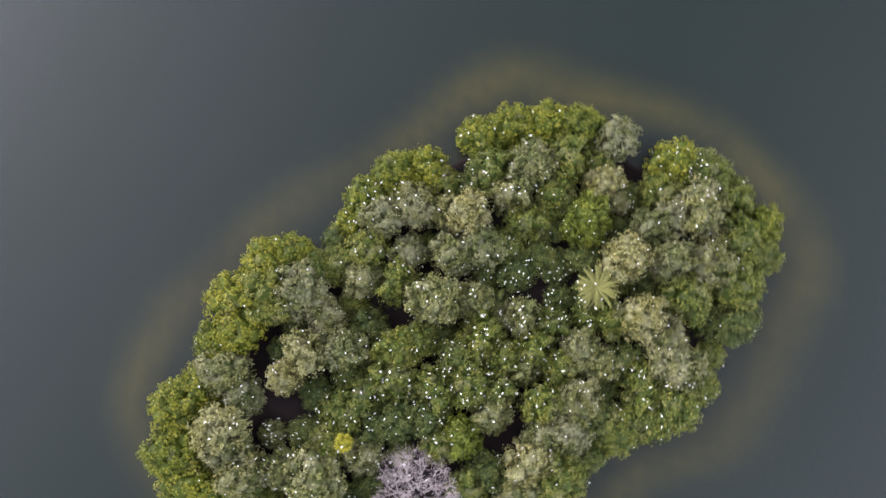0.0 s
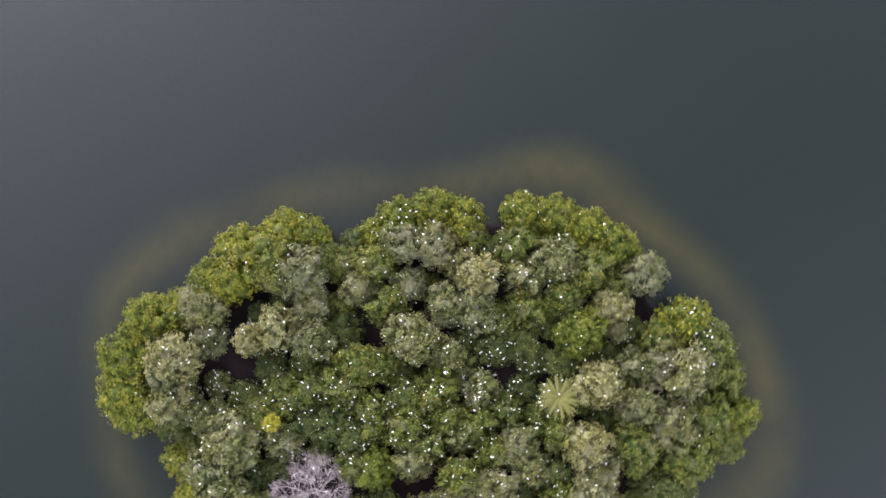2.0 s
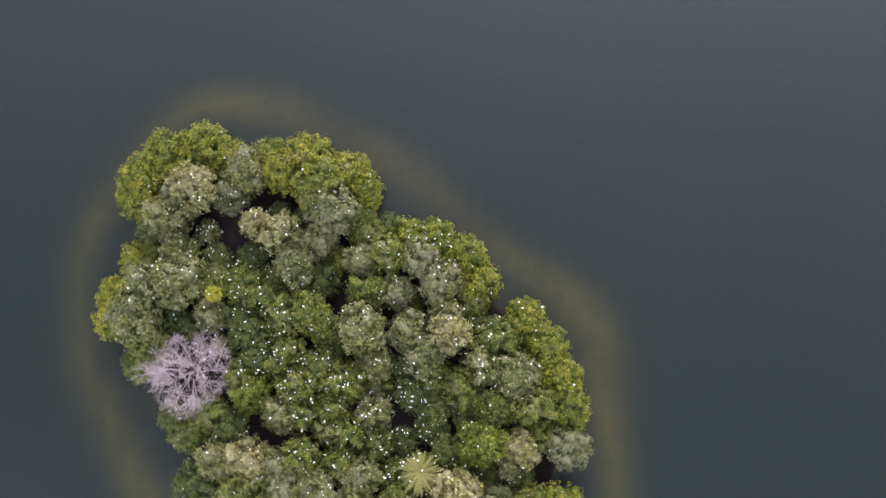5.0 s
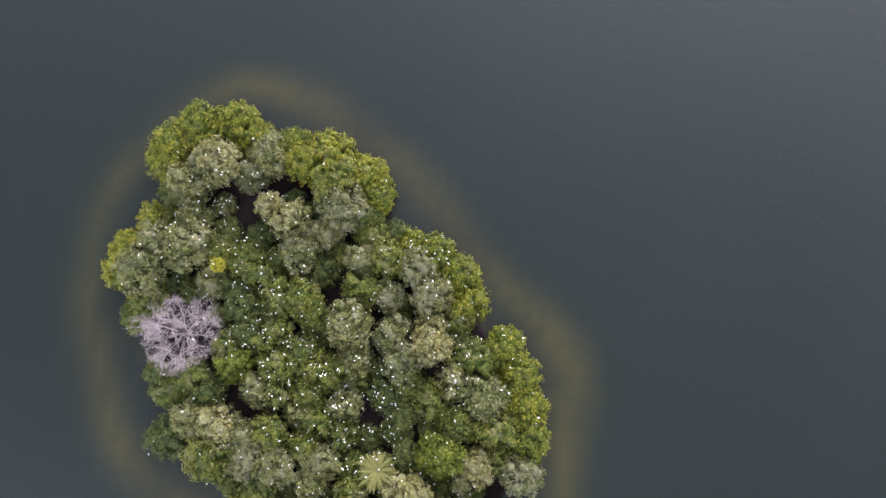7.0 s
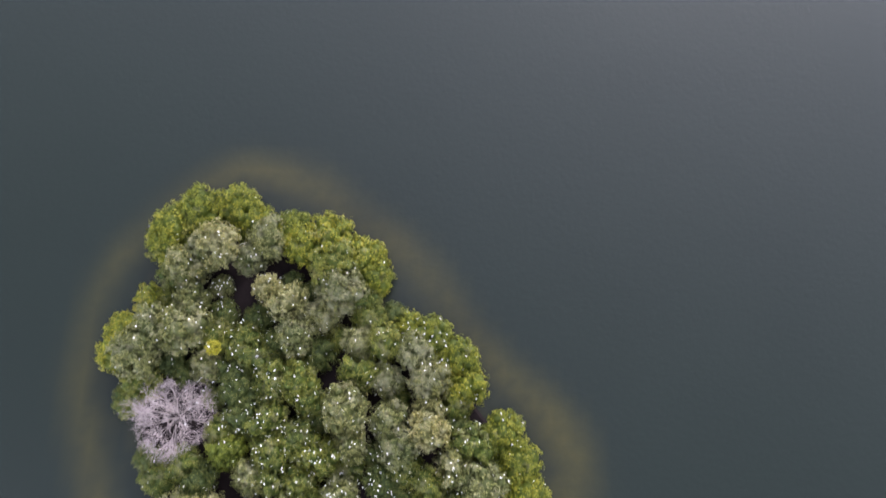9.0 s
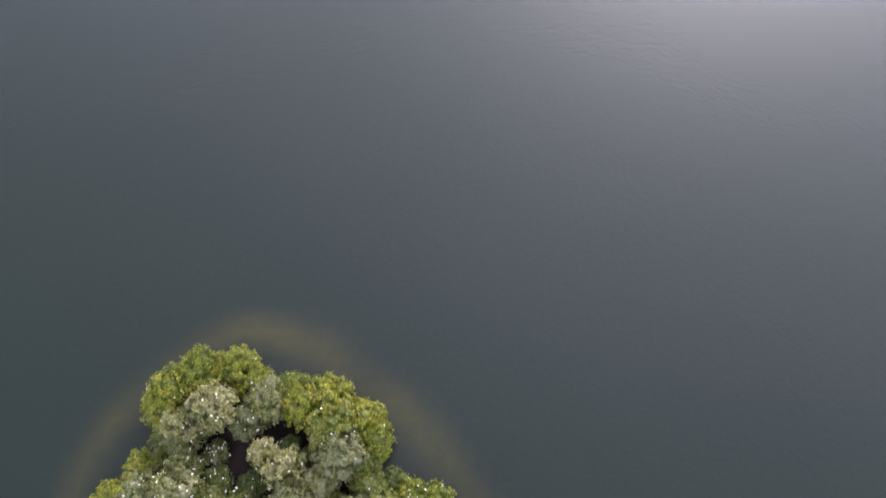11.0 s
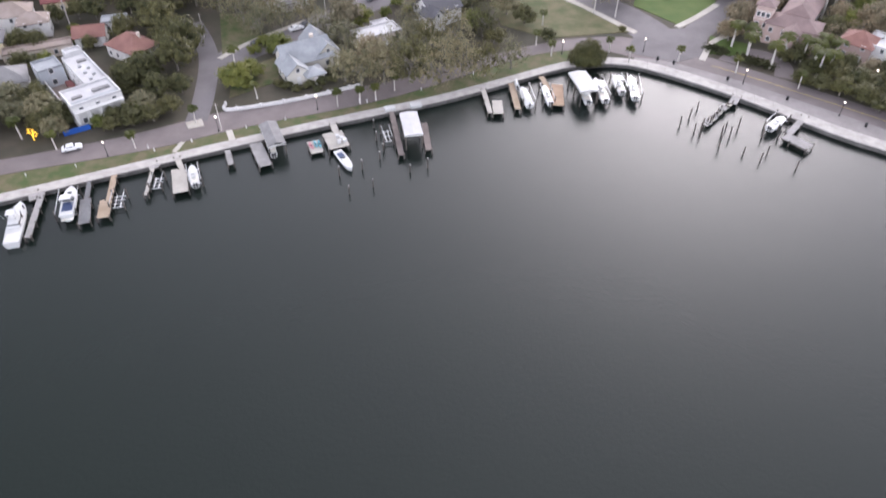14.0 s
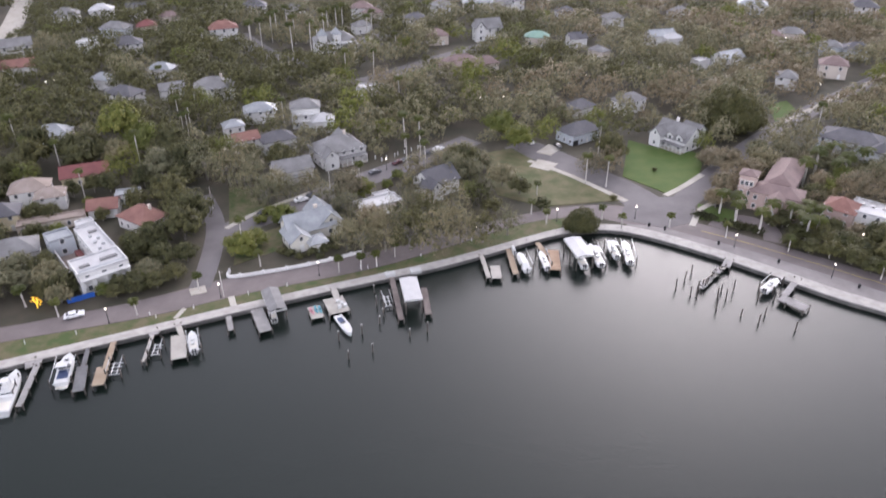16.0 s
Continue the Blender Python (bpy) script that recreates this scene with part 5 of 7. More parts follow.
d = dock("grey timber dock with a broad pale landing")
deck(d, 5.4, 152.3, 7.3, 139.0, 1.2, "deck_pale")
deck(d, 9.1, 145.0, 9.3, 138.7, 2.6, "deck_pale")

d = dock("weathered timber dock between lifted boats")
deck(d, 13.1, 153.7, 14.3, 140.8, 1.6, "deck_tan")
boat(17.2, 142.2, 15.7, 150.7, "covered", 2.4, 0.9, "motorboat under a white cover on a lift")
boat_lift_for(17.5, 143.0, 16.1, 152.4, 3.3)
boat(14.5, 150.5, 14.1, 154.0, "covered", 0.9, 1.28, "small covered white watercraft on a dock")

d = dock("brown timber walkway to an orange-tan landing")
deck(d, 21.2, 157.4, 23.0, 150.3, 1.5, "deck_tan")
deck(d, 25.1, 153.3, 24.5, 142.9, 3.0, "deck_orange")
boat(22.6, 143.5, 21.5, 152.0, "open", 1.9, 0.7, "white open skiff with a dark console on a lift")
boat_lift_for(22.5, 143.9, 21.7, 152.8, 2.9)

boathouse(30.1, 154.5, 32.4, 144.7, 4.8, "roof_white", 0.35, 4.4, "flat white boathouse roof over a lifted boat")
boat(32.1, 143.9, 31.1, 152.8, "open", 2.3, 1.0, "white open boat under a flat white roof")
boat(36.6, 144.8, 35.2, 155.5, "t_top", 2.5, 1.0, "white fishing boat with a canvas top on a lift")
boat_lift_for(36.7, 145.6, 35.7, 157.0, 3.4)
boat(41.4, 148.9, 40.6, 157.1, "t_top", 2.3, 1.0, "white fishing boat on a timber lift")
boat_lift_for(41.8, 149.7, 41.2, 158.3, 3.1)
boat(44.3, 146.1, 44.8, 157.0, "open", 2.4, 1.1, "white open fishing boat on a timber lift")
boat_lift_for(44.7, 146.9, 45.6, 158.5, 3.4)

d = dock("broken grey pier with collapsed boards and leaning piles", "ruined piers")
deck(d, 71.9, 150.4, 68.6, 144.8, 2.1, "deck_grey")
for i in range(9):
    f = i / 8
    x, y = 67.5, 144.5
    x2, y2 = 59.6, 135.6
    px, py = x + (x2 - x) * f, y + (y2 - y) * f
    bm = box(bmesh.new(), 0, 0, 0, random.uniform(0.5, 1.9), random.uniform(1.2, 2.0), 0.14, bevel=0.02)
    ob = part("broken_board", bm, "deck_pale" if i % 3 == 0 else "deck_grey", d)
    ob.matrix_basis = pose(px, py, 1.1 + random.uniform(-0.3, 0.3), random.uniform(-12, 12), random.uniform(-10, 10), 40 + random.uniform(-25, 25))
    for s in (-1, 1):
        add_pile(d, px + s * 1.1, py + s * 0.9, 1.7 + random.uniform(-0.3, 0.8), random.uniform(-8, 8))

d = dock("grey timber pier with a long landing at its head")
deck(d, 86.2, 140.8, 78.4, 131.4, 1.6, "deck_grey")
deck(d, 77.2, 130.8, 81.6, 125.8, 3.2, "deck_grey")
boat(74.4, 133.3, 79.3, 138.3, "open", 2.4, 0.8, "white open fishing boat on a lift beside the pier")
boat_lift_for(74.8, 134.1, 79.9, 139.5, 3.4)

for p in ((53.8, 136.2), (56.9, 139.8), (59.8, 143.7), (56.7, 133.5), (57.9, 132.4), (62.9, 132.4), (61.2, 127.7), (64.8, 131.9), (67.7, 135.3),
          (65.8, 124.4), (69.0, 121.7), (71.8, 125.1), (72.2, 131.4), (76.4, 119.1), (64.7, 135.0), (76.0, 131.1)):
    mooring_pile(*p, 2.4 + random.uniform(-0.4, 0.9), random.uniform(-5, 5))
for p in ((-21.3, 133.5), (-20.2, 128.1), (-18.7, 120.5), (-24.2, 107.5), (-19.2, 110.0), (-11.4, 115.7), (-7.5, 117.5), (-22.3, 116.5), (-27.2, 114.0), (-30.4, 120.9), (-18.0, 123.5)):
    mooring_pile(*p, 2.3 + random.uniform(-0.3, 0.5), random.uniform(-2, 2), True)


# ---- houses ----
def window_meshes():
    bm = bmesh.new()
    rows = [[bm.verts.new((sx * w, y, sz * h)) for sx, sz in ((-1, -1), (1, -1), (1, 1), (-1, 1))] for w, h, y in ((0.64, 0.8, 0.05), (0.64, 0.8, -0.07), (0.5, 0.66, -0.07), (0.5, 0.66, 0.05))]
    for a, b in zip(rows, rows[1:] + rows[:1]):
        for i in range(4):
            bm.faces.new((a[i], a[(i + 1) % 4], b[(i + 1) % 4], b[i]))
    bmesh.ops.recalc_face_normals(bm, faces=bm.faces)
    a = link_mesh("window", bm, "trim")
    b = link_mesh("pane", box(bmesh.new(), 0, 0.0, 0, 1.0, 0.05, 1.34), "glass")
    out = a.data, b.data
    bpy.data.objects.remove(a), bpy.data.objects.remove(b)
    return out


WINDOW, PANE = window_meshes()


def roof_bm(w, d, h, kind, rise, over=0.55, thick=0.18):
    bm = bmesh.new()
    x, y = w / 2 + over, d / 2 + over
    if kind == "flat":
        box(bm, 0, 0, h + 0.06, w - 0.3, d - 0.3, 0.12)
        for sx, sy, lx, ly in ((0, 1, w, 0.3), (0, -1, w, 0.3), (1, 0, 0.3, d - 0.6), (-1, 0, 0.3, d - 0.6)):
            box(bm, sx * (w / 2 - 0.15), sy * (d / 2 - 0.15), h + 0.3, lx, ly, 0.6)
        return bm
    long_x = w >= d
    run = min(w, d) / 2 + over
    if long_x:
        e = x - (run if kind == "hip" else 0)
        ridge = [(-e, 0), (e, 0)]
    else:
        e = y - (run if kind == "hip" else 0)
        ridge = [(0, -e), (0, e)]
    lay = []
    for z0 in (h, h - thick):
        low = [bm.verts.new((sx * x, sy * y, z0)) for sx, sy in ((-1, -1), (1, -1), (1, 1), (-1, 1))]
        top = [bm.verts.new((*p, z0 + rise)) for p in ridge]
        lay.append((low, top))
        a, b, c, e2 = low
        p, q = top
        if long_x:
            bm.faces.new((a, b, q, p)), bm.faces.new((c, e2, p, q))
            ends = ((b, c, q), (e2, a, p))
        else:
            bm.faces.new((b, c, q, p)), bm.faces.new((e2, a, p, q))
            ends = ((a, b, p), (c, e2, q))
        if kind == "hip":
            for t in ends:
                bm.faces.new(t)
    if kind == "gable":                              # the verges are open edges over the gable wall
        (low, top), (low2, top2) = lay
        for i, j in ((0, 0), (3, 0), (1, 1), (2, 1)) if long_x else ((0, 0), (1, 0), (2, 1), (3, 1)):
            bm.faces.new((low[i], top[j], top2[j], low2[i]))
    for i in range(4):
        if kind == "gable" and i in ((1, 3) if long_x else (0, 2)):
            continue
        bm.faces.new((lay[0][0][i], lay[0][0][(i + 1) % 4], lay[1][0][(i + 1) % 4], lay[1][0][i]))
    bmesh.ops.recalc_face_normals(bm, faces=bm.faces)
    tube(bm, (*ridge[0], h + rise + 0.02), (*ridge[1], h + rise + 0.02), 0.12, 0.12, 5)
    return bm


def body(thing, x, y, w, d, h, roof, roof_material, wall_material, rise=None, z=0.0, pace=3.2, door=True):
    """One block of a house with its roof, windows and door, placed within the house."""
    rise = (0.34 * min(w, d)) if rise is None else rise
    p, k = thing.matrix_basis @ Vector((x, y, 0)), thing.matrix_basis.to_scale().x
    HOUSES.append((p.x, p.y, k * w / 2 + 0.4, k * d / 2 + 0.4, math.degrees(thing.matrix_basis.to_euler().z)))
    bm = box(bmesh.new(), 0, 0, h / 2 - 0.2, w, d, h + 0.4)
    if roof == "gable":
        n = [bm.verts.new(v) for v in ((((-w / 2, -d / 2, h), (-w / 2, d / 2, h), (-w / 2, 0, h + rise * 0.9)) if w >= d else ((-w / 2, -d / 2, h), (w / 2, -d / 2, h), (0, -d / 2, h + rise * 0.9))))]
        bm.faces.new(n)
        n = [bm.verts.new(v) for v in ((((w / 2, -d / 2, h), (w / 2, d / 2, h), (w / 2, 0, h + rise * 0.9)) if w >= d else ((-w / 2, d / 2, h), (w / 2, d / 2, h), (0, d / 2, h + rise * 0.9))))]
        bm.faces.new(n)
    wall = part("wall", bm, wall_material, thing)
    wall.location = (x, y, z)
    top = part("roof", roof_bm(w, d, h, roof, rise), roof_material, thing)
    top.location = (x, y, z)
    if roof == "gable" and min(w, d) > 4:            # a window high in each gable
        for s in (0, 180):
            f = put("window", WINDOW, wall)
            f.matrix_basis = pose(0, 0, 0, 0, 0, s + (90 if w >= d else 0)) @ pose(0, -max(w, d) / 2 - 0.02, h + 0.28 * rise)
            f.scale = (0.8, 1, 0.8)
            put("pane", PANE, f)
    storeys = 2 if h > 4.6 else 1
    for ang, length, off in ((0, w, d / 2), (180, w, d / 2), (90, d, w / 2), (270, d, w / 2)):
        k = max(1, int(length / pace))
        for s in range(storeys):
            zz = 1.55 + 3.0 * s
            for i in range(k):
                u = -length / 2 + length * (i + 0.5) / k
                if door and ang == 0 and s == 0 and i == k // 2:
                    ob = part("door", box(bmesh.new(), 0, 0, 0, 1.1, 0.1, 2.1, bevel=0.02), "trim", wall)
                    ob.matrix_basis = pose(u, -off - 0.03, 1.05, 0, 0, 0)
                    continue
                m = pose(0, 0, 0, 0, 0, ang) @ pose(u, -off - 0.02, zz)
                f = put("window", WINDOW, wall)
                f.matrix_basis = m
                put("pane", PANE, f)
    return wall


def house(x, y, w, d, rot, h, roof, roof_material, wall_material, label, rise=None, chimney=False, pace=3.2, z=GROUND, size=1.0):
    thing = tagged(empty("house", x, y, z, rot, size), label, "house", "houses of the bayfront")
    body(thing, 0, 0, w, d, h, roof, roof_material, wall_material, rise, pace=pace)
    if chimney:
        top = h + (0.34 * min(w, d) if rise is None else rise) + 0.6
        bm = box(bmesh.new(), w * 0.22, d * 0.12, (h + top) / 2, 0.9, 0.7, top - h, bevel=0.03)
        box(bm, w * 0.22, d * 0.12, top, 1.1, 0.9, 0.15)
        part("chimney", bm, "beige_wall", thing)
    return thing


def porch(thing, x, y, w, depth, h, material="trim", roof_material="roof_grey", posts=5):
    part("porch_roof", box(bmesh.new(), x, y, h + 0.1, w + 0.4, depth + 0.4, 0.2, bevel=0.03), roof_material, thing)
    part("porch_floor", box(bmesh.new(), x, y, 0.2, w, depth, 0.4), "path", thing)
    for i in range(posts):
        px = x - w / 2 + 0.2 + (w - 0.4) * i / (posts - 1)
        part("post", box(bmesh.new(), px, y - depth / 2 + 0.2, h / 2 + 0.2, 0.28, 0.28, h - 0.2, bevel=0.03), material, thing)


# modern white house round a court
h = house(-90.4, 136.9, 12.0, 8.6, 41, 5.6, "flat", "roof_white", "white_wall", "white modern flat-roofed house round an open court")
body(h, 3.1, 12.9, 5.8, 17.2, 5.6, "flat", "roof_white", "white_wall", door=False)
body(h, -3.6, 22.4, 6.2, 6.2, 4.9, "flat", "roof_metal", "blue_wall", door=False)
body(h, 3.6, 23.0, 4.4, 3.0, 6.2, "flat", "roof_white", "white_wall", door=False)
part("court_floor", box(bmesh.new(), -2.9, 11.8, 0.1, 6.0, 15.0, 0.2), "roof_brown", h, "brown paved court")
part("court_wall", box(bmesh.new(), -6.0, 11.8, 1.3, 0.3, 15.0, 2.6), "white_wall", h)
part("court_stair", box(bmesh.new(), -1.0, 15.0, 0.9, 1.6, 5.0, 1.6, bevel=0.04), "roof_maroon", h, "dark red planted bed in the court")
part("roof_terrace", box(bmesh.new(), 0.0, -2.9, 5.84, 11.2, 1.3, 0.1), "roof_metal", h, "pale blue roof strip")
part("roof_step", box(bmesh.new(), 2.6, 0.0, 6.0, 4.2, 1.1, 0.5, bevel=0.04), "roof_grey", h, "grey raised roof hatch")
part("roof_step", box(bmesh.new(), -3.4, -0.6, 5.98, 2.4, 1.0, 0.4, bevel=0.04), "roof_grey", h, "grey raised roof hatch")
part("roof_step", box(bmesh.new(), 3.8, 17.0, 6.0, 2.2, 1.0, 0.4, bevel=0.04), "roof_grey", h, "grey raised roof hatch")
for s in (-1, 1):
    part("parapet", box(bmesh.new(), s * 5.9, 0.0, 6.0, 0.3, 8.6, 0.5, bevel=0.03), "white_wall", h)
for k in range(5):
    part("roof_unit", box(bmesh.new(), 2.4 + 1.5 * (k % 2), 6.2 + 2.0 * k, 5.95, 0.8, 0.7, 0.5, bevel=0.05), "aluminium", h, "grey rooftop equipment")
for k in range(5):
    part("column", box(bmesh.new(), -5.4 + 2.7 * k, -5.4, 2.2, 0.45, 0.45, 4.4, bevel=0.03), "white_wall", h)
    part("arch_panel", box(bmesh.new(), -5.4 + 2.7 * k, -4.36, 2.4, 0.9, 0.14, 4.2, bevel=0.02), "trim", h)
part("canopy", box(bmesh.new(), 0, -5.0, 4.5, 11.8, 1.5, 0.25, bevel=0.03), "white_wall", h)
bm = box(bmesh.new(), 0, 0, 0.7, 6.2, 0.08, 1.4)
tarp = link_mesh("tarp_fence", bm, "tarp_blue")
tarp.matrix_basis = pose(-91.85, 128.0, 1.2, 0, 0, 34)
tagged(tarp, "bright blue tarpaulin fence before a white house", "fence")

h = house(-131.7, 182.2, 12, 9, 22, 5.8, "hip", "roof_brown", "white_wall", "white two-storey house with brown tiled hip roofs", size=0.91)
body(h, 6.5, -6.5, 9, 7, 5.0, "hip", "roof_brown", "white_wall")
part("garage_door", box(bmesh.new(), 6.5, -10.05, 1.2, 2.8, 0.12, 2.3, bevel=0.02), "black", h)
house(-122.3, 198.0, 15, 8.5, 22, 3.6, "gable", "roof_maroon", "yellow_wall", "single-storey house with a long maroon roof", size=0.94)
house(-105.9, 174.2, 9, 7, 15, 3.4, "gable", "roof_red", "white_wall", "small house with an orange-red tiled roof", size=0.90)
house(-91.1, 166.6, 13, 9.5, -32, 4.0, "hip", "roof_red", "white_wall", "house with a broad red tiled hip roof", chimney=True, size=0.90)
house(-102.1, 182.8, 8, 5, 16, 3.2, "flat", "roof_metal", "white_wall", "low white outbuilding with a pale roof", size=0.92)
house(-131.1, 166.4, 9, 9, 21, 5.4, "hip", "roof_dark", "yellow_wall", "pale yellow house with a dark roof", size=0.89)
house(-118.5, 147.2, 14, 10, 29, 4.0, "hip", "roof_grey", "white_wall", "white house with a broad grey shingle roof", size=0.87)
house(-150.4, 232.6, 13, 9, 14, 4.2, "hip", "roof_metal", "white_wall", "house with a blue-grey metal hip roof among trees", size=0.98)
house(-210.9, 320.9, 13, 8, 28, 4.4, "gable", "roof_red", "white_wall", "white house with a red tiled gable roof", size=1.07)
house(-230.3, 354.4, 14, 9, 29, 5.6, "gable", "roof_grey", "white_wall", "white house with grey gables", pace=4, size=1.11)
house(-239.0, 427.9, 12, 9, 21, 5.6, "hip", "roof_grey", "white_wall", "white two-storey house with a grey roof", pace=4, size=1.20)
house(-225.3, 445.5, 11, 8, 17, 5.0, "hip", "roof_white", "white_wall", "white house with a pale roof far among trees", pace=4, size=1.22)
house(-196.8, 399.3, 13, 8, -9, 4.6, "hip", "roof_grey", "blue_wall", "house with a grey shingle roof", pace=4, size=1.16)
house(-196.8, 363.5, 9, 8, 19, 5.4, "flat", "roof_white", "white_wall", "white flat-roofed house half hidden by trees", pace=4, size=1.12)
h = house(-174.4, 360.9, 13, 9, 23, 5.0, "hip", "roof_dark", "white_wall", "white house with a grey roof and porch", pace=4, size=1.12)
porch(h, 0, -6, 10, 2.4, 3.0)
house(-202.8, 445.3, 9, 8, 21, 5.4, "gable", "roof_dark", "white_wall", "white gabled house far off", pace=4, size=1.22)
house(-181.0, 405.0, 9, 7, 20, 4.4, "hip", "roof_maroon", "beige_wall", "house with a dull maroon roof", pace=4, size=1.17)
house(-140.7, 318.5, 11, 7, -11, 4.0, "hip", "roof_metal", "white_wall", "house with a pale grey roof between oaks", pace=4, size=1.06)
house(-160.9, 300.5, 9, 7, -14, 4.4, "hip", "roof_metal", "white_wall", "small house with a pale blue roof", size=1.04)
h = house(-140.9, 276.2, 13, 9, -18, 5.4, "hip", "roof_dark", "white_wall", "white house with a dark roof and white balcony", size=1.01)
porch(h, 2, -6, 8, 2.6, 3.0, roof_material="roof_white")
house(-106.7, 287.0, 16, 11, 11, 5.0, "hip", "roof_grey", "white_wall", "large white house with a grey hip roof", chimney=True, size=1.02)
house(-133.2, 393.2, 13, 9, 23, 5.6, "hip", "roof_red", "white_wall", "white villa with a pink-red tiled roof", pace=4, size=1.16)
h = house(-76.7, 224.9, 9, 6.5, 31, 5.0, "gable", "roof_red", "white_wall", "white house with a red gable roof", size=0.97)
house(-83.9, 235.7, 7, 6, 28, 6.0, "hip", "roof_metal", "white_wall", "white two-storey house with a pale roof", size=0.98)
h = house(-65.5, 226.1, 12, 8, 30, 4.6, "hip", "roof_dark", "white_wall", "house with a dark grey hip roof and white porch", size=0.97)
porch(h, 0, -5.5, 10, 2.4, 2.8, roof_material="roof_dark")
h = house(-59.9, 251.3, 11, 8, 11, 8.2, "hip", "roof_grey", "white_wall", "white three-storey house with balconies", size=0.98)
part("balcony", box(bmesh.new(), 0, -4.8, 3.2, 7, 1.4, 0.18), "trim", h)
part("balcony", box(bmesh.new(), 0, -4.8, 6.0, 7, 1.4, 0.18), "trim", h)
house(-52.3, 246.0, 8, 7, 11, 4.6, "hip", "roof_white", "white_wall", "white wing with a pale roof beside a tall house", size=0.97)
house(-79.1, 256.3, 12, 8, 17, 5.0, "hip", "roof_metal", "white_wall", "white house with a pale blue-grey roof", size=0.99)
h = house(-42.6, 217.1, 17, 12, 32, 5.0, "hip", "roof_grey", "white_wall", "large white house with a sweeping grey roof and columned porch", chimney=True, size=0.96)
body(h, -5.5, -5.0, 5.0, 7.0, 4.6, "gable", "roof_grey", "white_wall", 2.8, door=False)
body(h, 5.0, 5.0, 6.0, 9.0, 5.0, "gable", "roof_grey", "white_wall", 3.0, door=False)
porch(h, 3, -7.2, 10, 2.6, 3.0, posts=6)
h = house(-55.3, 201.1, 13, 9, 29, 4.2, "gable", "roof_grey", "white_wall", "grey-roofed cottage half hidden by bare oaks", size=0.94)
porch(h, 0, -5.7, 8, 2.2, 2.6)
# pale metal-roofed house on the bayfront
h = house(-42.6, 161.9, 13, 8, 31, 3.3, "gable", "roof_metal", "cream", "cream cottage with steep pale blue metal roofs", 4.0, True, size=1.02)
body(h, -5, -4.5, 5.5, 8, 3.2, "gable", "roof_metal", "cream", 2.6)
body(h, 5.5, 2.5, 6.5, 12, 3.5, "gable", "roof_metal", "cream", 3.4, door=False)
body(h, -1, -8.4, 4.5, 4.5, 2.7, "hip", "roof_metal", "cream", 1.4)
h = house(-24.5, 176.4, 15, 7, 31, 3.4, "flat", "roof_white", "beige_wall", "long low house with flat white roofs", size=0.91)
body(h, 4, 5, 6, 4, 3.0, "flat", "roof_white", "beige_wall", door=False)
h = house(-7.5, 191.0, 12, 10, 40, 4.8, "gable", "roof_dark", "white_wall", "white house with a dark steep gable roof", 4.2, size=0.92)
body(h, -5, -4, 5, 6, 4.4, "gable", "roof_dark", "white_wall", 3.0)
h = house(43.8, 236.5, 17, 11, 36, 4.6, "hip", "roof_dark", "blue_wall", "house with a dark blue-grey hip roof and open garage", size=0.83)
part("garage_door", box(bmesh.new(), -7, -5.55, 1.2, 3.2, 0.12, 2.3, bevel=0.02), "black", h)
# white gabled house behind the bright lawn
h = house(78.4, 230.4, 14, 10.5, -51, 4.0, "gable", "roof_grey", "white_wall", "white house with grey gables, dormers and a columned porch", 4.8, size=0.96)
body(h, -4.6, -4.6, 4.8, 6.4, 4.6, "gable", "roof_grey", "white_wall", 3.0, door=False)
for u in (0.4, 4.4):
    body(h, u, -3.6, 2.6, 3.8, 5.4, "gable", "roof_grey", "white_wall", 1.4, door=False)
porch(h, 2.6, -6.4, 9.0, 2.4, 2.6, posts=6)
part("chimney", box(bmesh.new(), -2.0, 1.6, 8.6, 0.9, 0.8, 2.6, bevel=0.03), "white_wall", h)
body(h, 1.0, 8.0, 7, 6, 4.6, "gable", "roof_grey", "white_wall", 2.6, door=False)

h = house(68.1, 268.1, 15, 9, 34, 6.0, "hip", "roof_grey", "white_wall", "white two-storey house with a pale grey roof", size=0.84)
body(h, 9, 3, 7, 7, 4.0, "hip", "roof_pink", "beige_wall", door=False)
house(47.9, 264.3, 11, 8, 37, 3.6, "hip", "roof_dark", "white_wall", "low house with a dark roof behind trees", size=0.99)
# pink villa with a tower
h = house(93.6, 178.6, 15, 8.6, -32, 6.4, "hip", "roof_pink", "pink_wall", "pink stucco villa with a square tower and clay roofs", 2.2, size=0.92)
body(h, -0.6, 17.0, 9.0, 25, 6.2, "hip", "roof_pink", "pink_wall", 2.6, door=False)
body(h, 0.8, -5.6, 4.2, 4.6, 6.2, "gable", "roof_pink", "pink_wall", 1.4)
body(h, 5.4, -1.4, 4.4, 7.4, 5.6, "hip", "roof_pink", "pink_wall", 1.6, door=False)
tower = body(h, -9.2, -0.2, 4.8, 4.8, 10.6, "hip", "roof_pink", "pink_wall", 1.4, pace=1.6, door=False)
for s in (6.2, 8.9):
    part("cornice", box(bmesh.new(), -9.2, -0.2, s, 5.2, 5.2, 0.22, bevel=0.04), "beige_wall", h)
for k in range(3):
    f = put("window", WINDOW, tower)
    f.matrix_basis = pose(-1.4 + 1.4 * k, -2.42, 7.8)
    put("pane", PANE, f)
h = house(109.6, 171.6, 9.4, 9, -40, 5.0, "hip", "roof_red", "pink_wall", "salmon villa with a red tiled roof", size=0.90)
h = house(117.6, 168.4, 15, 11, -40, 5.2, "flat", "roof_white", "white_wall", "white villa with a broad flat white roof", size=0.89)
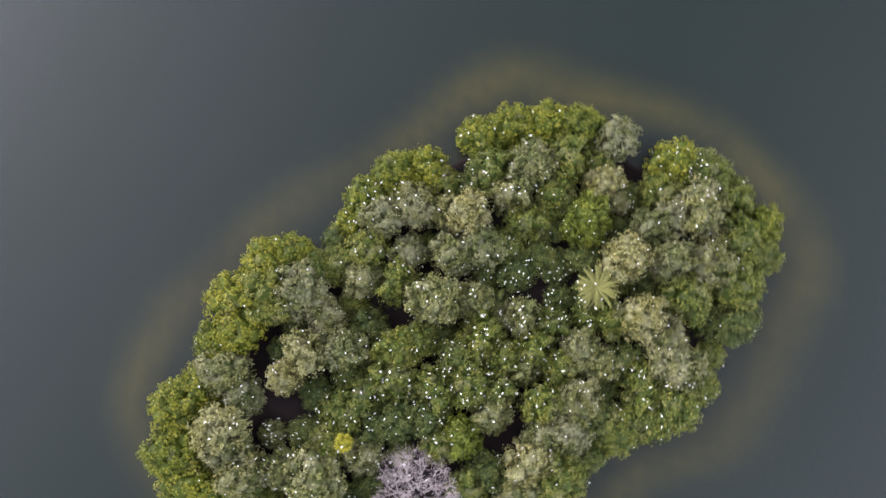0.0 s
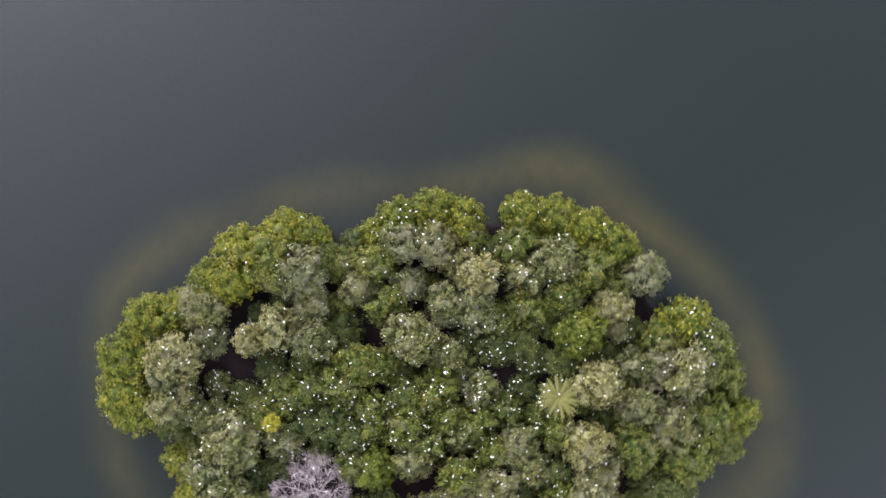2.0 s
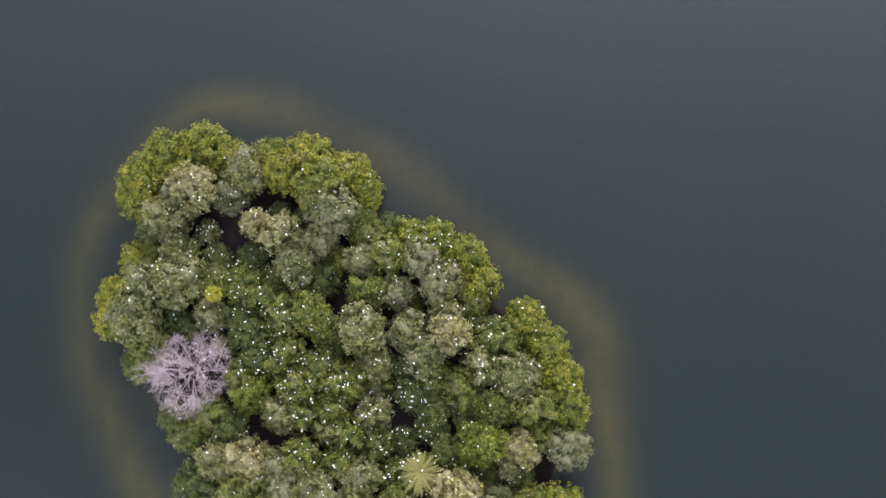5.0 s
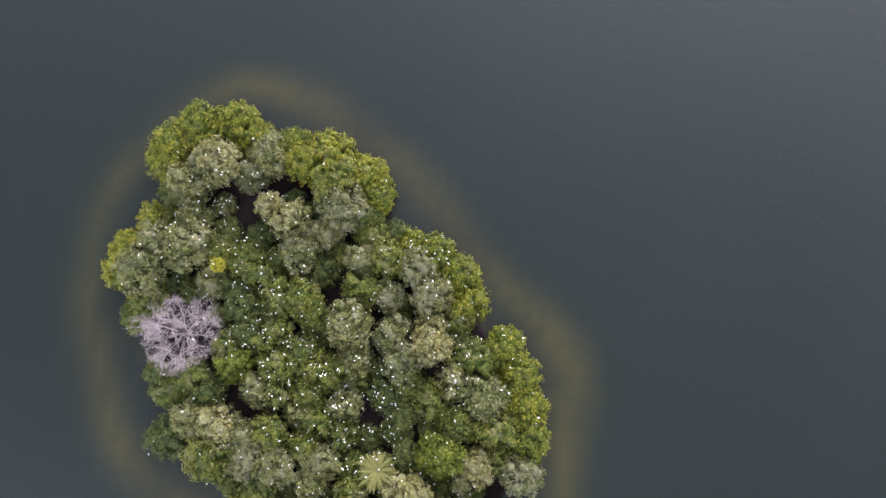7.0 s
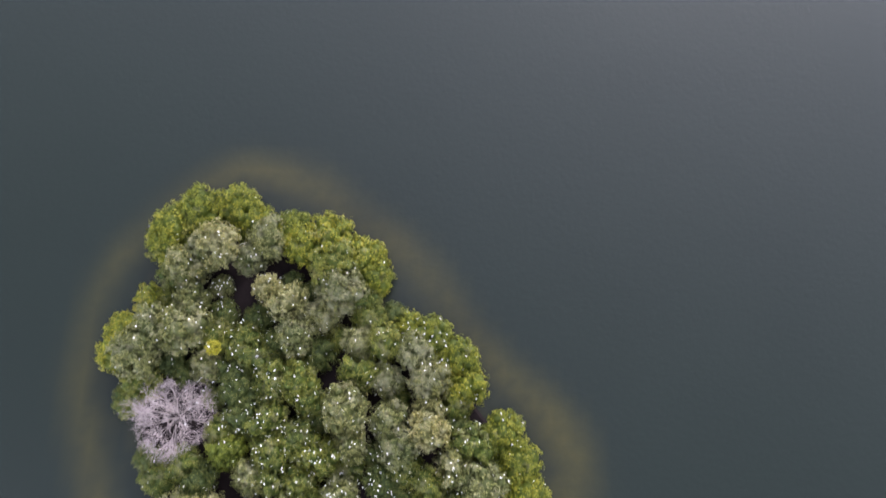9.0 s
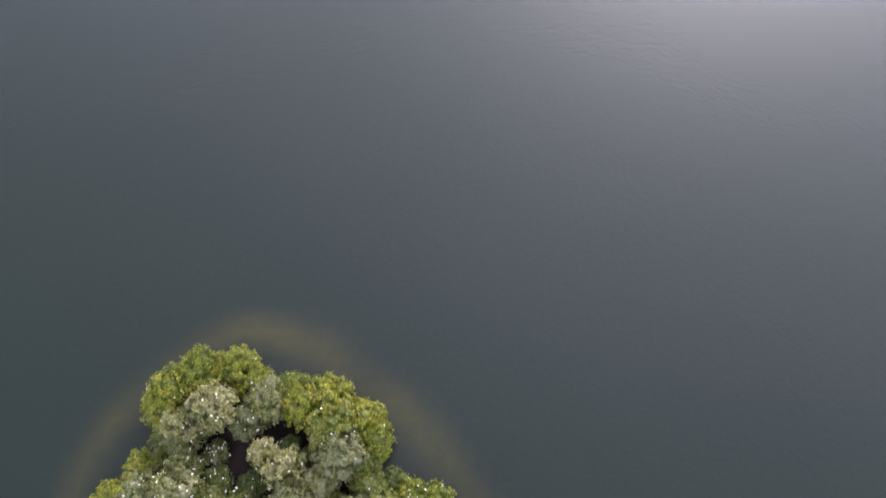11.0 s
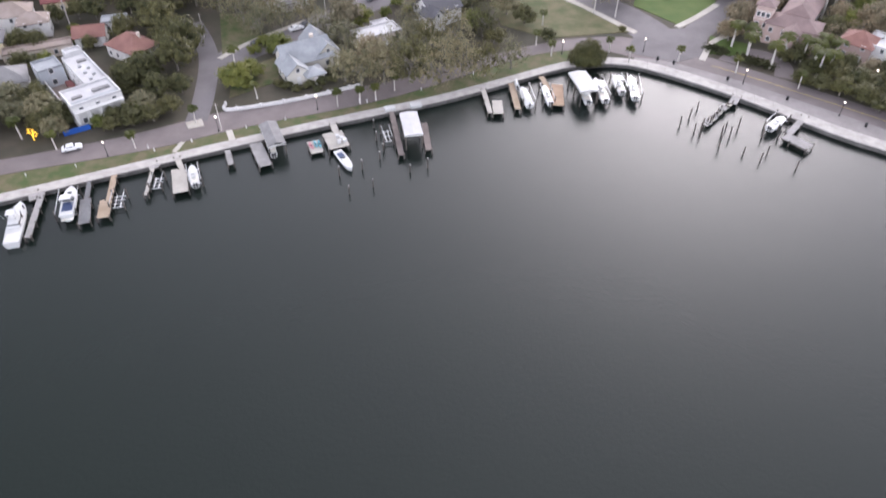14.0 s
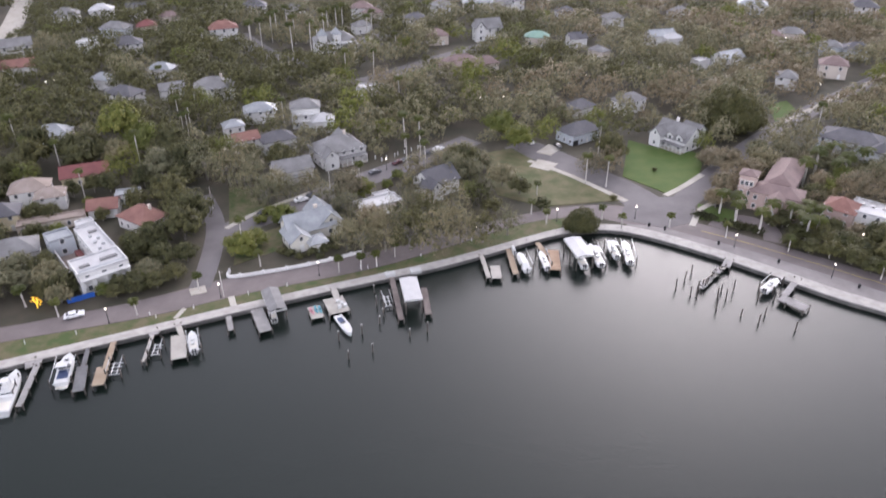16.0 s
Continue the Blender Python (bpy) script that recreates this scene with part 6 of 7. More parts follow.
for k in range(3):
    part("skylight", box(bmesh.new(), -4 + 3 * k, 1.0, 5.75, 1.0, 1.0, 0.25, bevel=0.04), "glass", h)
h = house(137.9, 223.9, 22, 13, -38, 5.4, "hip", "roof_dark", "blue_wall", "large blue-grey house with dark hip roofs", 3.0, size=0.96)
body(h, 10, -5, 8, 9, 5.0, "hip", "roof_dark", "blue_wall", 2.4, door=False)
# far town
h = house(-65.8, 361.8, 18, 10, 22, 6.4, "hip", "roof_grey", "white_wall", "white mansion with turrets and tall columns", pace=4, size=1.12)
for u in (-6, 0.5):
    t = body(h, u, -4, 3.4, 3.4, 9.5, "hip", "roof_metal", "white_wall", 3.0, door=False)
porch(h, 5, -6.5, 9, 3, 5.6, roof_material="roof_white", posts=6)
h = house(0.3, 321.8, 19, 12, 18, 4.6, "hip", "roof_pink", "beige_wall", "large low house with pinkish tiled hip roofs", pace=4, size=1.06)
body(h, 13, 2, 9, 8, 4.0, "hip", "roof_pink", "beige_wall", door=False)
h = house(15.1, 391.4, 12, 8, 19, 5.6, "gable", "roof_grey", "white_wall", "white gabled house far among the trees", 4.0, pace=4, size=1.15)
body(h, -5, -2, 4.5, 6, 6.0, "gable", "roof_grey", "white_wall", 3.4, door=False)
house(-39.0, 289.4, 11, 6, -5, 3.4, "flat", "roof_white", "white_wall", "low building with a white flat roof", pace=4, size=1.03)
house(-26.1, 414.7, 11, 8, 16, 5.4, "hip", "roof_dark", "white_wall", "white house with a grey roof", pace=4, size=1.18)
house(-12.8, 380.4, 10, 8, 15, 4.4, "hip", "roof_pink", "beige_wall", "beige house with a pink roof", pace=4, size=1.14)
house(41.4, 376.1, 11, 7, -9, 4.4, "hip", "roof_green", "beige_wall", "house with a faded green metal roof", pace=4, size=1.13)
house(11.5, 466.2, 15, 8, 9, 5.0, "hip", "roof_metal", "white_wall", "pale house at the edge of the far town", pace=4, size=1.24)
house(33.6, 469.6, 12, 8, 9, 5.0, "hip", "roof_grey", "white_wall", "pale house with a grey roof far off", pace=4, size=1.24)
house(-61.9, 449.9, 11, 8, 9, 5.0, "hip", "roof_pink", "white_wall", "pale house with a pinkish roof far off", pace=4, size=1.22)
house(-12.1, 454.4, 10, 7, 9, 5.0, "hip", "roof_grey", "white_wall", "white house with a grey roof far off", pace=4, size=1.23)
house(-131.4, 456.2, 12, 8, 9, 5.0, "hip", "roof_dark", "white_wall", "white house with a grey roof far off", pace=4, size=1.23)
house(129.4, 333.7, 12, 8, 30, 4.6, "gable", "roof_metal", "white_wall", "pale house with a light gable roof", pace=4, size=1.07)
house(115.5, 330.8, 7, 5, 30, 3.6, "flat", "roof_white", "white_wall", "small white building among trees", pace=4, size=1.07)
house(171.9, 316.6, 11, 9, -22, 6.0, "hip", "roof_pink", "beige_wall", "beige villa with a light stucco tower", pace=4, size=1.05)
house(187.9, 354.6, 9, 7, -23, 4.6, "hip", "roof_grey", "blue_wall", "house with a grey roof", pace=4, size=1.09)
house(198.0, 349.2, 11, 8, -23, 4.6, "hip", "roof_dark", "blue_wall", "house with a broad grey roof", pace=4, size=1.08)
house(166.6, 374.9, 9, 7, -17, 4.6, "hip", "roof_pink", "beige_wall", "house with a dull pink roof", pace=4, size=1.12)
house(180.1, 384.8, 11, 7, -17, 4.0, "hip", "roof_grey", "beige_wall", "house with a grey roof", pace=4, size=1.13)
house(107.5, 377.8, 12, 7, 15, 4.6, "gable", "roof_metal", "white_wall", "white cottage with a light roof", pace=4, size=1.13)
house(90.6, 422.3, 9, 7, 15, 4.4, "hip", "roof_grey", "white_wall", "small pale house far off", pace=4, size=1.18)
house(62.1, 373.4, 8, 7, 15, 4.4, "gable", "roof_dark", "white_wall", "small dark-roofed house far off", pace=4, size=1.12)
house(144.0, 299.4, 8, 8, -22, 5.2, "hip", "roof_grey", "white_wall", "small white house with a pale hip roof", pace=4, size=1.03)
house(247.3, 445.3, 14, 9, -18, 5.4, "hip", "roof_dark", "white_wall", "white house with grey roofs far off", pace=4, size=1.20)
house(182.9, 453.2, 14, 9, -18, 5.4, "hip", "roof_metal", "white_wall", "pale grey house far off", pace=4, size=1.22)
house(112.9, 372.8, 8, 6, 15, 4.4, "hip", "roof_white", "white_wall", "small white house with a pale roof", pace=4, size=1.12)

house(-178.4, 433.8, 11, 7, 38, 4.6, "hip", "roof_pink", "beige_wall", "beige house with a pinkish hip roof among trees", pace=4)
house(-149.8, 283.9, 8, 5, -52, 3.8, "hip", "roof_grey", "white_wall", "white house with a grey shingle hip roof among trees", pace=4)
house(-124.5, 285.4, 10, 7, 30, 4.6, "gable", "roof_grey", "white_wall", "white house with a grey gable roof among trees", pace=4)
house(-53.9, 441.6, 11, 8, 34, 4.6, "hip", "roof_pink", "beige_wall", "beige house with a pinkish hip roof among trees", pace=4)
house(26.0, 464.5, 13, 9, 38, 4.6, "hip", "roof_grey", "white_wall", "white house with a grey hip roof among trees", pace=4)
house(133.9, 317.1, 5, 5, -52, 3.8, "flat", "roof_white", "white_wall", "white house with a white flat roof among trees", pace=4)
house(-105.8, 454.4, 12, 8, 30, 4.6, "hip", "roof_grey", "white_wall", "white house with a grey hip roof among trees", pace=4)
house(65.1, 443.0, 11, 8, 34, 4.6, "hip", "roof_dark", "white_wall", "white house with a grey shingle hip roof among trees", pace=4)
house(134.2, 441.9, 12, 8, 38, 4.6, "hip", "roof_grey", "white_wall", "white house with a grey hip roof among trees", pace=4)
house(70.0, 348.2, 9, 6, -52, 4.6, "hip", "roof_grey", "beige_wall", "beige house with a grey hip roof among trees", pace=4)
house(-56.7, 406.2, 10, 7, 30, 4.6, "hip", "roof_grey", "white_wall", "white house with a grey hip roof among trees", pace=4)

# ---- cars ----
def car_bm(L=4.5, W=1.8):
    bm = bmesh.new()
    prof = [(-L / 2, 0.45), (-L / 2 + 0.05, 0.85), (-L * 0.36, 0.98), (-L * 0.24, 1.38), (L * 0.08, 1.42), (L * 0.22, 0.98), (L * 0.46, 0.82), (L / 2, 0.6), (L / 2, 0.35), (-L / 2, 0.3)]
    side = []
    for s in (-1, 1):
        side.append([bm.verts.new((s * (W / 2 - (0.22 if z > 1.1 else 0.0)), y, z)) for y, z in prof])
    bm.faces.new(side[0]), bm.faces.new(side[1][::-1])
    n = len(prof)
    for i in range(n):
        bm.faces.new((side[0][i], side[0][(i + 1) % n], side[1][(i + 1) % n], side[1][i]))
    bmesh.ops.recalc_face_normals(bm, faces=bm.faces)
    bmesh.ops.bevel(bm, geom=[e for e in bm.edges], offset=0.05, segments=1, affect="EDGES")
    return bm


def car(x, y, rot, material, label, group="cars on the streets"):
    thing = tagged(empty("car", x, y, 1.27, rot), label, "car", group)
    b = part("body", car_bm(), material, thing)
    bm = bmesh.new()
    box(bm, 0, 0.72, 1.2, 1.36, 0.5, 0.05, tilt=-38)
    part("windscreen", bm, "glass", b)
    part("rear_window", box(bmesh.new(), 0, -1.36, 1.2, 1.36, 0.5, 0.05, tilt=40), "glass", b)
    for s in (-1, 1):
        part("side_window", box(bmesh.new(), s * 0.80, -0.35, 1.17, 0.05, 1.5, 0.3), "glass", b)
        for yy in (-1.35, 1.35):
            bm = tube(bmesh.new(), (s * 0.68, yy, 0.32), (s * 0.92, yy, 0.32), 0.32, 0.32, 12)
            w2 = part("wheel", bm, "black", thing)
            part("rim", tube(bmesh.new(), (s * 0.92, yy, 0.32), (s * 0.935, yy, 0.32), 0.19, 0.17, 10), "aluminium", w2)
    return thing


car(-90.2, 120.9, -65, "car_white", "white hatchback driving along the bayfront road")
car(-58.0, 173.8, -56, "car_black", "dark car parked beside the street")
car(-46.1, 185.8, -56, "car_grey", "silver-grey car parked beside the street")
car(-28.3, 204.3, -51, "car_grey", "grey car parked at the kerb")
car(-21.1, 212.4, -46, "car_red", "dark red car parked at the kerb")
car(-16.5, 216.4, -46, "car_black", "dark car parked at the kerb")
car(-11.4, 220.5, -46, "car_grey", "grey car parked at the kerb")
car(-7.7, 224.8, -46, "car_white", "white car parked at the kerb")
car(-48.8, 183.0, -56, "car_white", "white van-like car in a driveway")
car(-18.3, 214.4, -46, "car_grey", "dark grey car parked at the kerb")
car(25.4, 232.0, 30, "car_white", "white car standing on the wide street")
car(35.1, 227.6, 20, "car_black", "dark car before an open garage")
car(137.9, 263.2, -62, "car_white", "white car on the far street")


# ---- street lamps, poles, walls ----
def lamp(x, y, label="slim street lamp with a lit globe", h=3.9):
    thing = tagged(empty("street_lamp", x, y, 1.25), label, "street lamp", "street lamps")
    part("base", tube(bmesh.new(), (0, 0, 0), (0, 0, 0.6), 0.2, 0.12, 8), "black", thing)
    part("post", tube(bmesh.new(), (0, 0, 0.6), (0, 0, h - 0.3), 0.07, 0.055, 6), "black", thing)
    bm = bmesh.new()
    bmesh.ops.create_icosphere(bm, subdivisions=2, radius=0.21, matrix=Matrix.Translation((0, 0, h)))
    part("globe", bm, "lamp_glow", thing, "glowing white globe", True)
    part("finial", tube(bmesh.new(), (0, 0, h + 0.25), (0, 0, h + 0.45), 0.1, 0.02, 6), "black", thing)


for p in ((-81.0, 118.5), (-58.2, 129.4), (-35.9, 139.6), (4.4, 158.8), (28.0, 169.9), (51.0, 171.8), (74.1, 154.9), (93.4, 139.7)):
    lamp(*p)
for p in ((-131.0, 234.0), (-88.0, 198.6), (-185.1, 295.9), (-182.4, 298.5), (-84.0, 283.4), (17.9, 274.1), (8.4, 272.6), (56.8, 304.6), (84.5, 295.9), (101.1, 204.4), (119.3, 220.2), (100.8, 215.0), (107.9, 155.5), (-24.7, 207.3), (172.7, 373.2), (155.5, 291.4)):
    lamp(*p, "street lamp with a lit globe among the trees")


def sign_post(x, y, h=7.5, label="tall slim grey pole beside the road"):
    thing = tagged(empty("utility_pole", x, y, 1.2), label, "pole", "poles")
    part("shaft", tube(bmesh.new(), (0, 0, 0), (0, 0, h), 0.13, 0.09, 6), "palm_bark", thing)
    part("crossarm", box(bmesh.new(), 0, 0, h - 0.5, 1.4, 0.1, 0.1), "bark", thing)


for p in ((-57.6, 129.8), (-40.9, 189.5), (-46.2, 219.9), (-74.7, 177.5)):
    sign_post(*p)

# low white wall along the road
line = smooth_line([(-59.3, 140.9), (-59.6, 138.6), (-57.6, 138.2), (-48.4, 141.0), (-37.6, 145.4), (-26.5, 151.1)], 40, 1)
wall = link_mesh("garden_wall", ribbon(bmesh.new(), offset_line(line, 0.18), offset_line(line, -0.18), 1.1, 2.1), "white_wall")
tagged(wall, "low white rendered garden wall along the road", "garden wall")
for i in range(0, 40, 6):
    part("pier", box(bmesh.new(), line[i][0], line[i][1], 1.75, 0.5, 0.5, 1.3, bevel=0.03), "white_wall", wall)

# flat kerb island at the side street
bm = prism(bmesh.new(), [(-67.3, 132.9), (-63.7, 134.6), (-62.3, 131.6), (-65.7, 130.0)], 1.0, 1.36)
structure("crossing_slab", bm, "path", "pale concrete slab at the street corner", "pavement")


def hedge(pts, width, h, label):
    mid = smooth_line(pts, max(8, len(pts) * 5))
    rng = np.random.default_rng(len(pts))
    V, F = [], []
    for p in mid:
        for k in range(60):
            c = np.array([*(p + rng.normal(size=2) * width * 0.3), GROUND + h * math.sqrt(rng.random())])
            a, b = rng.normal(size=3) * 0.22, rng.normal(size=3) * 0.16
            j = len(V)
            V.extend([c - a, c + b, c + a, c - b])
            F.append((j, j + 1, j + 2, j + 3))
    tagged(put("hedge", mesh_of("hedge", V, F, "oak_green")), label, "hedge", kind="stuff")


hedge([(76.4, 167.7), (80.2, 166.2), (83.8, 162.9)], 3.4, 1.3, "clipped dark green hedge bed in the villa drive")
hedge([(69.8, 174.0), (73.3, 171.2)], 3.0, 1.2, "clipped green hedge at the street corner")


def litter_bin(x, y):
    thing = tagged(empty("litter_bin", x, y, 1.36), "dark round litter bin on the quay walk", "litter bin", "litter bins")
    part("body", tube(bmesh.new(), (0, 0, 0), (0, 0, 0.9), 0.32, 0.36, 10), "black", thing)
    part("lid", tube(bmesh.new(), (0, 0, 0.9), (0, 0, 1.1), 0.38, 0.16, 10), "black", thing)


for p in ((58.0, 164.9), (70.4, 156.5), (82.9, 146.8), (97.9, 134.9), (54.0, 167.0)):
    litter_bin(*p)


def stake(x, y):
    ob = link_mesh("marker_stake", box(bmesh.new(), 0, 0, 0.5, 0.22, 0.08, 1.0, bevel=0.03), "trim")
    ob.location = (x, y, 1.33)
    tagged(ob, "small white marker stake in the grass verge", "marker stake", "marker stakes")


for p in ((-96.3, 110.4), (-86.5, 114.0), (-72.7, 121.7), (-70.8, 120.5), (-63.2, 124.4), (-51.7, 130.4), (-43.0, 134.4), (-25.8, 143.3), (-23.8, 142.9), (-10.4, 149.3), (3.2, 157.8)):
    stake(*p)

house(-117.6, 165.8, 20, 5, 25, 2.8, "flat", "roof_brown", "beige_wall", "long low garage row with a brown flat roof", size=0.89)


def pillar(x, y):
    ob = link_mesh("pillar", box(bmesh.new(), 0, 0, 0.6, 0.36, 0.36, 1.2, bevel=0.04), "white_wall")
    part("cap", box(bmesh.new(), 0, 0, 1.25, 0.46, 0.46, 0.1, bevel=0.03), "trim", ob)
    ob.location = (x, y, 1.2)
    tagged(ob, "square white fence pillar along the street", "pillar", "fence pillars")


for p in ((-33.9, 226.1), (-29.5, 216.7), (-27.0, 214.7), (-25.5, 216.6), (-22.8, 218.6), (-21.9, 220.2), (-19.6, 221.8), (-17.3, 223.9), (-15.1, 226.1), (-13.1, 228.3)):
    pillar(*p)

sail = tagged(empty("shade_canopy", -97.5, 215.5, 1.2, 25), "white fabric shade canopy among the oaks", "canopy")
part("fabric", box(bmesh.new(), 0, 0, 3.4, 4.2, 3.0, 0.08, tilt=14, bevel=0.03), "canvas", sail)
for sx in (-1, 1):
    for sy in (-1, 1):
        part("post", tube(bmesh.new(), (sx * 1.9, sy * 1.3, 0), (sx * 1.9, sy * 1.3, 3.4 + sy * 0.3), 0.06, 0.06, 6), "aluminium", sail)


# ---- trees of the town ----
def oak(x, y, r, tone, tall=1.0, sparse=False, label="", shape=None):
    if in_house(x, y):
        return
    words = {"grey": "grey-green", "brown": "brownish", "green": "dark green", "bright": "bright green", "deep": "deep green"}[tone]
    plant("oak_tree", shape or (WISPY if sparse else OAK), OAK_WOOD, x, y, r, GROUND, "oak_" + tone,
          label or f"{words} {'thin-leaved' if sparse else 'spreading'} street tree with forked limbs", "tree", "trees of the bayfront", tall)


def shrub(x, y, r, tone="green"):
    plant("shrub", SHRUB, None, x, y, r, GROUND, "oak_" + tone, "rounded leafy garden shrub", "shrub", "garden shrubs")


# leaning green tree at the quay's corner
oak(34.1, 164.7, 5.4, "deep", 1.0, False, "dense green tree overhanging the seawall corner", GRAND)
# grey oaks along the bayfront
for x, y, r, s in ((-25.9, 149.8, 6.5, 1), (-20.1, 152.3, 6.1, 0), (-13.4, 152.9, 6.7, 1), (-6.7, 152.4, 6.5, 1), (0.1, 156.2, 6.1, 1), (6.2, 157.2, 5.1, 1),
                   (13.3, 161.2, 4.7, 1), (-2.3, 170.8, 5.9, 0), (6.0, 180.1, 5.3, 1), (-18.0, 163.7, 5.4, 1), (-30.7, 153.8, 4.7, 1), (-9.5, 167.1, 5.6, 0)):
    oak(x, y, r * 0.96, ("grey", "grey", "green")[len(WHERE_TREES) % 3], 1.12, True, "pale grey-green feathery street tree by the seawall", WISPY)
for x, y, r in ((13.5, 194.6, 5.0), (18.5, 188.2, 3.8), (9.3, 176.3, 3.6), (2.9, 199.0, 5.0), (6.8, 208.3, 4.6), (24.6, 178.3, 2.7)):
    oak(x, y, r, "green" if r < 4 else "grey", 0.85)
# notable crowns
oak(-121.5, 227.9, 8.5, "bright", 1.1)
oak(-111.6, 220.7, 7.3, "bright", 1.0)
oak(-100.9, 218.1, 7.3, "green")
oak(-58.6, 150.6, 4.9, "bright", 0.8)
oak(-56.0, 155.2, 4.1, "bright", 0.75)
oak(-51.4, 169.4, 4.2, "bright", 0.8)
oak(102.1, 245.6, 13.2, "deep", 1.0, False, "huge dark green spreading oak beyond the lawn", GRAND)
oak(87.2, 203.9, 6.0, "brown", 0.9)
oak(84.2, 211.1, 4.9, "brown", 0.9)
oak(-126.4, 246.9, 7.0, "green")
oak(14.8, 240.7, 6.9, "bright", 0.85)
oak(21.1, 226.4, 6.3, "bright", 0.85)
oak(-30.4, 186.0, 4.3, "bright", 0.8)
oak(43.4, 203.8, 5.0, "brown", 0.9, True)
oak(49.3, 206.1, 5.0, "brown", 0.9, True)
for x, y, r in ((-86.6, 177.7, 6.3), (-76.9, 168.4, 6.3), (-76.6, 158.2, 5.8), (-82.3, 151.9, 4.7), (-86.1, 148.9, 4.3), (-76.9, 144.5, 4.0), (-91.4, 147.3, 3.8)):
    oak(x, y, r, "green")
for x, y, r in ((-74.1, 194.2, 6.9), (-65.5, 187.8, 6.4), (-82.8, 198.6, 6.5), (-74.3, 208.2, 6.2), (-58.5, 179.8, 4.9), (-53.4, 184.6, 4.7), (-46.9, 189.7, 4.3), (-58.4, 188.7, 4.7), (-54.6, 213.1, 5.1)):
    oak(x, y, r, "grey", 1.0, True, "", WISPY)
for x, y, r in ((-108.7, 132.0, 4.5), (-102.0, 133.4, 4.6), (-113.3, 138.6, 5.0), (-96.9, 130.9, 4.0), (-88.9, 134.8, 4.2), (-83.0, 137.5, 4.4), (-95.7, 140.1, 3.6)):
    oak(x, y, r, "green" if r < 4.4 else "grey", 0.85)
for x, y, r in ((-83.7, 129.1, 2.6), (-79.5, 131.6, 3.0), (-75.2, 133.5, 3.2), (-72.0, 137.4, 3.4), (-79.0, 138.4, 3.8), (-96.0, 126.7, 3.5)):
    oak(x, y, r, "green" if r < 3.5 else "grey", 0.8)
# dense planting east of the villa
for x, y, r in ((92.9, 152.2, 3.4), (97.0, 149.4, 3.6), (101.4, 146.2, 3.8), (103.9, 141.5, 3.6), (93.1, 159.9, 3.7), (98.0, 157.1, 3.9), (102.5, 153.6, 4.0), (106.4, 150.9, 4.2), (88.9, 155.0, 2.8),
                (93.0, 169.6, 3.1), (77.5, 182.5, 3.4), (106.2, 182.7, 4.2), (114.0, 192.9, 4.7), (122.0, 195.0, 4.7), (131.3, 199.5, 4.7), (105.3, 192.8, 3.8)):
    oak(x, y, r, "deep" if (r * 10) % 4 < 2 else "green", 0.75)
for x, y, r, tone in ((112.6, 184.9, 4.4, "bright"), (107.6, 182.6, 3.8, "green"), (119.0, 191.6, 4.8, "bright"), (107.8, 158.4, 3.6, "brown"), (112.4, 156.8, 3.8, "green"), (116.8, 157.4, 3.8, "brown"),
                      (103.4, 162.4, 3.2, "green"), (98.0, 164.0, 2.8, "bright"), (88.6, 167.2, 2.6, "green"), (76.4, 179.0, 3.8, "brown"), (81.0, 187.2, 4.6, "brown"), (91.4, 166.4, 2.4, "green")):
    oak(x, y, r, tone, 0.95)
shrub(64.8, 206.7, 1.0, "green")
for x, y, r, tone in ((-87.2, 130.6, 2.2, "bright"), (-84.4, 132.4, 2.6, "green"), (-81.4, 134.6, 2.8, "green"), (-78.8, 136.6, 2.6, "bright"), (-95.6, 129.8, 2.8, "green"), (-98.4, 133.0, 3.2, "green"),
                      (-91.0, 161.8, 2.8, "green"), (-86.4, 158.6, 3.4, "bright"), (-104.6, 169.6, 2.6, "green"), (-110.2, 172.6, 2.4, "bright"), (-84.6, 152.6, 3.4, "bright")):
    oak(x, y, r, tone, 0.9)
shrub(47.2, 184.9, 1.3, "green")
# garden greenery round the cottages
for x, y, r in ((-87.1, 140.7, 2.8), (-90.3, 136.0, 2.4), (-85.5, 145.5, 2.8), (-83.9, 150.8, 3.3)):
    oak(x, y, r, "green", 0.85)
for x, y, r in ((-32.3, 191.7, 2.4), (-20.5, 200.3, 2.6), (-23.2, 193.6, 2.2), (-60.6, 156.1, 2.7), (-56.1, 150.0, 2.4), (-56.3, 173.5, 2.5), (-57.8, 168.5, 2.3), (-53.0, 168.7, 1.9), (-114.5, 181.2, 1.9), (-42.9, 174.9, 1.9), (-16.8, 196.2, 1.9)):
    shrub(x, y, r, "bright")
for x, y in ((-116.9, 184.5), (-103.0, 236.4), (-149.5, 212.3), (-31.4, 189.9), (-58.8, 152.5), (-69.6, 254.6)):
    palm(TALL, x, y, "tall slender palm with a thin pale trunk", 0.75, group="tall palms")
for x, y, r in ((-45.3, 149.6, 1.8), (-42.6, 148.4, 1.6), (-39.6, 150.0, 1.9), (-36.5, 152.3, 2.0), (-33.6, 153.6, 1.7), (-39.4, 155.2, 1.6), (-34.9, 156.6, 2.1), (-47.8, 150.8, 1.6), (-37.2, 148.4, 1.3)):
    shrub(x, y, r, "green")
for x, y in ((-102.7, 243.3), (-158.9, 223.7), (-114.5, 380.8), (-134.4, 361.5), (-19.9, 227.7), (-14.5, 227.7), (-33.2, 360.2), (-76.6, 373.6), (-53.4, 315.9), (-40.8, 320.9), (-196.3, 362.2), (-133.6, 297.5), (-74.0, 256.9)):
    palm(TALL, x, y, "tall slender palm standing over the garden trees", random.uniform(0.8, 1.05), group="tall palms")
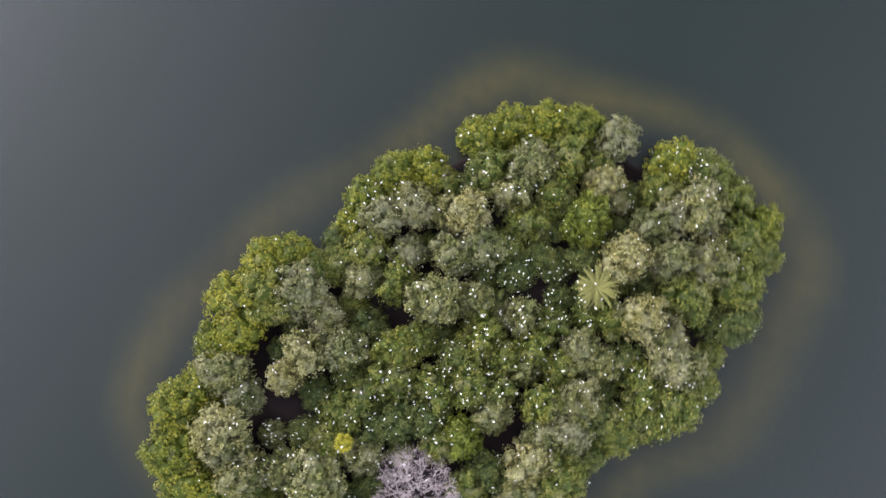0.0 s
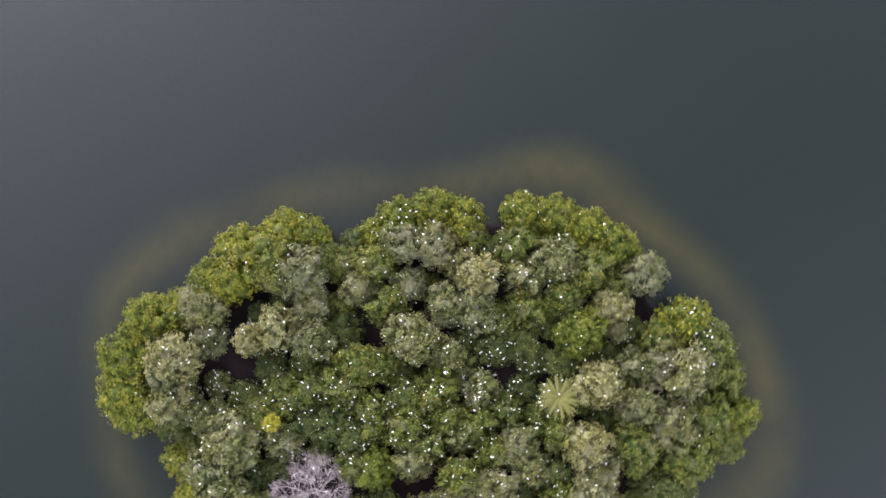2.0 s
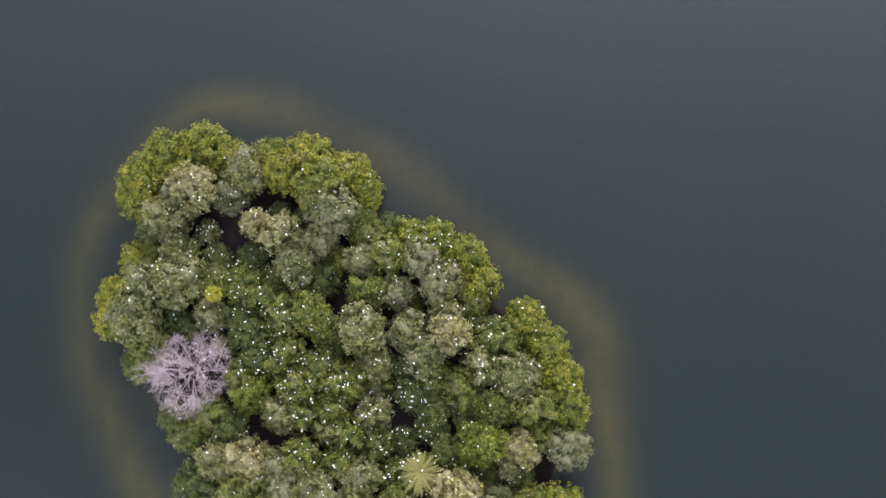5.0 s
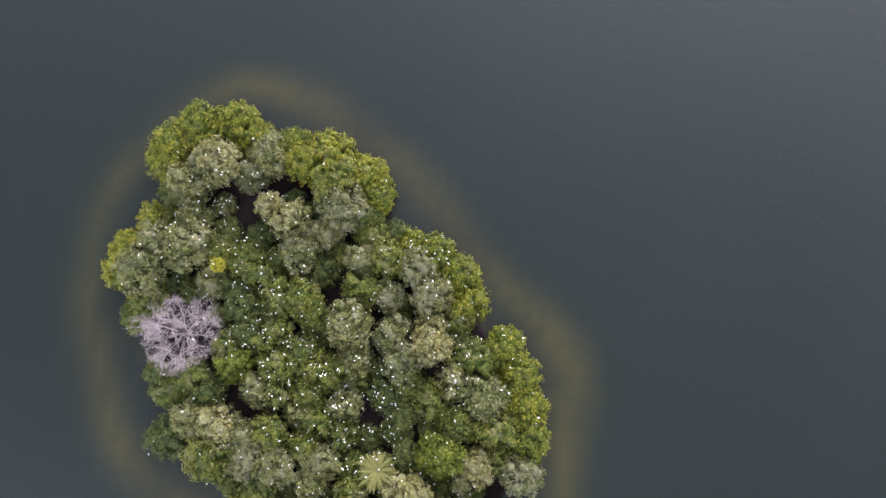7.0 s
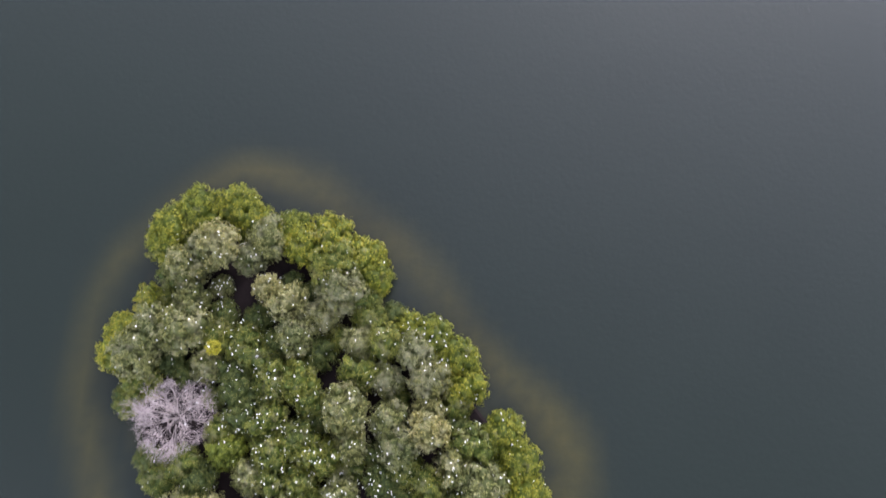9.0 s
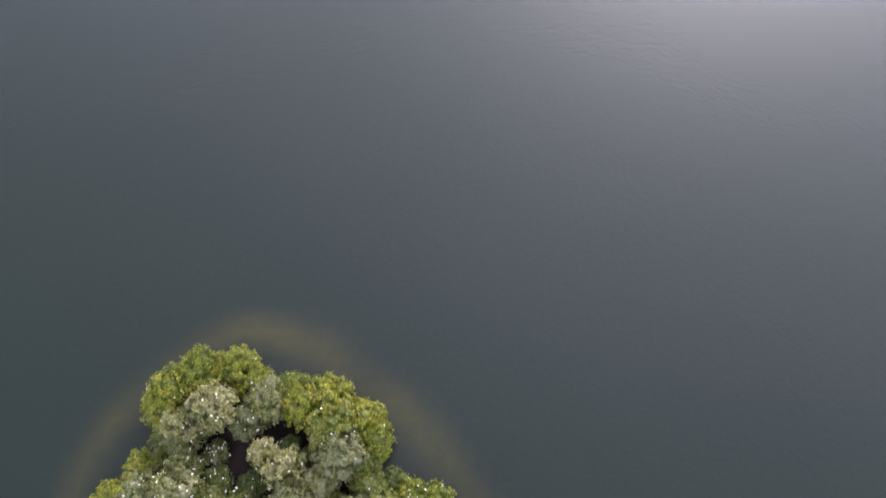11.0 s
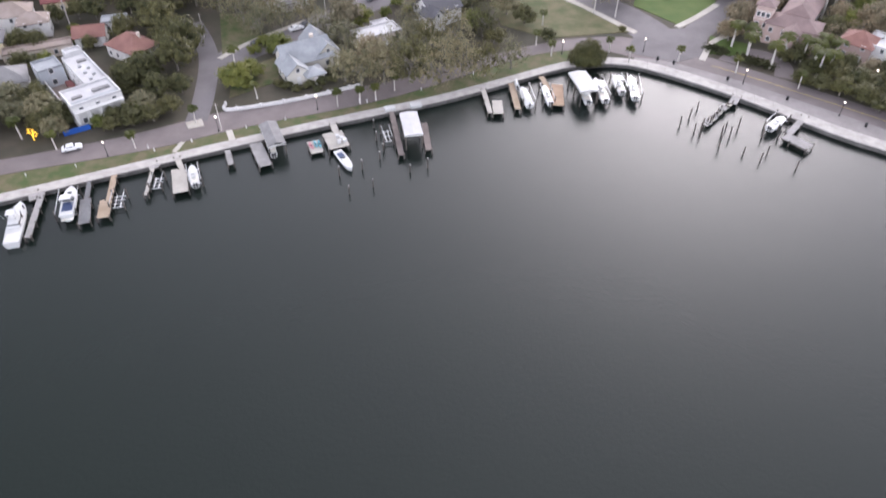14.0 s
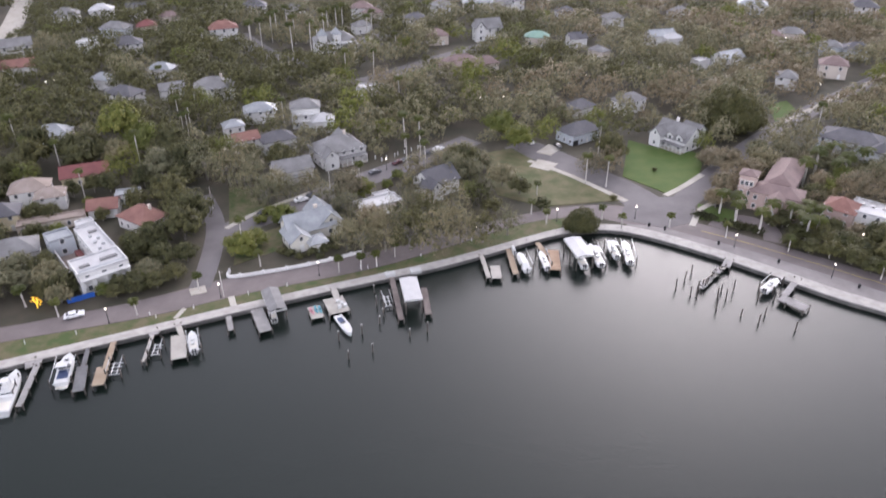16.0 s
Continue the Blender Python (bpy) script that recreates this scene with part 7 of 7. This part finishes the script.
# flowering tree, lit amber
tree = tagged(empty("lit_tree", -100.9, 124.6, GROUND), "small tree wrapped in amber lights", "tree")
put("trunk", branch_mesh("trunk", "amber_glow", 12, 4.2, 1.0, 3, 0.16, start=0.3), tree)

# palms
for x, y in ((76.6, 175.6), (78.6, 168.3), (83.7, 163.2), (93.8, 161.0), (94.4, 158.7), (97.3, 159.4), (93.3, 167.0), (98.6, 168.6), (95.8, 165.2), (100.9, 165.4), (88.4, 168.3), (80.6, 173.4)):
    palm(ROYAL, x, y, "royal palm with a smooth pale grey trunk", 0.78, group="royal palms by the villa")
for x, y in ((122.6, 207.8), (123.0, 198.6), (130.6, 203.2), (115.9, 203.1), (118.4, 194.3), (108.6, 194.4)):
    palm(ROYAL, x, y, "green royal palm in a garden", 1.0, group="royal palms by the villa")
for x, y in ((-18.2, 213.1), (-13.6, 216.1), (-146.7, 208.7), (-135.5, 206.8), (-101.2, 236.1), (40.3, 196.1), (46.5, 194.0)):
    palm(TALL, x, y, "tall slender palm with a thin pale trunk", 0.8, group="tall palms")
for x, y in ((-64.7, 132.8), (-75.8, 121.9), (41.3, 171.3), (45.8, 165.4), (24.9, 168.7), (23.9, 187.6), (21.1, 174.8), (-31.1, 141.4), (-25.5, 142.6), (-21.7, 144.4),
             (-17.3, 149.2), (59.6, 166.5), (73.7, 160.6), (87.8, 152.9), (105.2, 138.9), (-52.1, 144.3), (-94.0, 120.9)):
    palm(SABAL, x, y, "small cabbage palm with a round head", 0.72, group="cabbage palms along the road")
for k in range(15):
    palm(TALL, random.uniform(-112, -48), random.uniform(352, 420), "tall slender palm far in the town", 1.2, group="tall palms")


def inside(poly, x, y):
    hit = False
    for (x1, y1), (x2, y2) in zip(poly, [*poly[1:], poly[0]]):
        if (y1 > y) != (y2 > y) and x < (x2 - x1) * (y - y1) / (y2 - y1) + x1:
            hit = not hit
    return hit


def before_house(x, y, r):
    """How near a house stands behind a tree, seen from over the basin; gardens facing the water are kept open."""
    gap = 99.0
    ux, uy = x / math.hypot(x, y + 14), (y + 14) / math.hypot(x, y + 14)
    for hx, hy, hw, hd, rot in HOUSES:
        ahead, side = (hx - x) * ux + (hy - y) * uy, abs((hx - x) * uy - (hy - y) * ux)
        if 0 < ahead < gap and side < 0.8 * hw + 0.5 * r:
            gap = ahead
    return gap


def blocked(x, y, r):
    for hx, hy, hw, hd, rot in HOUSES:
        c, s = math.cos(radians(rot)), math.sin(radians(rot))
        u, v = (x - hx) * c + (y - hy) * s, -(x - hx) * s + (y - hy) * c
        if abs(u) < hw + r * 0.4 and -hd - 3.0 - r * 0.45 < v < hd + r * 0.3:
            return True
    for line, half in CLEAR_LINES:
        if np.min(np.hypot(line[:, 0] - x, line[:, 1] - y)) < half + r * 0.42:
            return True
    return any(inside(p, x + u * r, y + v * r) for p in CLEAR_POLYS for u, v in ((0, -0.2), (0.75, 0), (-0.75, 0), (0, 0.7), (0, -0.8)))


FAR_TONES = ("grey", "brown", "green", "bright")
LEAF_COUNT = {}
FAR_WOOD = {k: [] for k in FAR_TONES}


def far_tree(x, y, r, tone, tall):
    """A tree of the far woods, gathered for one joined mesh."""
    me, R, _ = random.choice(FAR_CROWNS)
    s, a = r / (R * 1.06 + 0.35), random.uniform(0, 6.28)
    v = np.empty(len(me.vertices) * 3, np.float32)
    me.vertices.foreach_get("co", v)
    if me.name not in LEAF_COUNT:
        flag = np.empty(len(me.polygons), np.float32)
        me.attributes["tip"].data.foreach_get("value", flag)
        LEAF_COUNT[me.name] = 3 * int(flag.sum())
    leaves = LEAF_COUNT[me.name]
    v = v.reshape(-1, 3)[:leaves]
    c, n2 = math.cos(a), math.sin(a)
    v = np.stack([v[:, 0] * c - v[:, 1] * n2, v[:, 0] * n2 + v[:, 1] * c, v[:, 2] * tall], 1) * s + (x, y, GROUND)
    FAR_WOOD[tone].append(v)


FAR_CROWNS = [(crown_mesh("crown", 300 + k, 5.0, 8.6 + 0.4 * k, 9, 1.75, 0.90, 8, 0.34, 0.2, True, wild=0.4), 5.0, 8.6) for k in range(4)]
random.seed(11)
PLOTS, y0 = [], 112.0
while y0 < 640:                                  # the woods thin out evenly with the distance
    grid = 6.0 * (0.9 + 0.0033 * max(0.0, y0 - 130))
    half = 46 + 0.66 * y0
    PLOTS += [(-half + grid * i + grid / 2 * (len(PLOTS) % 2), y0, grid) for i in range(int(2 * half / grid) + 1)]
    y0 += grid * 1.05
for x0, y0, grid in PLOTS:
    x, y = x0 + random.uniform(-0.36, 0.36) * grid, y0 + random.uniform(-0.36, 0.36) * grid
    r = random.uniform(3.4, 6.0) * min(1.8, grid / 6.2)
    gap = before_house(x, y, r)
    if gap < (3 + 0.012 * y if y < 250 else 2 + 0.007 * y):
        continue
    low = gap < 6 + 0.036 * y                    # front gardens hold smaller trees
    r *= 0.68 if low else 1.0
    if y < np.interp(x, ROAD_FAR[:, 0], ROAD_FAR[:, 1]) + r * 0.6 + 1.5 or blocked(x, y, r):
        continue
    if any(abs(x - a) + abs(y - b) < 0.7 * c + 0.5 * r for a, b, c in WHERE_TREES):
        continue
    k = noise.noise((x * 0.016, y * 0.02, 3.0)) + 0.25 * random.uniform(-1, 1) - x * 0.0022
    tone = "green" if k > 0.10 else "grey" if k > -0.36 else "brown"
    if random.random() < 0.07:
        tone = "bright"
    if random.random() < 0.06 and y < 300:
        palm(TALL if random.random() < 0.4 else SABAL, x, y, "palm tree among the garden trees", 0.9, group="garden palms")
    elif y < 215:
        oak(x, y, r, tone, random.uniform(0.85, 1.15), tone != "green" and random.random() < 0.7)
    else:
        far_tree(x, y, r, tone, random.uniform(0.85, 1.2) * min(1.0, 7.4 / grid) * (0.85 if low else 1.0))
        WHERE_TREES.append((x, y, r))
V = np.concatenate([np.concatenate(FAR_WOOD[k]) for k in FAR_TONES])
me = bpy.data.meshes.new("far_woods")
me.vertices.add(len(V))
me.vertices.foreach_set("co", V.astype(np.float32).ravel())
me.loops.add(len(V))
me.loops.foreach_set("vertex_index", np.arange(len(V), dtype=np.int32))
me.polygons.add(len(V) // 3)
me.polygons.foreach_set("loop_start", np.arange(0, len(V), 3, dtype=np.int32))
tip = me.attributes.new("tip", "FLOAT", "FACE")
tip.data.foreach_set("value", np.ones(len(V) // 3, np.float32))
slots = np.concatenate([np.full(sum(len(v) for v in FAR_WOOD[k]) // 3, i, np.int32) for i, k in enumerate(FAR_TONES)])
me.polygons.foreach_set("material_index", slots)
for k in FAR_TONES:
    me.materials.append(M["oak_" + k])
me.update()
tagged(new("far_woods", me), "grey-green and brown tree crowns over the far town", "woods", kind="stuff")
